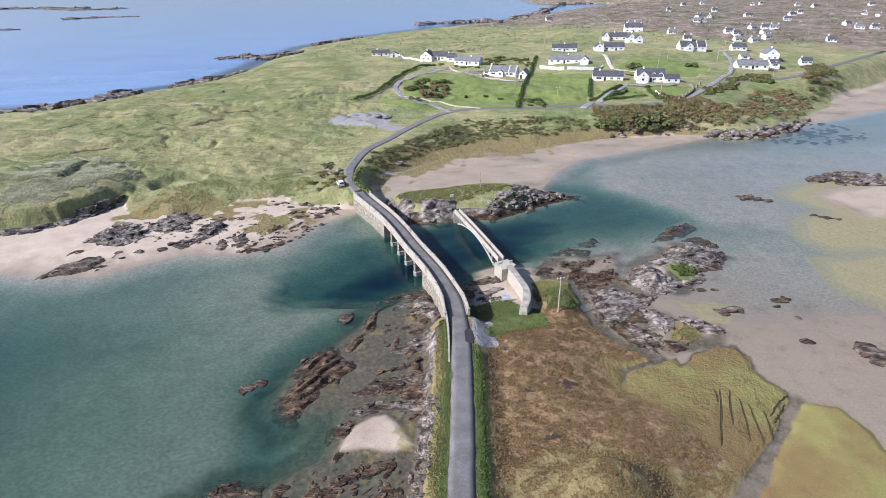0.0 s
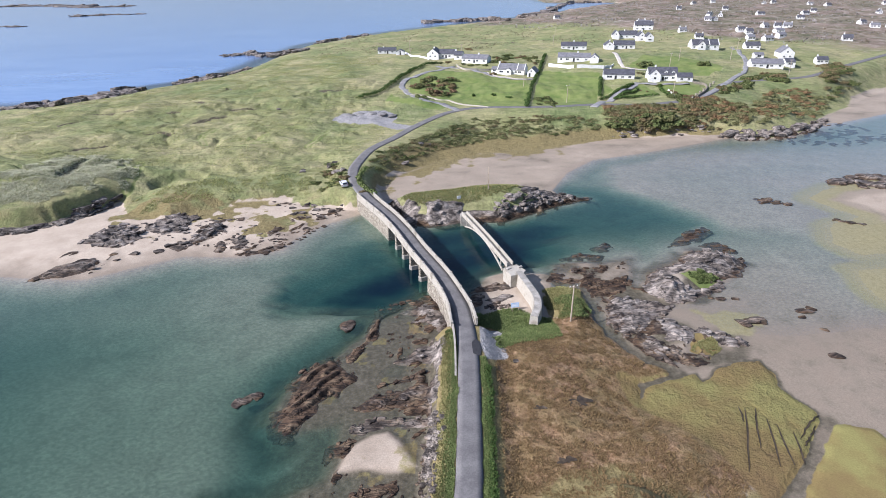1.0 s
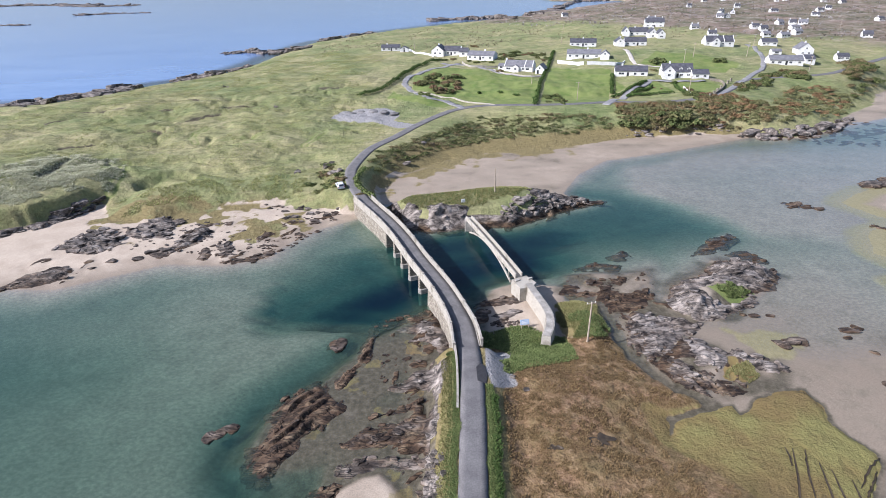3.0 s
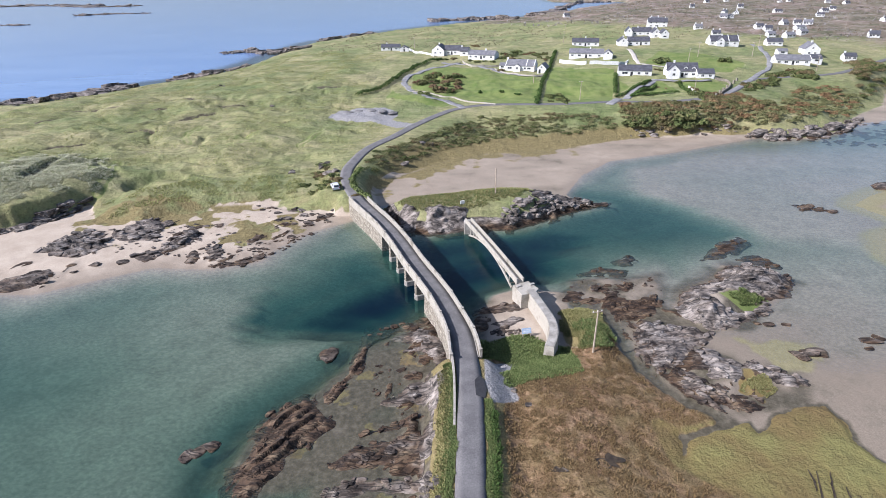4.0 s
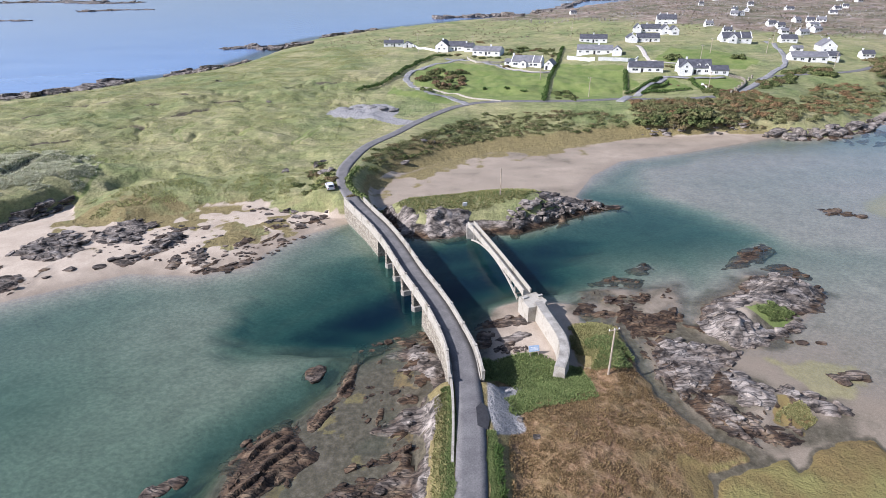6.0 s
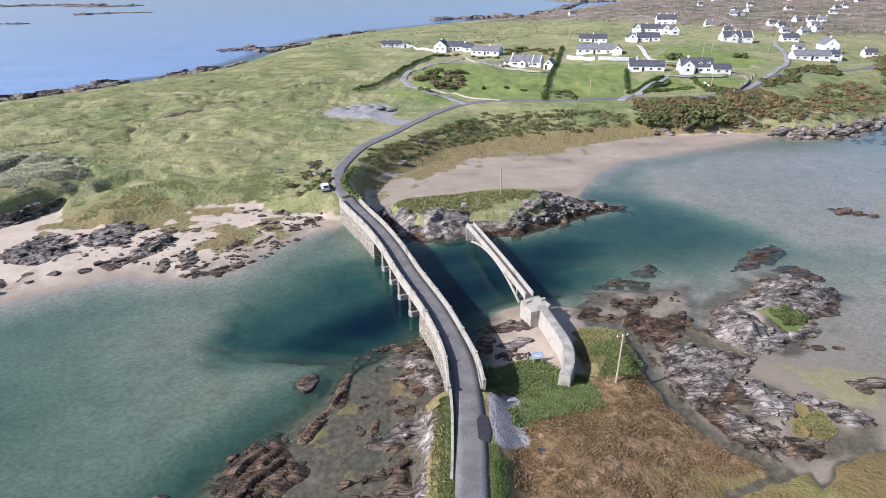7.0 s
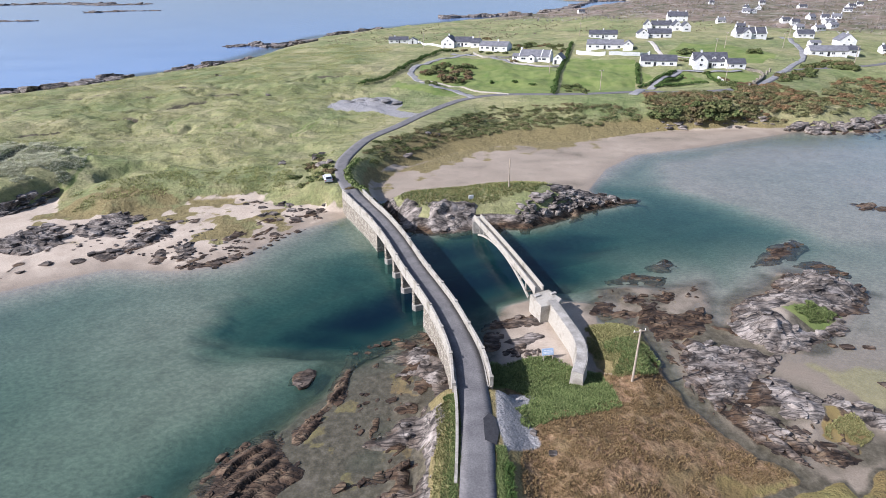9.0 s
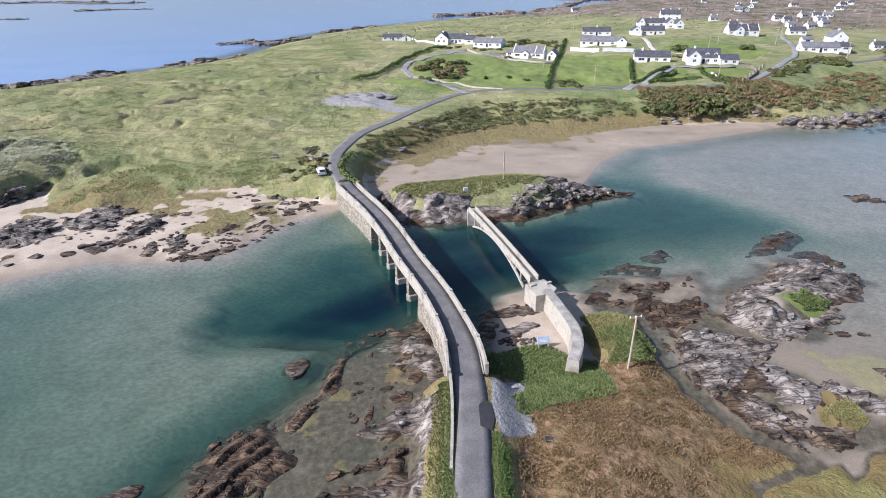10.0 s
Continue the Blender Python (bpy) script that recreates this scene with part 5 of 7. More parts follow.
house(119.9, 443.7, -8, 4.8, 8, 3.2, 6.6, SLATE, (), (), (), gable_front=True, label="white gable-fronted house end on the hill")
house(130.9, 419.3, -4, 5.6, 8, 3.8, 7.0, SLATE, ((0.5, 1.6),), (), (0.3,), gable_front=True, label="tall white gabled house on the hill")
house(134.7, 413.0, -4, 5.2, 8, 3.6, 6.4, SLATE, ((0.5, 2.2),), (), (), gable_front=True, label="white gable-fronted garage on the hill")
house(151.2, 495.4, -10, 14.6, 8, 4.6, 8.0, SLATE, W3, (0.5,), (0.1, 0.9), label="two-storey white house with slate roof")
house(148.0, 366.9, -4, 16.4, 7.5, 2.9, 6.2, SLATE, ((0.1, 1.2), (0.62, 1.2), (0.85, 1.2)), (), (0.45,), (0.35, 4.5, 1.4, 3.2, 5.6), (0.01, 0.65, 0.99), label="white house with dark roof and white gable copings")
house(177.0, 358.8, -10, 8.3, 6.5, 2.6, 4.7, SLATE, W3, (), (0.1,), label="small white cottage with a dark roof")
house(152.6, 300.1, -10, 15.1, 7.5, 2.6, 4.8, SLATE_PALE, W4, (0.5,), (), gable_win=True, label="long white bungalow with a grey tiled roof")
house(175.0, 309.5, -10, 4.7, 7.5, 2.5, 4.2, SLATE, ((0.5, 2.2),), (), (), label="dark-roofed sunroom end of a bungalow")
house(182.5, 330.1, -10, 7.4, 9, 3.8, 7.2, SLATE_PALE, ((0.3, 1.1), (0.7, 1.1)), (), (0.4,), gable_front=True, label="large white gable-fronted two-storey house")
house(168.0, 328.9, -10, 4.8, 4.5, 2.3, 3.4, SLATE_PALE, ((0.5, 2.0),), (), (), label="small white shed beside a bush")
far_spec = pts("117.9,684.9 166.7,536.6 170.4,532.0 317.7,802.6 260.4,611.0 261.7,593.7 256.1,493.2 266.5,497.7 270.2,491.2 397.7,778.2 416.6,793.7 349.3,603.3 439.7,752.4 439.1,714.0 255.8,392.2 344.8,509.4 331.6,478.2 346.1,479.4 523.8,741.9 422.3,579.7 420.8,600.4 358.5,841.0 264.7,712.1 224.6,457.3 244.6,452.6 177.3,466.1 "
               "206.5,416.3 214.7,408.8 233.0,425.9 233.2,556.7 241.6,556.3 221.7,465.0 317.3,556.5 371.0,628.3 201.4,326.1 307.3,687.3 302.2,598.6 176.2,431.9")
hr = random.Random(5)
for fx, fy in far_spec:
    g = hr.random() < 0.25
    L_ = 4.0 if g else hr.uniform(4.8, 7.2)
    house(fx, fy, hr.uniform(-25, 20), L_, 4.8, hr.choice((2.2, 2.3, 2.5)), hr.uniform(3.7, 4.6), hr.choice((SLATE, SLATE_PALE, SLATE)), W3 if not g else ((0.3, 1.0), (0.7, 1.0)),
          (), (0.1,) if hr.random() < 0.6 else (0.1, 0.9), gable_front=g, label="distant white cottage with a grey roof on the moor")

# ---- drives, garden walls, poles ----
TARMAC = two_tone("pale_tarmac", (0.17, 0.168, 0.165), (0.27, 0.265, 0.26), 0.4, 0.9, 4, 0.004)
TRACK = two_tone("pale_track", (0.42, 0.38, 0.32), (0.55, 0.5, 0.44), 0.5, 0.95, 4, 0.01)


def drape_line(text, n=5):
    ln = spline(pts(text), n)
    return np.array([[a, b, height(a, b)] for a, b in ln[:, :2]])


for nm, text, hw, mat in (("drive", "3.0,225.5 -4.1,239.8 -12.6,242.4 -20.0,260.7 -23.6,273.0 -22.3,286.7 -15.3,301.6 -5.0,313.3 1.2,325.5", 1.5, TARMAC), ("drive", "-7.9,326.4 3.5,317.3 11.5,310.8 18.9,300.1 32.5,284.4 40.5,284.4", 1.6, TARMAC),
                          ("drive", "55.5,223.9 70.1,248.2 79.3,258.2 85.6,267.8", 1.5, TARMAC), ("drive", "84.6,268.0 95.3,261.4 106.1,261.6", 2.0, TARMAC),
                          ("lane", "101.0,235.7 114.1,251.2 132.4,275.3 146.1,293.2 162.8,327.9 168.2,347.4 176.0,374.5", 1.25, TARMAC), ("lane", "98.7,359.2 92.4,325.7 90.5,311.9 90.9,299.1 102.3,296.0", 1.2, TRACK)):
    strip(nm, drape_line(text, 12), hw, mat, "narrow lane surface between gardens", 0.12)


def wall_run(name, text, h, th, mat, label):
    ln = drape_line(text, 4)
    bm = bmesh.new()
    sweep(bm, ln, [(-th / 2, -0.6), (th / 2, -0.6), (th / 2, h), (-th / 2, h)])
    ob = part(name, bm, mat)
    bm = bmesh.new()
    sweep(bm, offset(ln, 0, h), [(-th / 2 - 0.05, 0), (th / 2 + 0.05, 0), (th / 2 + 0.03, 0.1), (-th / 2 - 0.03, 0.1)])
    part("coping", bm, mat, ob)
    return tagged(ob, label, "wall", "garden walls")


wall_run("garden_wall", "52.3,315.9 63.6,305.1", 1.5, 0.3, WHITE, "white rendered garden wall before a bungalow")
wall_run("garden_wall", "65.0,304.3 78.7,302.9", 1.5, 0.3, WHITE, "white rendered garden wall before a bungalow")
wall_run("garden_wall", "78.7,302.9 86.1,312.8", 1.0, 0.3, WHITE, "white rendered garden wall at a lane bend")
wall_run("garden_wall", "-30.8,393.3 -21.9,365.8 -13.5,356.5", 1.0, 0.25, WHITE, "low white wall along a drive")
wall_run("garden_wall", "3.0,330.3 5.6,312.7 14.2,310.7 21.0,311.8", 0.8, 0.25, PALE_CONCRETE, "low pale curved garden wall")
wall_run("garden_wall", "18.5,301.6 21.8,296.7 32.5,283.6 40.0,282.6", 0.5, 0.3, PALE_CONCRETE, "low terrace wall before a cottage")
wall_run("garden_wall", "94.2,252.4 92.3,240.1", 0.9, 0.3, WHITE, "white garden wall ends by the road")
wall_run("garden_wall", "108.7,262.6 113.1,260.1 109.1,249.2 100.6,236.9", 0.9, 0.35, RUBBLE, "pale stone garden wall along the road bend")
wall_run("garden_wall", "-18.4,254.4 -7.7,249.3 5.0,236.5 14.6,228.7", 0.35, 0.3, PALE_CONCRETE, "low concrete kerb wall along the lawn")
for a in np.linspace(0, 1, 7):
    bm = bmesh.new()
    box(bm, -0.3, -0.3, -0.4, 0.3, 0.3, 1.25)
    box(bm, -0.36, -0.36, 1.25, 0.36, 0.36, 1.38)
    (gx, gy), (hx, hy) = pts("97.0,232.8 118.2,263.4")
    gx, gy = gx + (hx - gx) * a, gy + (hy - gy) * a
    g = tagged(part("gate_pillar", bm, RUBBLE), "pale stone gate pillar at the roadside", "pillar", "roadside pillars")
    g.matrix_world = pose(gx, gy, height(gx, gy), 0, 0, 30)


def pole(x, y, h, lean=0.0, arms=1, z=None):
    bm = bmesh.new()
    bmesh.ops.create_cone(bm, cap_ends=True, segments=10, radius1=0.15, radius2=0.1, depth=h + 0.8, matrix=Matrix.Translation((0, 0, (h - 0.8) / 2)))
    ob = tagged(part("utility_pole", bm, WOOD_POLE), "weathered wooden utility pole in the ground", "pole", "utility poles")
    if arms:
        bm = bmesh.new()
        box(bm, -0.75, 0.1, h - 0.35, 0.75, 0.2, h - 0.22)
        arm = part("crossarm", bm, WOOD_POLE, ob)
        for k in (-0.65, 0, 0.65):
            bm = bmesh.new()
            bmesh.ops.create_cone(bm, cap_ends=True, segments=8, radius1=0.07, radius2=0.04, depth=0.2, matrix=Matrix.Translation((k, 0.15, h - 0.12)))
            part("insulator", bm, WHITE, arm)
    ob.matrix_world = pose(x, y, height(x, y) if z is None else z, lean, lean, 15)
    return ob


for px, py in pts("20.1,85.1 9.4,141.3 -24.4,355.4 6.4,368.9 87.0,500.6 47.7,238.1 33.1,265.9 92.3,241.4 112.0,302.3 153.0,324.7 166.2,289.5 167.9,349.7 69.7,406.8 -29.0,413.0 215.5,411.3 121.6,316.0 283.3,459.5"):
    ph = 7.0
    pole(px, py, ph if py < 100 or py > 200 else 6.0, arms=0 if 100 < py < 200 else 1)

# ---- rocks ----
rr = random.Random(11)


def rock_mesh(seed, level):
    r = random.Random(seed)
    bm = bmesh.new()
    bmesh.ops.create_icosphere(bm, subdivisions=level, radius=1.0)
    cuts = []
    for _ in range(11):
        n = Vector((r.gauss(0, 1), r.gauss(0, 1), r.gauss(0, 0.7))).normalized()
        cuts.append((n, r.uniform(0.5, 0.9)))
    cuts.append((Vector((r.uniform(-0.2, 0.2), r.uniform(-0.2, 0.2), 1)).normalized(), r.uniform(0.4, 0.6)))
    off = Vector((seed * 3.7, seed * 1.3, 0))
    for v in bm.verts:
        p = v.co / (sum(abs(q) ** 5 for q in v.co)) ** 0.2 * 0.82
        for n, d in cuts:
            e = p.dot(n) - d
            if e > 0:
                p -= n * e * 0.94
        p += p.normalized() * (0.07 * noise.noise(p * 2.6 + off) + 0.05 * noise.noise(p * 7 + off))
        step = p.y * 0.5 + p.z
        p.x *= 1 + 0.10 * noise.noise(Vector((0, step * 5, seed)))
        v.co = p
    me = bpy.data.meshes.new("rock")
    bm.to_mesh(me)
    bm.free()
    me.materials.append(ROCK)
    return me


BIG_ROCKS = [rock_mesh(i, 4) for i in range(7)]
SMALL_ROCKS = [rock_mesh(40 + i, 3) for i in range(8)]
TINY_ROCKS = [rock_mesh(80 + i, 2) for i in range(6)]


def inside(poly, n, r):
    q = np.random.RandomState(r.randrange(10 ** 6))
    lo, hi = poly.min(0), poly.max(0)
    out = np.zeros((0, 2))
    while len(out) < n:
        p = q.uniform(lo, hi, (2 * n, 2))
        out = np.vstack([out, p[sdist(poly, p[:, 0], p[:, 1]) > 0]])
    return [tuple(v) for v in out[:n]]


def near_line(line, n, width, r):
    ln = spline(line, 4)
    out = []
    for _ in range(n):
        k = r.randrange(len(ln) - 1)
        t = r.random()
        p = ln[k] + (ln[k + 1] - ln[k]) * t
        out.append((p[0] + r.gauss(0, width / 2), p[1] + r.gauss(0, width / 2)))
    return out


BARE = {}


def bare_copy(me):
    """The same stone in bare pale rock."""
    if me.name not in BARE:
        BARE[me.name] = me.copy()
        BARE[me.name].materials[0] = PALE_ROCK
    return BARE[me.name]


def outcrop(label, places, size, flat=(0.35, 0.6), long=(1.2, 2.0), strike=62, jitter=18, sink=0.1, keep_above=None, clear=None, name="rock_outcrop", cat="rocks", pale=False):
    xs, ys = np.array([p[0] for p in places]), np.array([p[1] for p in places])
    zs = np.maximum(surface(xs, ys), -0.3)
    root = tagged(empty(name), label, cat)
    root.location = (float(xs.mean()), float(ys.mean()), float(zs.mean()))
    base = Matrix.Translation(-root.location)
    for (px, py), z in zip(places, zs):
        if keep_above is not None and z < keep_above:
            continue
        if clear is not None and sdist(clear, np.array([px]), np.array([py]))[0] > -0.4:
            continue
        s = size[0] + (size[1] - size[0]) * rr.random() ** 2
        me = rr.choice(BIG_ROCKS if s > 1.3 else SMALL_ROCKS if s > 0.6 else TINY_ROCKS)
        ob = new("rock", bare_copy(me) if pale else me)
        ob.parent = root
        k = rr.uniform(*long)
        ob.matrix_basis = base @ Matrix.Translation((px, py, float(z) + sink * s)) @ Euler((radians(rr.uniform(-12, 12)), radians(rr.uniform(-10, 10)), radians(strike + rr.gauss(0, jitter)))).to_matrix().to_4x4() @ Matrix.Diagonal((s * k, s, s * rr.uniform(*flat), 1))
    return root


def lot(i, j, seed):
    """A fixed random number for each bed and block."""
    q = np.sin(i * 127.1 + j * 311.7 + seed * 74.7) * 43758.5453
    return q - np.floor(q)


def bedrock(label, text, crest, strike, mat, bed=1.1, joint=3.2, n=24, size=(0.2, 0.6), soft=1.6, step=0.2, seed=0, dip=0.7):
    """Jointed beds of rock as one broken surface, with loose stones lying on and round it."""
    poly = pts(text)
    lo, hi = poly.min(0) - 1.2, poly.max(0) + 1.2
    xs, ys = np.arange(lo[0], hi[0], step), np.arange(lo[1], hi[1], step)
    x, y = np.meshgrid(xs, ys)
    g = np.maximum(surface(x, y), -0.12)
    d = sdist(poly, x, y) + 1.1 * fbm(x, y, 3.2, 4, seed + 3.3) - 0.1
    a = radians(strike)
    u, v = x * math.cos(a) + y * math.sin(a), -x * math.sin(a) + y * math.cos(a)
    v = v + 0.8 * fbm(x, y, 5, 3, seed + 1.1)
    u = u + 0.9 * fbm(x, y, 3, 2, seed + 2.2)
    z = np.zeros(x.shape)
    for b_, j_, amp in ((bed * 1.45, joint * 1.2, 1.0), (bed * 0.5, joint * 0.6, 0.22)):
        i_ = np.floor(v / b_)
        fv = v / b_ - i_
        q = u / j_ + lot(i_, 0 * i_, seed)
        k_ = np.floor(q)
        fu = q - k_
        h = lot(i_, k_, seed + 1)
        blk = amp * (0.15 + 0.85 * h) * (1 - dip * fv + 0.25 * (lot(i_, k_, seed + 2) - 0.5) * (fu - 0.5))
        gap = smooth(0.0, 0.16, np.minimum(fv, 1 - fv) * b_) * smooth(0.0, 0.14, np.minimum(fu, 1 - fu) * j_)
        z = z + blk * (0.45 + 0.55 * gap)
    env = smooth(0, soft, d) * (0.55 + 0.45 * smooth(0, soft * 2.2, d)) * (0.75 + 0.5 * fbm(x, y, 4, 2, seed + 5.5))
    z = g + crest * env * z + 0.09 * fbm(x, y, 0.9, 3, seed + 4.4) * env - 0.35 * smooth(0.25, -0.3, d)
    nx, ny = len(xs), len(ys)
    idx = np.arange(nx * ny).reshape(ny, nx)
    q = np.stack([idx[:-1, :-1], idx[:-1, 1:], idx[1:, 1:], idx[1:, :-1]], -1).reshape(-1, 4)
    q = q[(d.ravel()[q] > -0.3).any(1)]
    used, inv = np.unique(q.ravel(), return_inverse=True)
    root = tagged(empty("rock_outcrop"), label, "rocks", "rock outcrops")
    root.location = (float(poly[:, 0].mean()), float(poly[:, 1].mean()), 0.0)
    co = np.stack([x.ravel(), y.ravel(), z.ravel()], 1)[used] - np.array(root.location)
    me = bpy.data.meshes.new("bedrock")
    me.vertices.add(len(used))
    me.vertices.foreach_set("co", co.astype(np.float32).ravel())
    me.loops.add(q.size)
    me.loops.foreach_set("vertex_index", inv.astype(np.int32))
    me.polygons.add(len(q))
    me.polygons.foreach_set("loop_start", np.arange(0, q.size, 4, dtype=np.int32))
    me.update()
    me.validate()
    me.materials.append(mat)
    ob = new("bedrock", me)
    ob.parent = root
    shift = Matrix.Translation(-root.location)
    for px, py in inside(poly, n, rr):
        s_ = size[0] + (size[1] - size[0]) * rr.random() ** 2
        zz = z[min(ny - 1, int((py - lo[1]) / step)), min(nx - 1, int((px - lo[0]) / step))]
        st = new("rock", STONES[mat.name][rr.randrange(6)])
        st.parent = root
        st.matrix_basis = shift @ Matrix.Translation((px, py, float(zz) + 0.1 * s_)) @ Euler((rr.uniform(-0.25, 0.25), rr.uniform(-0.25, 0.25), radians(strike + rr.gauss(0, 25)))).to_matrix().to_4x4() @ Matrix.Diagonal((s_ * rr.uniform(1.1, 2.0), s_, s_ * rr.uniform(0.4, 0.75), 1))
    return root


STONES = {}
for k_, mat_ in enumerate((ROCK, PALE_ROCK, WEED_ROCK)):
    STONES[mat_.name] = []
    for i_ in range(6):
        me_ = rock_mesh(120 + 10 * k_ + i_, 3)
        me_.materials[0] = mat_
        STONES[mat_.name].append(me_)

GREY, BROWN = "pale grey angular granite rocks on the shore", "brown weed-covered rock slabs on wet sand"
RIB, PINK = "steep brown weedy rock rib in the shallows", "pinkish grey layered rock slabs beside the road"
# seaward shore beside the road
bedrock(RIB, "-12.7,92.7 -12.8,89.9 -11.9,85.9 -13.2,82.4 -14.2,78.9 -15.1,76.9 -16.3,75.3 -17.2,75.6 -17.2,77.5 -16.4,80.2 -15.1,83.5 -14.1,87.3 -13.9,91.3", 1.5, 66, WEED_ROCK, 0.8, 4.0, 14, soft=1.0, seed=1)
bedrock(RIB, "-23.4,74.9 -20.2,77.6 -17.8,77.5 -16.6,74.7 -15.7,73.4 -13.8,72.9 -16,69.4 -18.5,66.5 -20.5,62 -22.3,59.4 -25.1,60.9 -25.4,65 -23.8,68.9 -24.8,71.1", 1.3, 58, WEED_ROCK, 1.0, 4.0, 40, soft=1.5, seed=2)
bedrock(PINK, "-9.6,90.4 -8.5,91.7 -4.9,92.9 -2.4,92.1 -3.5,90.2 -5.3,88.2 -8.2,88.8", 1.0, 20, PALE_ROCK, 1.2, 4.5, 6, seed=3)
bedrock(PINK, "-7.6,86.9 -3.5,90.8 -0.7,91.3 -0.3,84.5 -2.4,83.6 -4.8,86.3", 0.9, 20, PALE_ROCK, 1.0, 3.0, 8, seed=4)
bedrock(PINK, "-10.1,75.5 -7.7,77.8 -5.8,80.1 -3.3,80.2 -0.6,79.5 -0.3,76.6 -2,75.3 -6.7,75.2", 0.8, 17, PALE_ROCK, 1.6, 5.0, 10, seed=5)
bedrock(PINK, "-3.4,75.1 -0.9,76.3 -1.3,72.3 -1.8,69 -2,66 -3.8,65.5 -4.4,69 -3.5,72.2", 0.8, 40, ROCK, 0.7, 2.5, 14, seed=6)
bedrock(PINK, "-14.5,65.5 -12.3,68.4 -6.4,70.2 -2.3,70.3 -1.9,66.8 -7.8,65.8 -12.6,64.2", 0.75, 17, ROCK, 0.9, 3.2, 30, seed=7)
bedrock(PINK, "-13.7,60.6 -14.8,61.9 -10.9,63.9 -5.9,64.3 -2.6,63.4 -2.6,61.7 -7.4,61.3 -11.3,61", 0.7, 15, PALE_ROCK, 0.8, 3.0, 20, seed=8)
bedrock(BROWN, "-11.3,70.9 -8.9,72 -6.5,73.3 -4.3,74.7 -3.5,73.4 -4.9,71.6 -8.4,70.6 -12,69.9", 0.7, 20, WEED_ROCK, 0.9, 2.5, 26, seed=9)
bedrock(BROWN, "-13.8,93.5 -8.9,94.9 -3.8,96.8 -2.4,93.6 -5.3,93.3 -8.6,92.1 -11.8,91.1", 0.55, 20, WEED_ROCK, 0.8, 2.2, 30, seed=10)
bedrock(BROWN, "-16.6,56.6 -16.2,58.7 -14.2,60.8 -13.2,59.7 -12.9,57.6 -14.7,56.6", 0.8, 30, WEED_ROCK, 0.8, 2.0, 14, seed=11)
bedrock(BROWN, "-18.5,46 -14.9,49.6 -11.1,52.9 -6.8,53.7 -6.3,51.7 -8.7,50.4 -12.1,49.5 -13.7,46", 0.7, 25, WEED_ROCK, 0.9, 2.2, 40, seed=12)
bedrock(BROWN, "-31,46.5 -29.8,49.9 -28,50.9 -22.9,49.4 -22.5,46.7 -25.4,46.2", 0.8, 20, WEED_ROCK, 0.9, 2.2, 20, seed=13)
outcrop(BROWN, inside(pts("-11,84 -8,86 -5,84 -3.5,81 -6,80.5 -9,78 -12,77"), 22, rr), (0.15, 0.5))
outcrop(BROWN, inside(pts("-12,53 -6,52 -4,47 -9,46 -20,50"), 40, rr), (0.15, 0.55))
outcrop("loose pale and dark boulders along the road bank", near_line(pts("-3.7,45.5 -3.3,51.7 -3.0,55.3 -2.7,57.9 -2.4,62.5"), 210, 1.2, rr), (0.22, 0.62), (0.6, 0.9), (1.0, 1.4), jitter=90)
outcrop("dark weedy rock standing in shallow water", [tuple(p) for p in pts("-19.2,86.3 -18.0,86.6 -18.3,86.0")], (1.0, 1.3), sink=0.3)
outcrop("dark weedy rock in shallow water", [tuple(p) for p in pts("-31,66.7 -29.9,67.3 -28.6,68.2")], (0.8, 1.1), sink=0.35)
# far beach
DARKBEACH = "dark grey layered rocks on pale beach sand"
bedrock(DARKBEACH, "-86.2,119.6 -86,126 -82,130.9 -76.2,126.1 -72.2,122.1 -74.7,117.9 -77.6,116.5 -82.7,118.1", 1.5, 30, ROCK, 1.3, 3.5, 50, (0.3, 1.0), seed=21, step=0.25)
bedrock(DARKBEACH, "-75.4,127.2 -74.6,133 -69.3,136.7 -64.7,134.5 -64.9,129.5 -63.1,125 -68.1,124 -71.9,124.5", 1.3, 20, ROCK, 1.2, 2.6, 60, (0.3, 1.0), seed=22, step=0.25)
bedrock(DARKBEACH, "-65.2,117.9 -62,121.1 -60.7,127.6 -56.9,131 -55,128.8 -55.4,122.8 -59.3,119.8 -59.4,116.3 -61.7,115.6", 1.5, 35, ROCK, 1.3, 3.5, 30, (0.3, 1.0), seed=23, step=0.25)
bedrock(DARKBEACH, "-53.8,115.3 -54.6,119.2 -53.5,120.9 -50.9,118.1 -51.6,114.6", 1.8, 35, ROCK, 1.2, 3.0, 6, seed=24)
bedrock(DARKBEACH, "-49.4,114.4 -43.7,116.2 -38.7,120.4 -38,117.3 -41.8,114 -47.2,113.1", 0.8, 20, ROCK, 0.9, 2.2, 40, seed=25)
bedrock(DARKBEACH, "-88,102 -85,109 -80.8,112.5 -76.5,111.3 -75.5,108.2 -78.1,104.9", 1.4, 30, ROCK, 1.4, 4.0, 14, seed=26, step=0.25)
bedrock(DARKBEACH, "-51.1,119.4 -50.5,123.2 -47.5,120.2 -44.9,116.4 -48.5,116", 0.8, 20, ROCK, 0.9, 2.0, 40, seed=27)
outcrop("small dark rocks strewn over the upper beach", inside(pts("-75,120 -60,136 -40,124 -38,119 -60,118"), 110, rr), (0.15, 0.6), (0.45, 0.75), strike=20)
outcrop("small dark rocks by the tide line", inside(pts("-45,122 -36,127 -30,131 -37,119"), 50, rr), (0.15, 0.5), (0.45, 0.75), strike=20)
outcrop("single dark rocks on the beach sand", [tuple(p) for p in pts("-73.2,111.5 -70.8,114.2 -65.8,115.5 -51.6,117.4 -44.3,120.3 -76.7,130.7 -35.3,127.4 -33.8,133.6")], (0.5, 1.1), strike=20)
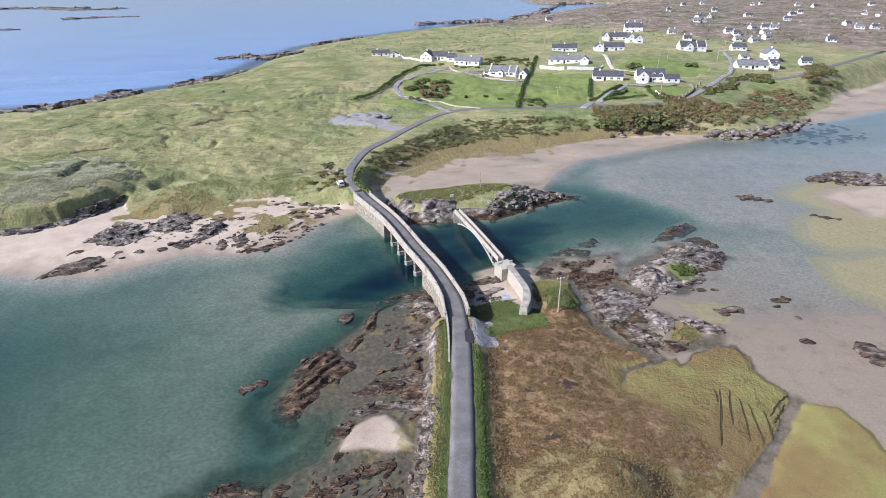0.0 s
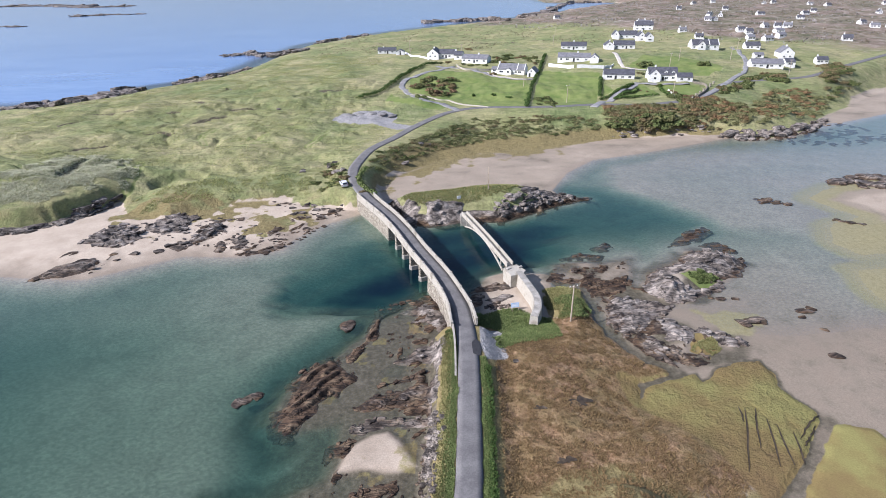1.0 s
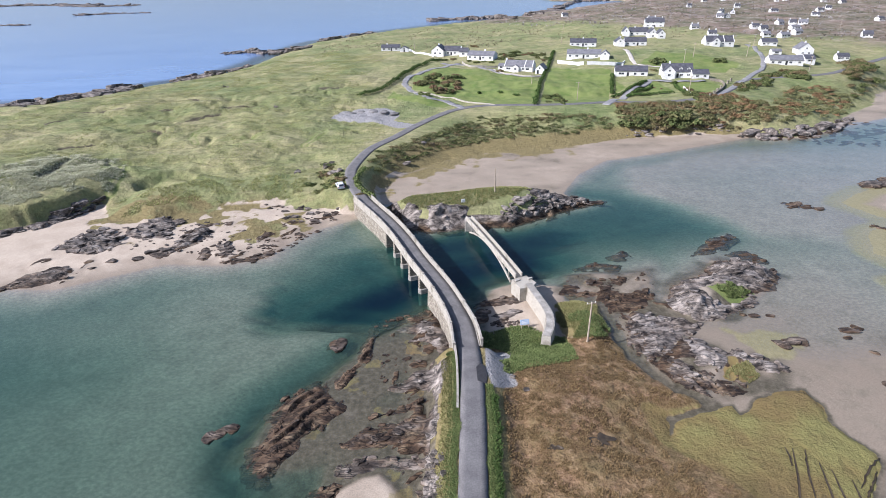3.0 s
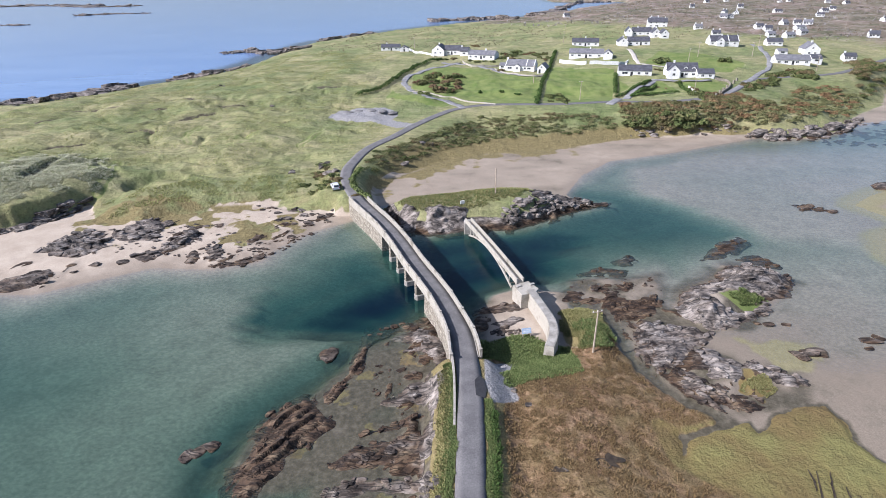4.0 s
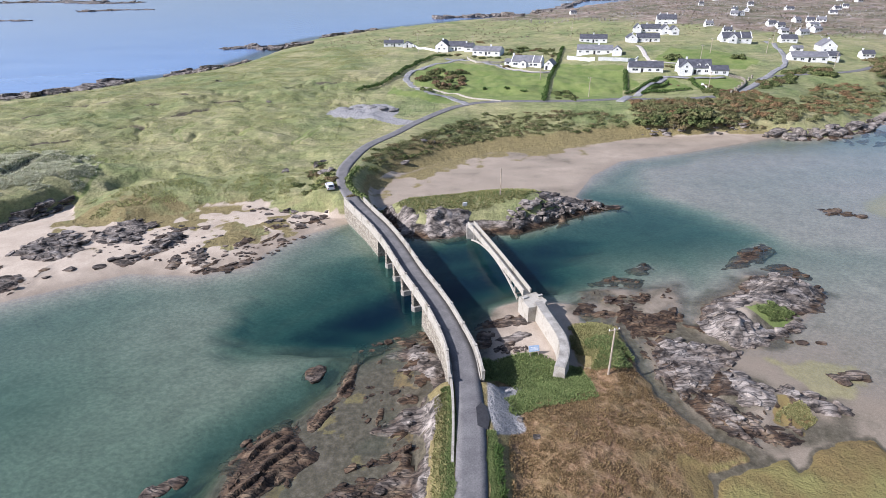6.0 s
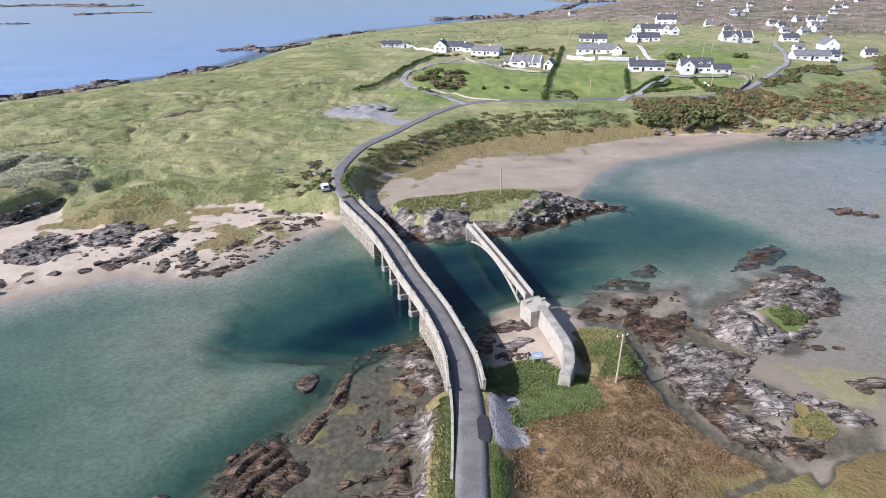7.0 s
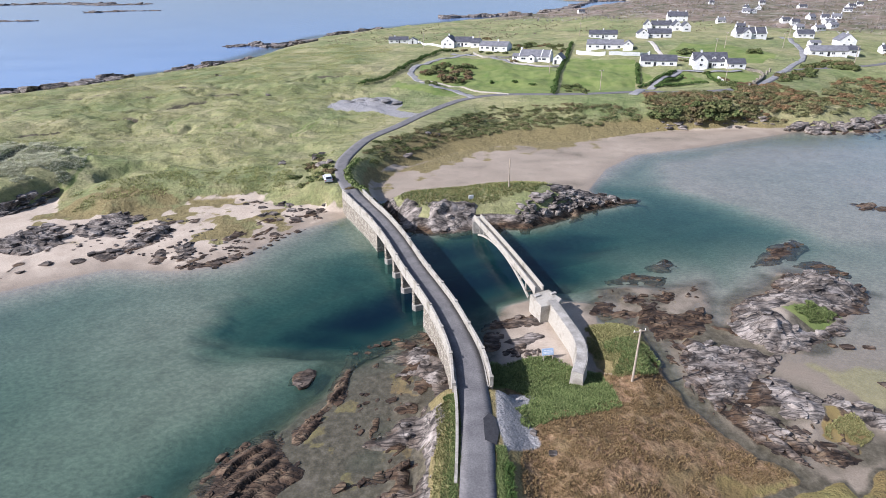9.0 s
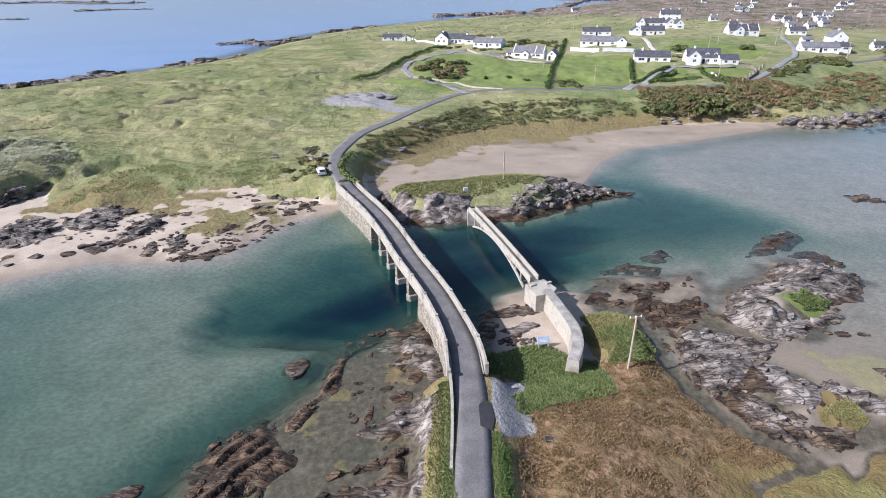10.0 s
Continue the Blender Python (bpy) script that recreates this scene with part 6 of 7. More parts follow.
outcrop("pale rocks under the dune edge", inside(pts("-49.0,146.0 -29.0,140.9 -26.2,137.4 -33.3,131.3 -43.4,136.8"), 55, rr), (0.25, 0.9), strike=20)
outcrop("dark rock foot of the low sea cliff", near_line(pts("-110.0,125.1 -103.5,127.1 -97.6,131.5 -94.2,138.7 -91.7,146.3"), 70, 1.2, rr), (0.5, 1.8), (0.5, 0.9), strike=35)
# islet at the footbridge
bedrock("rounded pale granite bluff at the channel edge", "-13.5,137 -11.3,139 -8.4,137 -7.9,132 -8.6,129 -11.5,130.5", 1.9, 40, PALE_ROCK, 1.8, 4.0, 8, (0.4, 0.9), soft=1.2, seed=51, dip=0.45)
bedrock("rounded pale granite bluff at the channel edge", "-7.3,136.5 -3.6,137.5 2.8,135.5 3.4,130.5 -1.5,128.6 -6.6,129.2", 2.0, 25, PALE_ROCK, 1.9, 4.5, 10, (0.4, 0.9), soft=1.2, seed=52, dip=0.45)
bedrock("low brown weedy rocks at the islet's tip", "18.9,150 25.9,151 30.6,148.5 37.1,145.9 29.5,143.2 21.6,141.6 17.1,139", 1.0, 10, WEED_ROCK, 1.2, 2.6, 40, (0.3, 0.9), seed=53)
outcrop("grey boulders tumbled below the islet", inside(pts("9.0,134.4 11.8,131.9 21.4,138.6 33.6,146.5 21.9,142.9 13.7,138.0"), 130, rr), (0.4, 1.2), (0.6, 0.9), (1.0, 1.5), strike=20, jitter=60, pale=True)
outcrop("low brown rocks at the islet's tip", near_line(pts("21.6,140.8 30.1,144.9 37.5,146.3"), 30, 1.2, rr), (0.5, 1.4), strike=10)
# rocks east of the footbridge
DOME_T = "large pale grey rock dome with dark cracks on the tidal flat"
bedrock(DOME_T, "35.8,97.8 38.3,103.2 42.6,106.8 47.1,108.5 48.8,111.4 53.2,113.5 57.3,113.1 61.2,110.5 61.8,106.9 57.1,102.8 53,101.1 48,103.5 44,100.5 41,100", 1.3, -8, ROCK, 1.5, 3.4, 50, (0.3, 0.9), seed=31)
bedrock(DOME_T, "35.8,97.8 41,100.5 44,97.2 48,97.5 52,100.5 53.1,99 47.3,94.9 42.3,92.1 39.4,92.7 36.5,95.5", 1.25, -5, PALE_ROCK, 1.5, 4.0, 26, (0.3, 0.9), seed=32)
bedrock("dark weedy rock ledges beside the grass knoll", "25.3,99.4 28.8,101.8 35,103.1 35.6,100.3 32.3,96.4 28.9,94.6 25.6,94.5", 1.1, 15, WEED_ROCK, 1.0, 3.0, 40, (0.2, 0.8), seed=33)
bedrock("broken pinkish rock slabs beside the heath", "27.3,91.9 30.2,94.2 36.6,94 40.3,91.8 40,90.1 36.4,87.9 32,83.3 28.3,82 27.3,85.6", 0.9, 33, PALE_ROCK, 1.7, 5.0, 40, (0.2, 0.7), seed=34)
bedrock("broken pinkish rock slabs on the tidal flat", "35.6,86.9 38.4,88.2 40.2,84.9 43.7,84.7 45.9,82.7 49.1,80.5 45.3,79.2 43.6,80 43,82 40.5,83 38.4,80 34.9,80.3 34.9,83.4", 1.0, -32, PALE_ROCK, 1.8, 5.0, 34, (0.2, 0.8), seed=35)
bedrock("low dark rock ledges in the muddy gully", "29,80.5 33,80.5 37,77.5 40,75.5 38,74.3 34.3,76 31,78.3", 0.5, -35, ROCK, 0.9, 2.6, 24, seed=36)
bedrock(BROWN, "17.9,100.6 20,104.8 22.8,104.9 22.7,102.8 25.8,102.8 30.2,102 26.1,100.4", 0.5, 10, WEED_ROCK, 0.9, 2.2, 26, seed=37)
bedrock(BROWN, "27.9,104.9 30.5,107.7 32.8,107.7 32.2,104.9 29.5,104", 0.5, 10, WEED_ROCK, 0.9, 2.2, 10, seed=38)
bedrock(BROWN, "24,104.5 27.1,107.6 28.3,106.7 26.7,104", 0.5, 10, WEED_ROCK, 0.9, 2.2, 6, seed=39)
outcrop("broken grey stones strewn below the heath edge", inside(pts("26.5,93 28.5,95 31,88 34,81 41,77 36,73.5 32,76 28,82 26.5,87"), 150, rr), (0.15, 0.65), (0.3, 0.6), (1.2, 2.4), strike=-40, jitter=30)
outcrop(BROWN, inside(pts("19,104 24,110 36,111 37,104 30,102.6"), 34, rr), (0.15, 0.5), (0.25, 0.45), (1.3, 2.2), strike=10, sink=0.02)
bedrock("pale rock slabs beside the little sand cove", "3.5,97.7 5.8,100.1 12.2,101.4 13.7,99.4 10.9,97.8 6.5,97", 0.6, 8, ROCK, 0.9, 4.0, 10, seed=40)
bedrock("flat brown rock slab in the sand cove", "5.6,94 7.5,95.6 9.9,96.6 11.9,95.1 8,93", 0.4, 10, PALE_ROCK, 1.6, 5.0, 3, seed=41)
bedrock("grey rocks in the sand cove", "2.6,91.7 3.9,96.8 5.8,96.1 5.8,92", 0.8, 50, ROCK, 1.0, 2.2, 12, seed=42)
outcrop("pale stones under the grass bank of the cove", inside(pts("5.5,92 9,93.5 11.5,91.6 7,90.6"), 26, rr), (0.2, 0.6), (0.5, 0.8))
bedrock("weedy brown reef awash in the channel", "48.5,117.1 54.1,124.1 60.2,128 60.7,125.4 56.7,120.5 51,117.1", 0.9, 30, WEED_ROCK, 1.2, 2.6, 14, seed=43)
bedrock("weedy brown reef awash in the channel", "55.1,117.1 60.3,119.4 61.9,113.9 58.9,112.9", 0.8, 10, WEED_ROCK, 1.0, 2.4, 12, seed=44)
bedrock("weedy brown reef awash in the channel", "23.5,111.4 27.5,113.6 33.4,113.2 31,110.6", 0.7, 5, WEED_ROCK, 0.9, 2.4, 8, seed=45)
bedrock("weedy brown reef awash in the channel", "31,116.5 34.5,119 36,116.6 32.1,114.6", 0.8, 5, WEED_ROCK, 1.0, 2.4, 4, seed=46)
outcrop("low dark skerry on the tidal flat", near_line(pts("80.8,143.9 84.6,142.5 87.3,141.9"), 16, 1.4, rr), (0.5, 1.3), strike=-10)
outcrop("low dark skerry on the sandbank", near_line(pts("92.7,130.9 94.8,129.0 97.4,127.6"), 14, 1.0, rr), (0.4, 1.0), strike=-15)
outcrop(GREY, inside(pts("107.3,156.3 119.9,163.0 129.2,161.5 129.0,154.9 121.3,150.2 111.9,152.9"), 70, rr), (0.6, 2.4), strike=-10)
outcrop("grey rocks on wet sand", inside(pts("66.7,74.5 69.4,75.6 69.9,72.2 68.2,69.8 66.8,71.2"), 24, rr), (0.5, 1.4), strike=-35)
outcrop("small grey rocks on wet sand", [tuple(p) for p in pts("50.1,86.4 51.8,86.8 53.0,87.1 53.7,86.4 62.9,90.1 64.4,90.8 61.3,88.1 62.9,84.3 52.5,94.3 48.3,94.7 49.8,94.4 60.4,76.9")], (0.5, 1.2), strike=-20)
# open coast
for text, n, sz, w in (("-216.5,272.1 -206.9,276.5 -185.1,262.6", 40, (1.0, 3.0), 5), ("-199.5,289.3 -192.3,294.5 -183.0,296.6 -180.5,308.6 -178.5,325.1", 90, (1.2, 4.2), 6), ("-160.8,339.8 -153.2,348.8 -138.9,344.4", 60, (1.2, 4.0), 5), ("-144.8,373.6 -136.3,393.5", 26, (0.8, 2.6), 4),
                       ("-178.5,467.3 -165.4,476.0 -142.8,462.4 -131.9,472.6 -122.1,475.0", 80, (1.5, 5.0), 7), ("-128.5,539.2 -110.7,585.8 -87.0,619.5", 40, (1.5, 4.0), 6), ("-30.5,785.5 3.2,797.0 34.0,809.9 60.5,835.5", 80, (2.0, 6.5), 9),
                       ("65.5,731.4 123.4,903.4 161.1,978.5 235.9,1228.6 304.0,1273.9", 80, (2.5, 8), 14)):
    outcrop("grey sea rocks along the open coast", near_line(pts(text), n, w, rr), sz, (0.6, 1.05), strike=25, jitter=30, pale=True)
outcrop(GREY, near_line(pts("100.6,208.5 108.6,205.1 120.5,207.8 136.4,217.0 148.8,228.5"), 90, 3.0, rr), (0.6, 2.4), (0.6, 1.0), strike=15, jitter=30, pale=True)
outcrop("pale rocks at the foot of the brush bank", near_line(pts("59.6,208.0 71.5,208.7 87.6,211.6 98.5,211.5"), 46, 1.6, rr), (0.4, 1.3), strike=0, jitter=40, pale=True)
outcrop("lone grey boulders in the rough grass", [tuple(p) for p in pts("-15.0,173.3 -10.3,188.4 -8.4,189.2 -36.7,165.1 -33.3,158.1 -31.7,158.6 -36.0,168.0 -44.2,162.2")], (0.9, 1.8), (0.7, 0.9), jitter=60)
outcrop("small pale field stones in the pasture", [tuple(p) for p in pts("-108.6,277.3 -105.2,273.4 -70.4,231.1 47.3,458.2")], (0.7, 1.1), (0.7, 0.9), jitter=60)
outcrop("two pale stones at the edge of the heath", [tuple(p) for p in pts("8.0,76.1 9.5,73.3")], (0.4, 0.6), (0.8, 1.0), (1.0, 1.2), jitter=60)
far_isles = (("-1229.8,1541.1 -1165.6,1573.6 -1072.6,1568.6 -936.1,1491.9 -866.7,1441.4", 60, (6, 18), 20), ("-846.1,1434.2 -813.0,1448.1 -788.1,1492.8", 24, (4, 12), 10), ("-671.9,1054.9 -650.7,1078.8 -622.3,1102.0 -576.6,1105.0", 36, (4, 9), 6), ("-648.3,830.2 -627.8,835.1 -603.2,829.8", 24, (3, 7), 5))
for text, n, sz, w in far_isles:
    outcrop("low rocky island far out at sea", near_line(pts(text), n, w, rr), sz, (0.22, 0.4), (1.5, 2.8), strike=-5, jitter=12, sink=0.0, name="rocky_island", cat="island")

SPOIL = two_tone("spoil", (0.12, 0.115, 0.11), (0.22, 0.21, 0.2), 0.9, 0.95, 5, 0.05)
# gravel heaps in the pit
for gx, gy in pts("-39.5,221.4 -35.7,223.3 -30.9,221.6 -26.7,220.6 -23.2,220.6"):
    bm = bmesh.new()
    bmesh.ops.create_icosphere(bm, subdivisions=3, radius=1.0)
    o = Vector((gx, gy, 0))
    for v in bm.verts:
        v.co *= 1 + 0.25 * noise.noise(v.co * 1.7 + o)
        v.co.z = max(v.co.z, -0.3) * 0.5
    hp = tagged(part("spoil_mound", bm, SPOIL), "heap of grey gravel in the roadside pit", "mound", "gravel mounds")
    hp.matrix_world = pose(gx, gy, height(gx, gy), 0, 0, gx * 37) @ Matrix.Diagonal((2.2, 1.7, 1.1, 1))


# ---- plants ----
def leaf_material(name, dark, mid_, light, brown=None):
    m, nt, b = nodes_of(name)
    geo = nt.nodes.new("ShaderNodeNewGeometry")
    info = nt.nodes.new("ShaderNodeObjectInfo")
    c = ramp(nt, geo.outputs["Random Per Island"], [(0.0, dark), (0.5, mid_), (1.0, light)])
    if brown:
        c = mix(nt, ramp(nt, info.outputs["Random"], [(0.62, (0, 0, 0)), (0.85, (1, 1, 1))]), c, brown)
    c = mix(nt, 0.5, c, ramp(nt, nz(nt, 0.3, 3), [(0.3, (0.6, 0.6, 0.6)), (0.7, (1.35, 1.35, 1.35))]), "MULTIPLY")
    nt.links.new(c, b.inputs["Base Color"])
    b.inputs["Roughness"].default_value = 0.85
    b.inputs["Specular IOR Level"].default_value = 0.15
    return m


BUSH_GREEN = leaf_material("bush_leaves", (0.035, 0.05, 0.016), (0.075, 0.095, 0.032), (0.15, 0.155, 0.06), (0.13, 0.1, 0.05))
BUSH_RED = leaf_material("russet_leaves", (0.07, 0.045, 0.025), (0.14, 0.09, 0.05), (0.22, 0.15, 0.085))
HEDGE_GREEN = leaf_material("hedge_leaves", (0.025, 0.05, 0.012), (0.05, 0.09, 0.022), (0.1, 0.14, 0.04))
VERGE_GREEN = leaf_material("verge_grass", (0.055, 0.085, 0.024), (0.115, 0.15, 0.048), (0.2, 0.225, 0.09))
TUSSOCK = leaf_material("heath_tussocks", (0.1, 0.064, 0.028), (0.165, 0.11, 0.05), (0.25, 0.178, 0.088))
MARRAM = leaf_material("marram_grass", (0.24, 0.26, 0.145), (0.4, 0.4, 0.26), (0.58, 0.56, 0.41))
MOOR_SCRUB = leaf_material("moor_heather", (0.07, 0.06, 0.035), (0.14, 0.11, 0.07), (0.25, 0.2, 0.13))
PASTURE = leaf_material("pasture_tufts", (0.15, 0.18, 0.05), (0.27, 0.28, 0.1), (0.42, 0.38, 0.19))


def quads_mesh(name, centres, normals_a, normals_b, mat):
    """Many small four-sided leaves as one mesh."""
    n = len(centres)
    co = np.stack([centres - normals_a - normals_b, centres + normals_a - normals_b * 0.6, centres + normals_a * 0.7 + normals_b, centres - normals_a * 0.7 + normals_b], 1).reshape(-1, 3)
    me = bpy.data.meshes.new(name)
    me.vertices.add(4 * n)
    me.vertices.foreach_set("co", co.astype(np.float32).ravel())
    me.loops.add(4 * n)
    me.loops.foreach_set("vertex_index", np.arange(4 * n, dtype=np.int32))
    me.polygons.add(n)
    me.polygons.foreach_set("loop_start", np.arange(0, 4 * n, 4, dtype=np.int32))
    me.update()
    me.validate()
    me.materials.append(mat)
    return me


def leaf_cloud(seed, n, leaf, shape):
    """Leaves on the shells of several lumps; shape gives the lumps as rows of x, y, z, radius."""
    r = np.random.RandomState(seed)
    k = r.randint(0, len(shape), n)
    d = r.normal(size=(n, 3))
    d[:, 2] = np.abs(d[:, 2]) * 0.9 + 0.02 * r.normal(size=n)
    d /= np.linalg.norm(d, axis=1)[:, None]
    c = shape[k, :3] + d * (shape[k, 3] * r.uniform(0.75, 1.08, n))[:, None]
    a = np.cross(d, r.normal(size=(n, 3)))
    a /= np.linalg.norm(a, axis=1)[:, None]
    b = np.cross(d + 0.5 * r.normal(size=(n, 3)), a)
    b /= np.linalg.norm(b, axis=1)[:, None]
    s = leaf * r.uniform(0.6, 1.3, n)
    return c, a * s[:, None], b * s[:, None]


def bush_mesh(seed, mat, n=420):
    r = np.random.RandomState(seed)
    lumps = np.array([[r.normal(0, 0.42), r.normal(0, 0.42), r.uniform(0.1, 0.45), r.uniform(0.35, 0.6)] for _ in range(7)])
    c, a, b = leaf_cloud(seed + 1, n, 0.11, lumps)
    return quads_mesh("bush", c, a, b, mat)


BUSHES = [bush_mesh(100 + i, BUSH_GREEN) for i in range(5)]
REDS = [bush_mesh(120 + i, BUSH_RED) for i in range(2)]
LAWN_BUSHES = [bush_mesh(140 + i, HEDGE_GREEN) for i in range(3)]
br = random.Random(21)


def bushes(places, size, label, group, kinds=BUSHES, tall=(0.7, 1.0), red=0.0):
    xs, ys = np.array([p[0] for p in places]), np.array([p[1] for p in places])
    zs = surface(xs, ys)
    for (px, py), z in zip(places, zs):
        s = br.uniform(*size)
        is_red = br.random() < red
        ob = new("bush", br.choice(REDS if is_red else kinds))
        ob.matrix_basis = pose(px, py, float(z) - 0.08 * s, 0, 0, br.uniform(0, 360)) @ Matrix.Diagonal((s * br.uniform(0.9, 1.4), s, s * br.uniform(*tall), 1))
        tagged(ob, "low russet-brown shrub on the slope" if is_red else label, "shrub", group)




def scrub(places, size, label, mats, tall=(0.7, 1.0), leaves=400, name="scrub"):
    """A thicket too dense to count, joined by colour."""
    zs = surface(np.array([p[0] for p in places]), np.array([p[1] for p in places]))
    for mi, mat in enumerate(mats):
        C, A, B = [], [], []
        for i, ((px, py), z) in enumerate(zip(places, zs)):
            if i % len(mats) != mi:
                continue
            s = br.uniform(*size)
            q = np.random.RandomState(1000 + i)
            lumps = np.array([[q.normal(0, 0.45), q.normal(0, 0.45), q.uniform(0.1, 0.45), q.uniform(0.3, 0.6)] for _ in range(7)])
            c, a, b = leaf_cloud(i, leaves, 0.075, lumps)
            k = np.array([s * q.uniform(0.9, 1.3), s, s * q.uniform(*tall)])
            C.append(c * k + np.array([px, py, float(z) - 0.05 * s]))
            A.append(a * s)
            B.append(b * s)
        ob = new(name, quads_mesh(name, np.vstack(C), np.vstack(A), np.vstack(B), mat))
        tagged(ob, label, "scrub", kind="stuff")


OLIVE = leaf_material("olive_scrub", (0.065, 0.075, 0.028), (0.13, 0.137, 0.057), (0.23, 0.215, 0.105))
BRACKEN = leaf_material("bracken", (0.07, 0.057, 0.026), (0.145, 0.117, 0.058), (0.24, 0.2, 0.105))
HEATHER = leaf_material("russet_bracken", (0.1, 0.06, 0.03), (0.19, 0.12, 0.06), (0.28, 0.19, 0.1))
scrub(inside(pts("54.5,222 60,212 67.3,209.1 85.4,211.6 100.6,211.5 110.2,209.8 115.4,222.2 106,236 97,229 82,222.5 60,224"), 420, br), (0.6, 1.9), "dense olive and dark green scrub covering the bank", (BUSH_GREEN, OLIVE, BRACKEN, HEATHER, OLIVE))
scrub(inside(pts("115.4,222.2 112.5,210.1 140.8,225.3 155.9,240.8 168.6,256.9 165.2,261.5 139.6,257.6"), 240, br), (0.7, 1.9), "olive scrub and bracken over the headland", (OLIVE, HEATHER, OLIVE), (0.4, 0.8))
scrub(inside(pts("-25.1,159.6 -23.4,175.1 -16.9,185.1 -5.7,202.6 7.3,217.1 35.9,216.7 54.6,216.0 54.8,210.9 34.3,204.3 15.0,200.2 -1.5,190.5 -12.7,178.4 -19.2,167.2"), 520, br), (0.5, 1.5), "low olive scrub and bracken beside the road", (OLIVE, BUSH_GREEN, OLIVE, BRACKEN), (0.35, 0.7), 240)
scrub(inside(pts("165.2,261.5 168.6,256.9 188.9,272.5 199.9,298.1 199.4,315.9"), 70, br), (1.2, 2.6), "dark scrub above the sandy bay", (BUSH_GREEN, BRACKEN))
bushes(inside(pts("58.0,211.1 69.5,209.0 86.6,211.9 86.3,215.8 68.3,214.4"), 26, br), (1.8, 3.0), "tall dark green shrub on the bank", "bank shrubs")
bushes(inside(pts("-19.3,264.8 -9.5,296.5 3.3,285.1 -0.8,255.1 -9.8,249.9"), 38, br), (1.2, 2.4), "garden shrub in the lawn", "garden shrubs", red=0.2)
bushes(inside(pts("135.9,275.5 164.3,291.1 151.9,266.1 131.2,260.4"), 34, br), (1.4, 2.4), "dark hedge shrub before a bungalow", "garden shrubs")
bushes(inside(pts("115.7,253.5 133.5,264.7 129.9,253.5 112.6,241.9"), 22, br), (1.2, 2.2), "dark shrub by the road fork", "garden shrubs")
bushes(inside(pts("92.7,253.7 90.2,228.2 94.9,224.1 100.1,238.0 96.1,242.3"), 22, br), (1.2, 2.2), "dark garden shrub by the roadside", "garden shrubs", red=0.15)
bushes(inside(pts("31.0,229.0 40.7,224.6 45.2,247.5 37.1,249.8"), 14, br), (0.8, 1.6), "overgrown shrub at the lawn edge", "garden shrubs")
bushes(inside(pts("20.9,332.7 47.1,317.4 52.5,343.3 32.1,363.4"), 30, br), (1.0, 1.9), "scrub behind the cottage", "garden shrubs", red=0.1)
bushes([tuple(p) for p in pts("11.7,399.9 101.6,310.8 98.3,306.3 102.8,308.3 165.9,321.2 169.8,321.1 130.3,304.2")], (2.4, 3.4), "rounded dark garden tree by the houses", "garden shrubs")
bushes([tuple(p) for p in pts("-11.5,344.9 -6.9,345.1 -2.4,344.2 6.5,333.0 10.7,330.8 14.9,326.8 18.9,322.6 -12.5,243.8 -14.4,247.2 21.4,299.2 91.4,285.5 93.1,283.6 92.9,260.4")], (1.0, 1.8), "garden shrub beside a house", "garden shrubs")
bushes([tuple(p) for p in pts("9.6,253.4 18.5,250.5 24.4,246.0")], (0.9, 1.2), "small round clipped shrub on the lawn", "lawn shrubs", LAWN_BUSHES, (1.0, 1.2))
bushes(inside(pts("-39.4,146.4 -27.9,145.6 -31.8,159.6 -39.9,173.5 -38.5,154.3"), 34, br), (0.5, 1.3), "green scrub above the shore", "shore scrub", tall=(0.5, 0.8))
bushes(inside(pts("-25.5,139.3 -22.2,149.1 -14.9,137.8 -13.3,135.6"), 16, br), (0.4, 0.9), "green weeds at the bridge end", "shore scrub", tall=(0.5, 0.8))
bushes([tuple(p) for p in pts("78.7,252.9 82.9,255.9 85.3,253.6")], (0.5, 0.8), "low red flowering shrub in a lawn bed", "flower bed", REDS, (0.4, 0.6))


def hedge(text, wide, tall, label, mat=HEDGE_GREEN, density=60, leaf=0.16):
    ln = spline(pts(text), 6)
    seg = np.r_[0, np.cumsum(np.linalg.norm(np.diff(ln[:, :2], axis=0), axis=1))]
    m = max(6, int(seg[-1] / (wide * 0.45)))
    r = np.random.RandomState(int(abs(ln[0, 0]) * 10) + 3)
    s = np.linspace(0, seg[-1], m)
    px, py = np.interp(s, seg, ln[:, 0]) + r.normal(0, wide * 0.12, m), np.interp(s, seg, ln[:, 1]) + r.normal(0, wide * 0.12, m)
    pz = surface(px, py)
    lumps = np.stack([px, py, pz + tall * 0.35, np.full(m, wide * 0.55) * r.uniform(0.8, 1.2, m)], 1)
    c, a, b = leaf_cloud(5 + m, int(seg[-1] * density), leaf, lumps)
    base = pz.mean()
    org = np.array([px.mean(), py.mean(), base])
    ob = new("hedge", quads_mesh("hedge", c - org, a, b, mat))
    ob.location = org
    return tagged(ob, label, "hedge", "hedges")


hedge("29.3,226.1 34.6,254.9 44.5,299.2 56.8,356.9", 1.5, 1.8, "tall dark hedge between two lawns")
hedge("70.5,275.7 66.6,259.6 63.8,248.1", 1.6, 1.6, "dark hedge at the side of a lawn")
hedge("63.7,246.1 70.6,250.3 82.6,265.2", 1.2, 1.1, "trimmed low hedge along a drive")
hedge("69.5,245.8 79.7,252.6 82.6,257.6", 1.2, 1.1, "trimmed low hedge along a drive")
hedge("69.4,245.3 77.9,246.6 87.6,245.5", 1.2, 1.1, "trimmed low hedge below a garden")
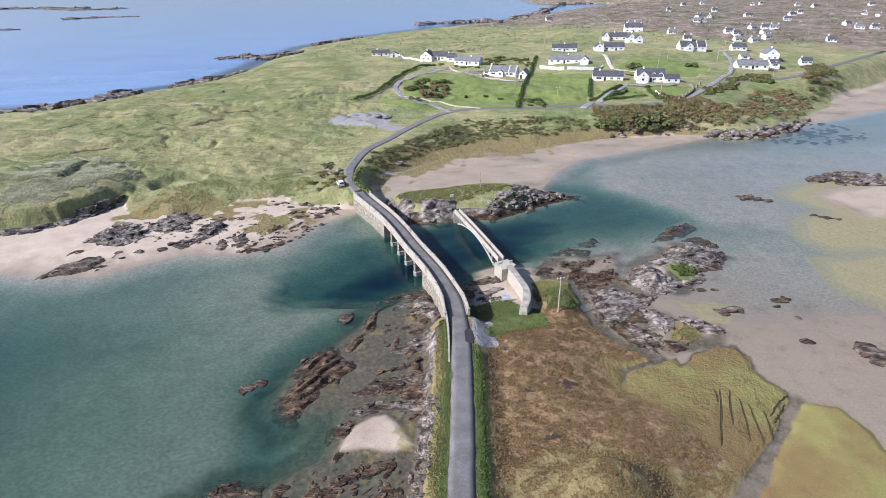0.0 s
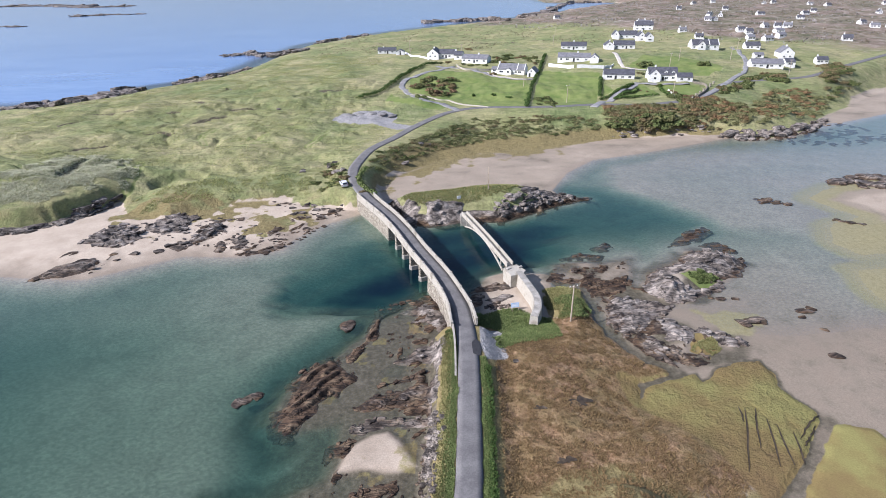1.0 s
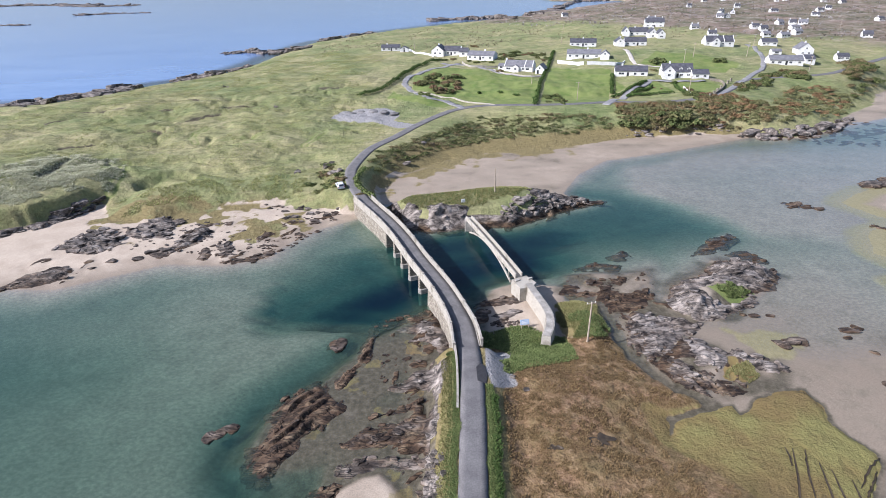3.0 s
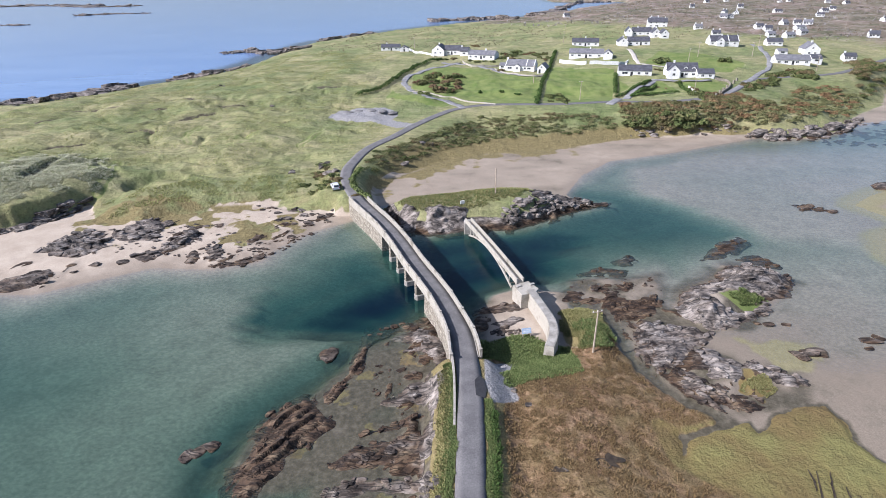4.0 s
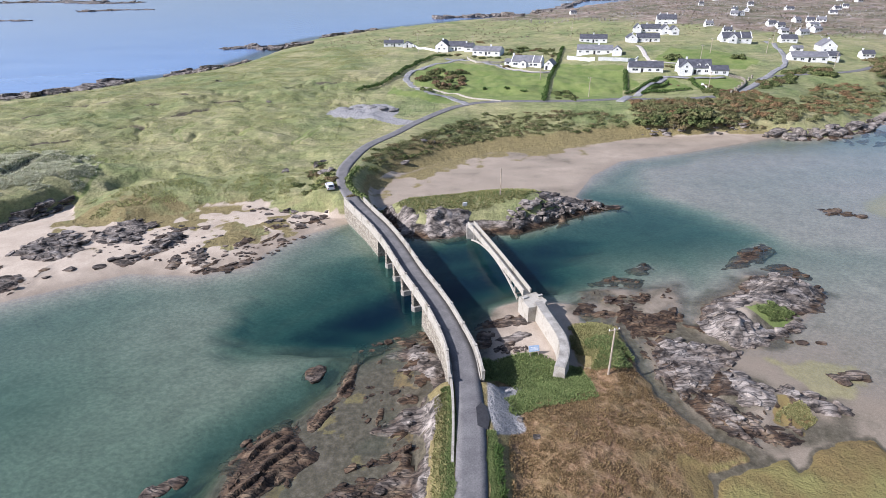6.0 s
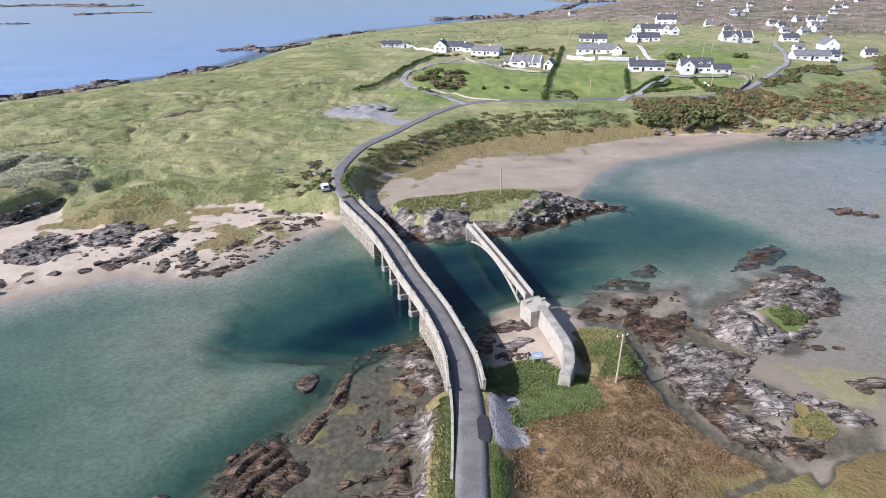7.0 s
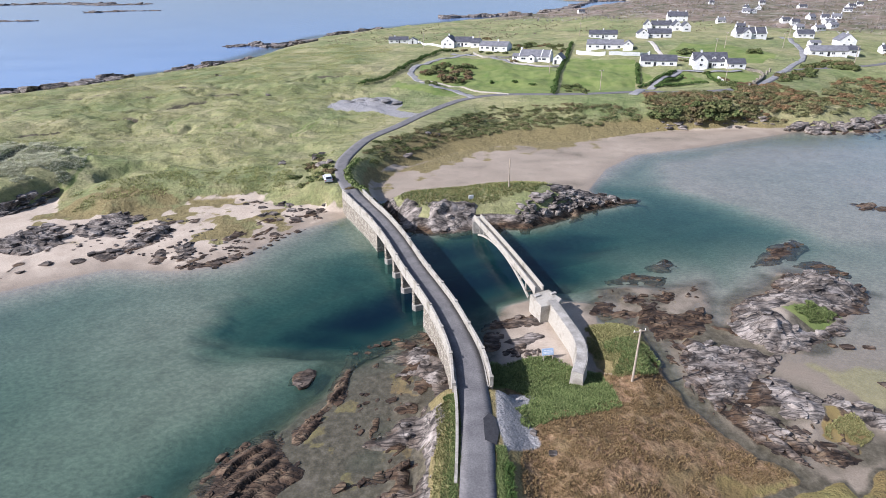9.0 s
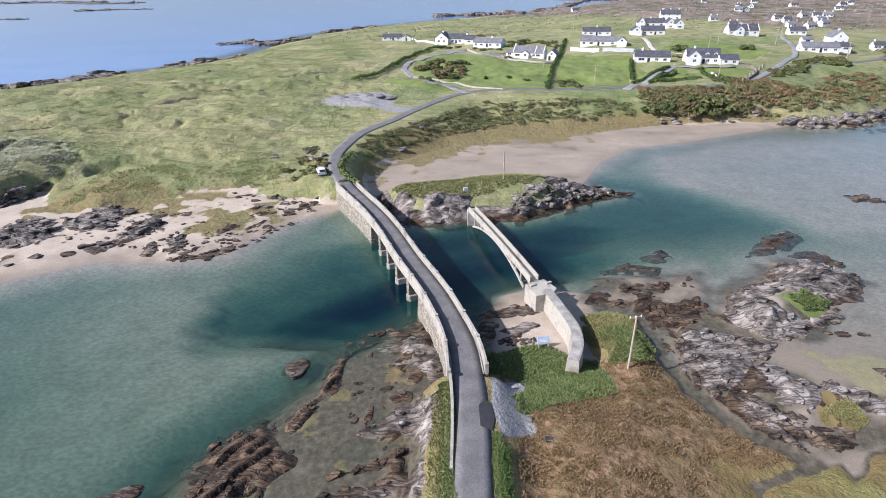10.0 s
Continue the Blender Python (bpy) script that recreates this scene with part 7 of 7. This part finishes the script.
hedge("92.7,258.6 91.8,253.7 91.2,242.1", 1.4, 1.4, "dark hedge beside a garden wall")
hedge("-39.7,247.0 -29.5,269.8 -23.2,305.4 -16.4,325.8 -8.2,337.0", 2.0, 1.8, "overgrown field hedge running to the houses")
hedge("-25.1,159.6 -25.8,150.6 -22.9,143.2 -19.5,139.4", 1.4, 0.9, "low green hedge along the road bend", VERGE_GREEN)


def tufts(name, places, size, blades, mat, label, lean=1.4, seed=1):
    """Clumps of upright blades as one uncountable growth."""
    r = np.random.RandomState(seed)
    p = np.array(places)
    z = surface(p[:, 0], p[:, 1])
    p = np.repeat(np.c_[p, z], blades, 0)
    n = len(p)
    s = np.repeat(r.uniform(size[0], size[1], len(places)), blades)
    ang = r.uniform(0, 2 * np.pi, n)
    out = np.stack([np.cos(ang), np.sin(ang), np.zeros(n)], 1)
    sid = np.stack([-np.sin(ang), np.cos(ang), np.zeros(n)], 1)
    c = p + out * (s * 0.3 * r.uniform(0, 1, n))[:, None] + np.array([0, 0, 1])[None] * (s * 0.28)[:, None]
    up = out * (lean * r.uniform(0.2, 1.2, n))[:, None] + np.array([0, 0, 1.0])
    ob = new(name, quads_mesh(name, c, sid * (s * 0.10)[:, None], up * (s * 0.42)[:, None], mat))
    return tagged(ob, label, "grass", kind="stuff")


tr = random.Random(33)


def ragged(poly, n, seed, amp=1.6):
    """Places inside a rough-edged outline."""
    p = np.array(inside(poly, n, tr))
    return p[sdist(poly, p[:, 0], p[:, 1]) + amp * fbm(p[:, 0], p[:, 1], 2.6, 3, seed) > 0.45]


KNOLL_GRASS = leaf_material("knoll_grass", (0.11, 0.115, 0.04), (0.2, 0.19, 0.075), (0.31, 0.28, 0.125))
heath_pts = [q for q in inside(HEATH, 150000, tr) if q[1] > 34]
hx, hy = np.array([q[0] for q in heath_pts]), np.array([q[1] for q in heath_pts])
ok = (sdist(SALT, hx, hy) < -1.5) & (along(ROAD, hx, hy)[0] > 4.0) & (sdist(HEATH, hx, hy) > 0.8) & (hx > 5) & (sdist(LAWNS[-1], hx, hy) < -0.3) & (sdist(KNOLL, hx, hy) < 0.2 * fbm(hx, hy, 4, 2, 82)) & (sdist(PITS[-1], hx, hy) < 0) & (fbm(hx, hy, 1.9, 3, 90) + 0.5 * fbm(hx, hy, 9, 2, 91) > -0.1) & (np.hypot(hx - 17.4, (hy - 64.7) * 1.3) > 1.7) & (np.hypot(hx - 13.5, (hy - 54) * 1.3) > 1.1)
tufts("heath_tussocks", np.c_[hx, hy][ok], (0.11, 0.31), 6, TUSSOCK, "brown tussocky heath grass on boggy ground", seed=2)
gp = [q for q in inside(LAWNS[-1], 5000, tr)] + [q for q in inside(pts("14.5,86 17.8,84.6 18,81 14,79.5 9,77.2 6.3,79 9,82 12,84"), 3500, tr)]
tufts("knoll_grass", ragged(KNOLL, 6500, 92, 2.2), (0.12, 0.36), 6, KNOLL_GRASS, "yellow-green rough grass on the knoll round the pole", seed=12)
tufts("knoll_green", ragged(pts("18.5,93 23.5,94 25,89 22.5,85.5 18.5,86.4"), 2200, 93, 3.0), (0.15, 0.5), 6, VERGE_GREEN, "fresh green grass on the knoll top", seed=13)
tufts("moss_growth", ragged(MOSS, 2000, 94, 2.0), (0.1, 0.26), 6, KNOLL_GRASS, "yellow-green salt grass between the rock slabs", seed=15)
tufts("green_tufts", gp, (0.12, 0.4), 6, VERGE_GREEN, "rank green grass by the footbridge ramp", seed=3)
ip = [q for q in inside(ISLET, 12000, tr)]
ix, iy = np.array([q[0] for q in ip]), np.array([q[1] for q in ip])
ok = sdist(ISLE_GRASS, ix, iy) + 2.2 * fbm(ix, iy, 4, 3, 61) > 0.1
tufts("islet_grass", np.c_[ix, iy][ok][::2], (0.2, 0.55), 6, KNOLL_GRASS, "rough pale green grass on the islet", seed=4)
tufts("islet_green", np.c_[ix, iy][ok][1::2], (0.15, 0.45), 6, VERGE_GREEN, "fresh green grass on the islet top", seed=14)
tufts("outcrop_grass", ragged(LAWNS[0], 2200, 95, 2.2), (0.15, 0.4), 7, VERGE_GREEN, "bright green grass cap on the rock outcrop", seed=5)
mzone = pts("-124,167 -113,173 -97.2,170.7 -91,157.7 -90,148.2 -94.1,144.6 -97.8,139.2 -100.1,135.5 -112,127 -126,141")
mpt = np.array(inside(mzone, 15000, tr))
ok = sdist(mzone, mpt[:, 0], mpt[:, 1]) / 7 + 1.6 * fbm(mpt[:, 0], mpt[:, 1], 6, 3, 41) > 0.35
tufts("marram_grass", mpt[ok], (0.2, 0.45), 5, MARRAM, "pale marram grass on the low cliff top", lean=3.0, seed=7)


def edge_strip(y0, y1, near, far, n):
    """Places along the road between two distances from its middle; right is positive."""
    ln = cut(NEAR, y0, y1)
    q = np.random.RandomState(int(abs(near * 100)) + n)
    t = q.uniform(0, len(ln) - 1.001, n)
    i = t.astype(int)
    p = ln[i] + (ln[i + 1] - ln[i]) * (t - i)[:, None]
    w = near + (far - near) * q.uniform(0, 1, n) ** 1.3 + 0.35 * fbm(p[:, 0] * 0 + 5, p[:, 1], 2.5, 2, 12)
    return p[:, :2] + side(ln)[i] * w[:, None]


vp = edge_strip(40, 80, -1.75, -3.1, 8000)
tufts("verge_growth", edge_strip(40, 73, 1.75, 2.7, 7000), (0.1, 0.26), 6, VERGE_GREEN, "rough green grass bank beside the road", seed=9)
# ditch weeds in the darker leaf colour, which paints the shaded strip beside the verge
tufts("ditch_shade_growth", edge_strip(40, 71, 2.4, 3.3, 1500), (0.15, 0.4), 6, HEDGE_GREEN, "roadside ditch weeds, coloured dark green for the ditch's shade", seed=10)
tufts("bank_growth", edge_strip(42, 79, -2.6, -4.0, 3600), (0.12, 0.36), 6, KNOLL_GRASS, "straw-coloured rough grass on the road bank", seed=20)
tufts("verge_tufts", vp, (0.12, 0.3), 6, VERGE_GREEN, "long green grass between the road and the shore", seed=8)
mp_ = inside(pts("-100,420 0,400 120,430 250,380 420,420 900,900 400,1100 150,800 -20,640 -110,560"), 16000, tr)
mx_, my_ = np.array([q[0] for q in mp_]), np.array([q[1] for q in mp_])
ok = (sdist(NORTH, mx_, my_) > 6) & (fbm(mx_, my_, 40, 3, 50) > -0.05)
tufts("moor_scrub", np.c_[mx_, my_][ok], (0.4, 1.3), 6, MOOR_SCRUB, "scattered dark heather and scrub on the moor", seed=6)

sp_ = inside(pts("-100,420 0,400 120,430 250,380 420,420 900,900 400,1100 150,800 -20,640 -110,560"), 9000, tr)
sx_, sy_ = np.array([q[0] for q in sp_]), np.array([q[1] for q in sp_])
ok = (sdist(NORTH, sx_, sy_) > 6) & (fbm(sx_, sy_, 30, 3, 51) > 0.05) & (0.7 * sy_ + 1.1 * sx_ > 500)
STONE_BITS = leaf_material("moor_stone", (0.14, 0.125, 0.115), (0.26, 0.235, 0.22), (0.42, 0.39, 0.37))
tufts("moor_stones", np.c_[sx_, sy_][ok], (0.7, 2.2), 5, STONE_BITS, "pale boulders and broken stone walls over the moor", lean=2.0, seed=16)
pf = np.array(inside(pts("-150,180 -125,165 -95,168 -60,150 -34,160 -30,180 -22,200 -30,235 -45,300 -40,380 -110,440 -150,330 -185,280 -170,230"), 60000, tr))
ok = (fbm(pf[:, 0] * 0.5, pf[:, 1], 9, 4, 52) > -0.02) & (sdist(PITS[0], pf[:, 0], pf[:, 1]) < -0.5) & (surface(pf[:, 0], pf[:, 1]) > 2.5)
tufts("pasture_tufts", pf[ok], (0.16, 0.5), 4, PASTURE, "rough pale grass tufts over the pasture", lean=1.8, seed=17)
pg = np.array(inside(pts("-92,136 -84,148 -64,156 -40,160 -31,158 -28,146 -45,147 -58,145 -70,141 -84,134"), 7000, tr))
ok = (surface(pg[:, 0], pg[:, 1]) > 0.9) & (fbm(pg[:, 0], pg[:, 1], 5, 3, 53) > -0.05)
tufts("dune_grass", pg[ok], (0.15, 0.45), 5, PASTURE, "rank pale green grass along the dune edge", seed=18)

# ---- information board by the footbridge ----
board = tagged(empty("information_board"), "pale blue information board on two posts in the grass", "sign")
bm = bmesh.new()
box(bm, -0.75, -0.04, 0.75, 0.75, 0.04, 1.6)
bmesh.ops.bevel(bm, geom=bm.edges[:], offset=0.02, affect="EDGES", segments=1)
part("panel", bm, plain("blue_panel", (0.32, 0.42, 0.55), 0.4), board)
for k in (-0.6, 0.6):
    bm = bmesh.new()
    box(bm, k - 0.05, 0.045, -0.3, k + 0.05, 0.13, 1.5)
    part("post", bm, WOOD_POLE, board)
for k, w in ((0.45, 1.0), (0.25, 1.2), (0.1, 1.1)):
    bm = bmesh.new()
    box(bm, -w / 2, -0.05, 0.85 + k, w / 2, -0.041, 0.92 + k)
    part("text_bar", bm, WHITE, board)
bx, by = pts("11.3,90.1")[0]
board.matrix_world = pose(bx, by, height(bx, by), -25, 0, 10)
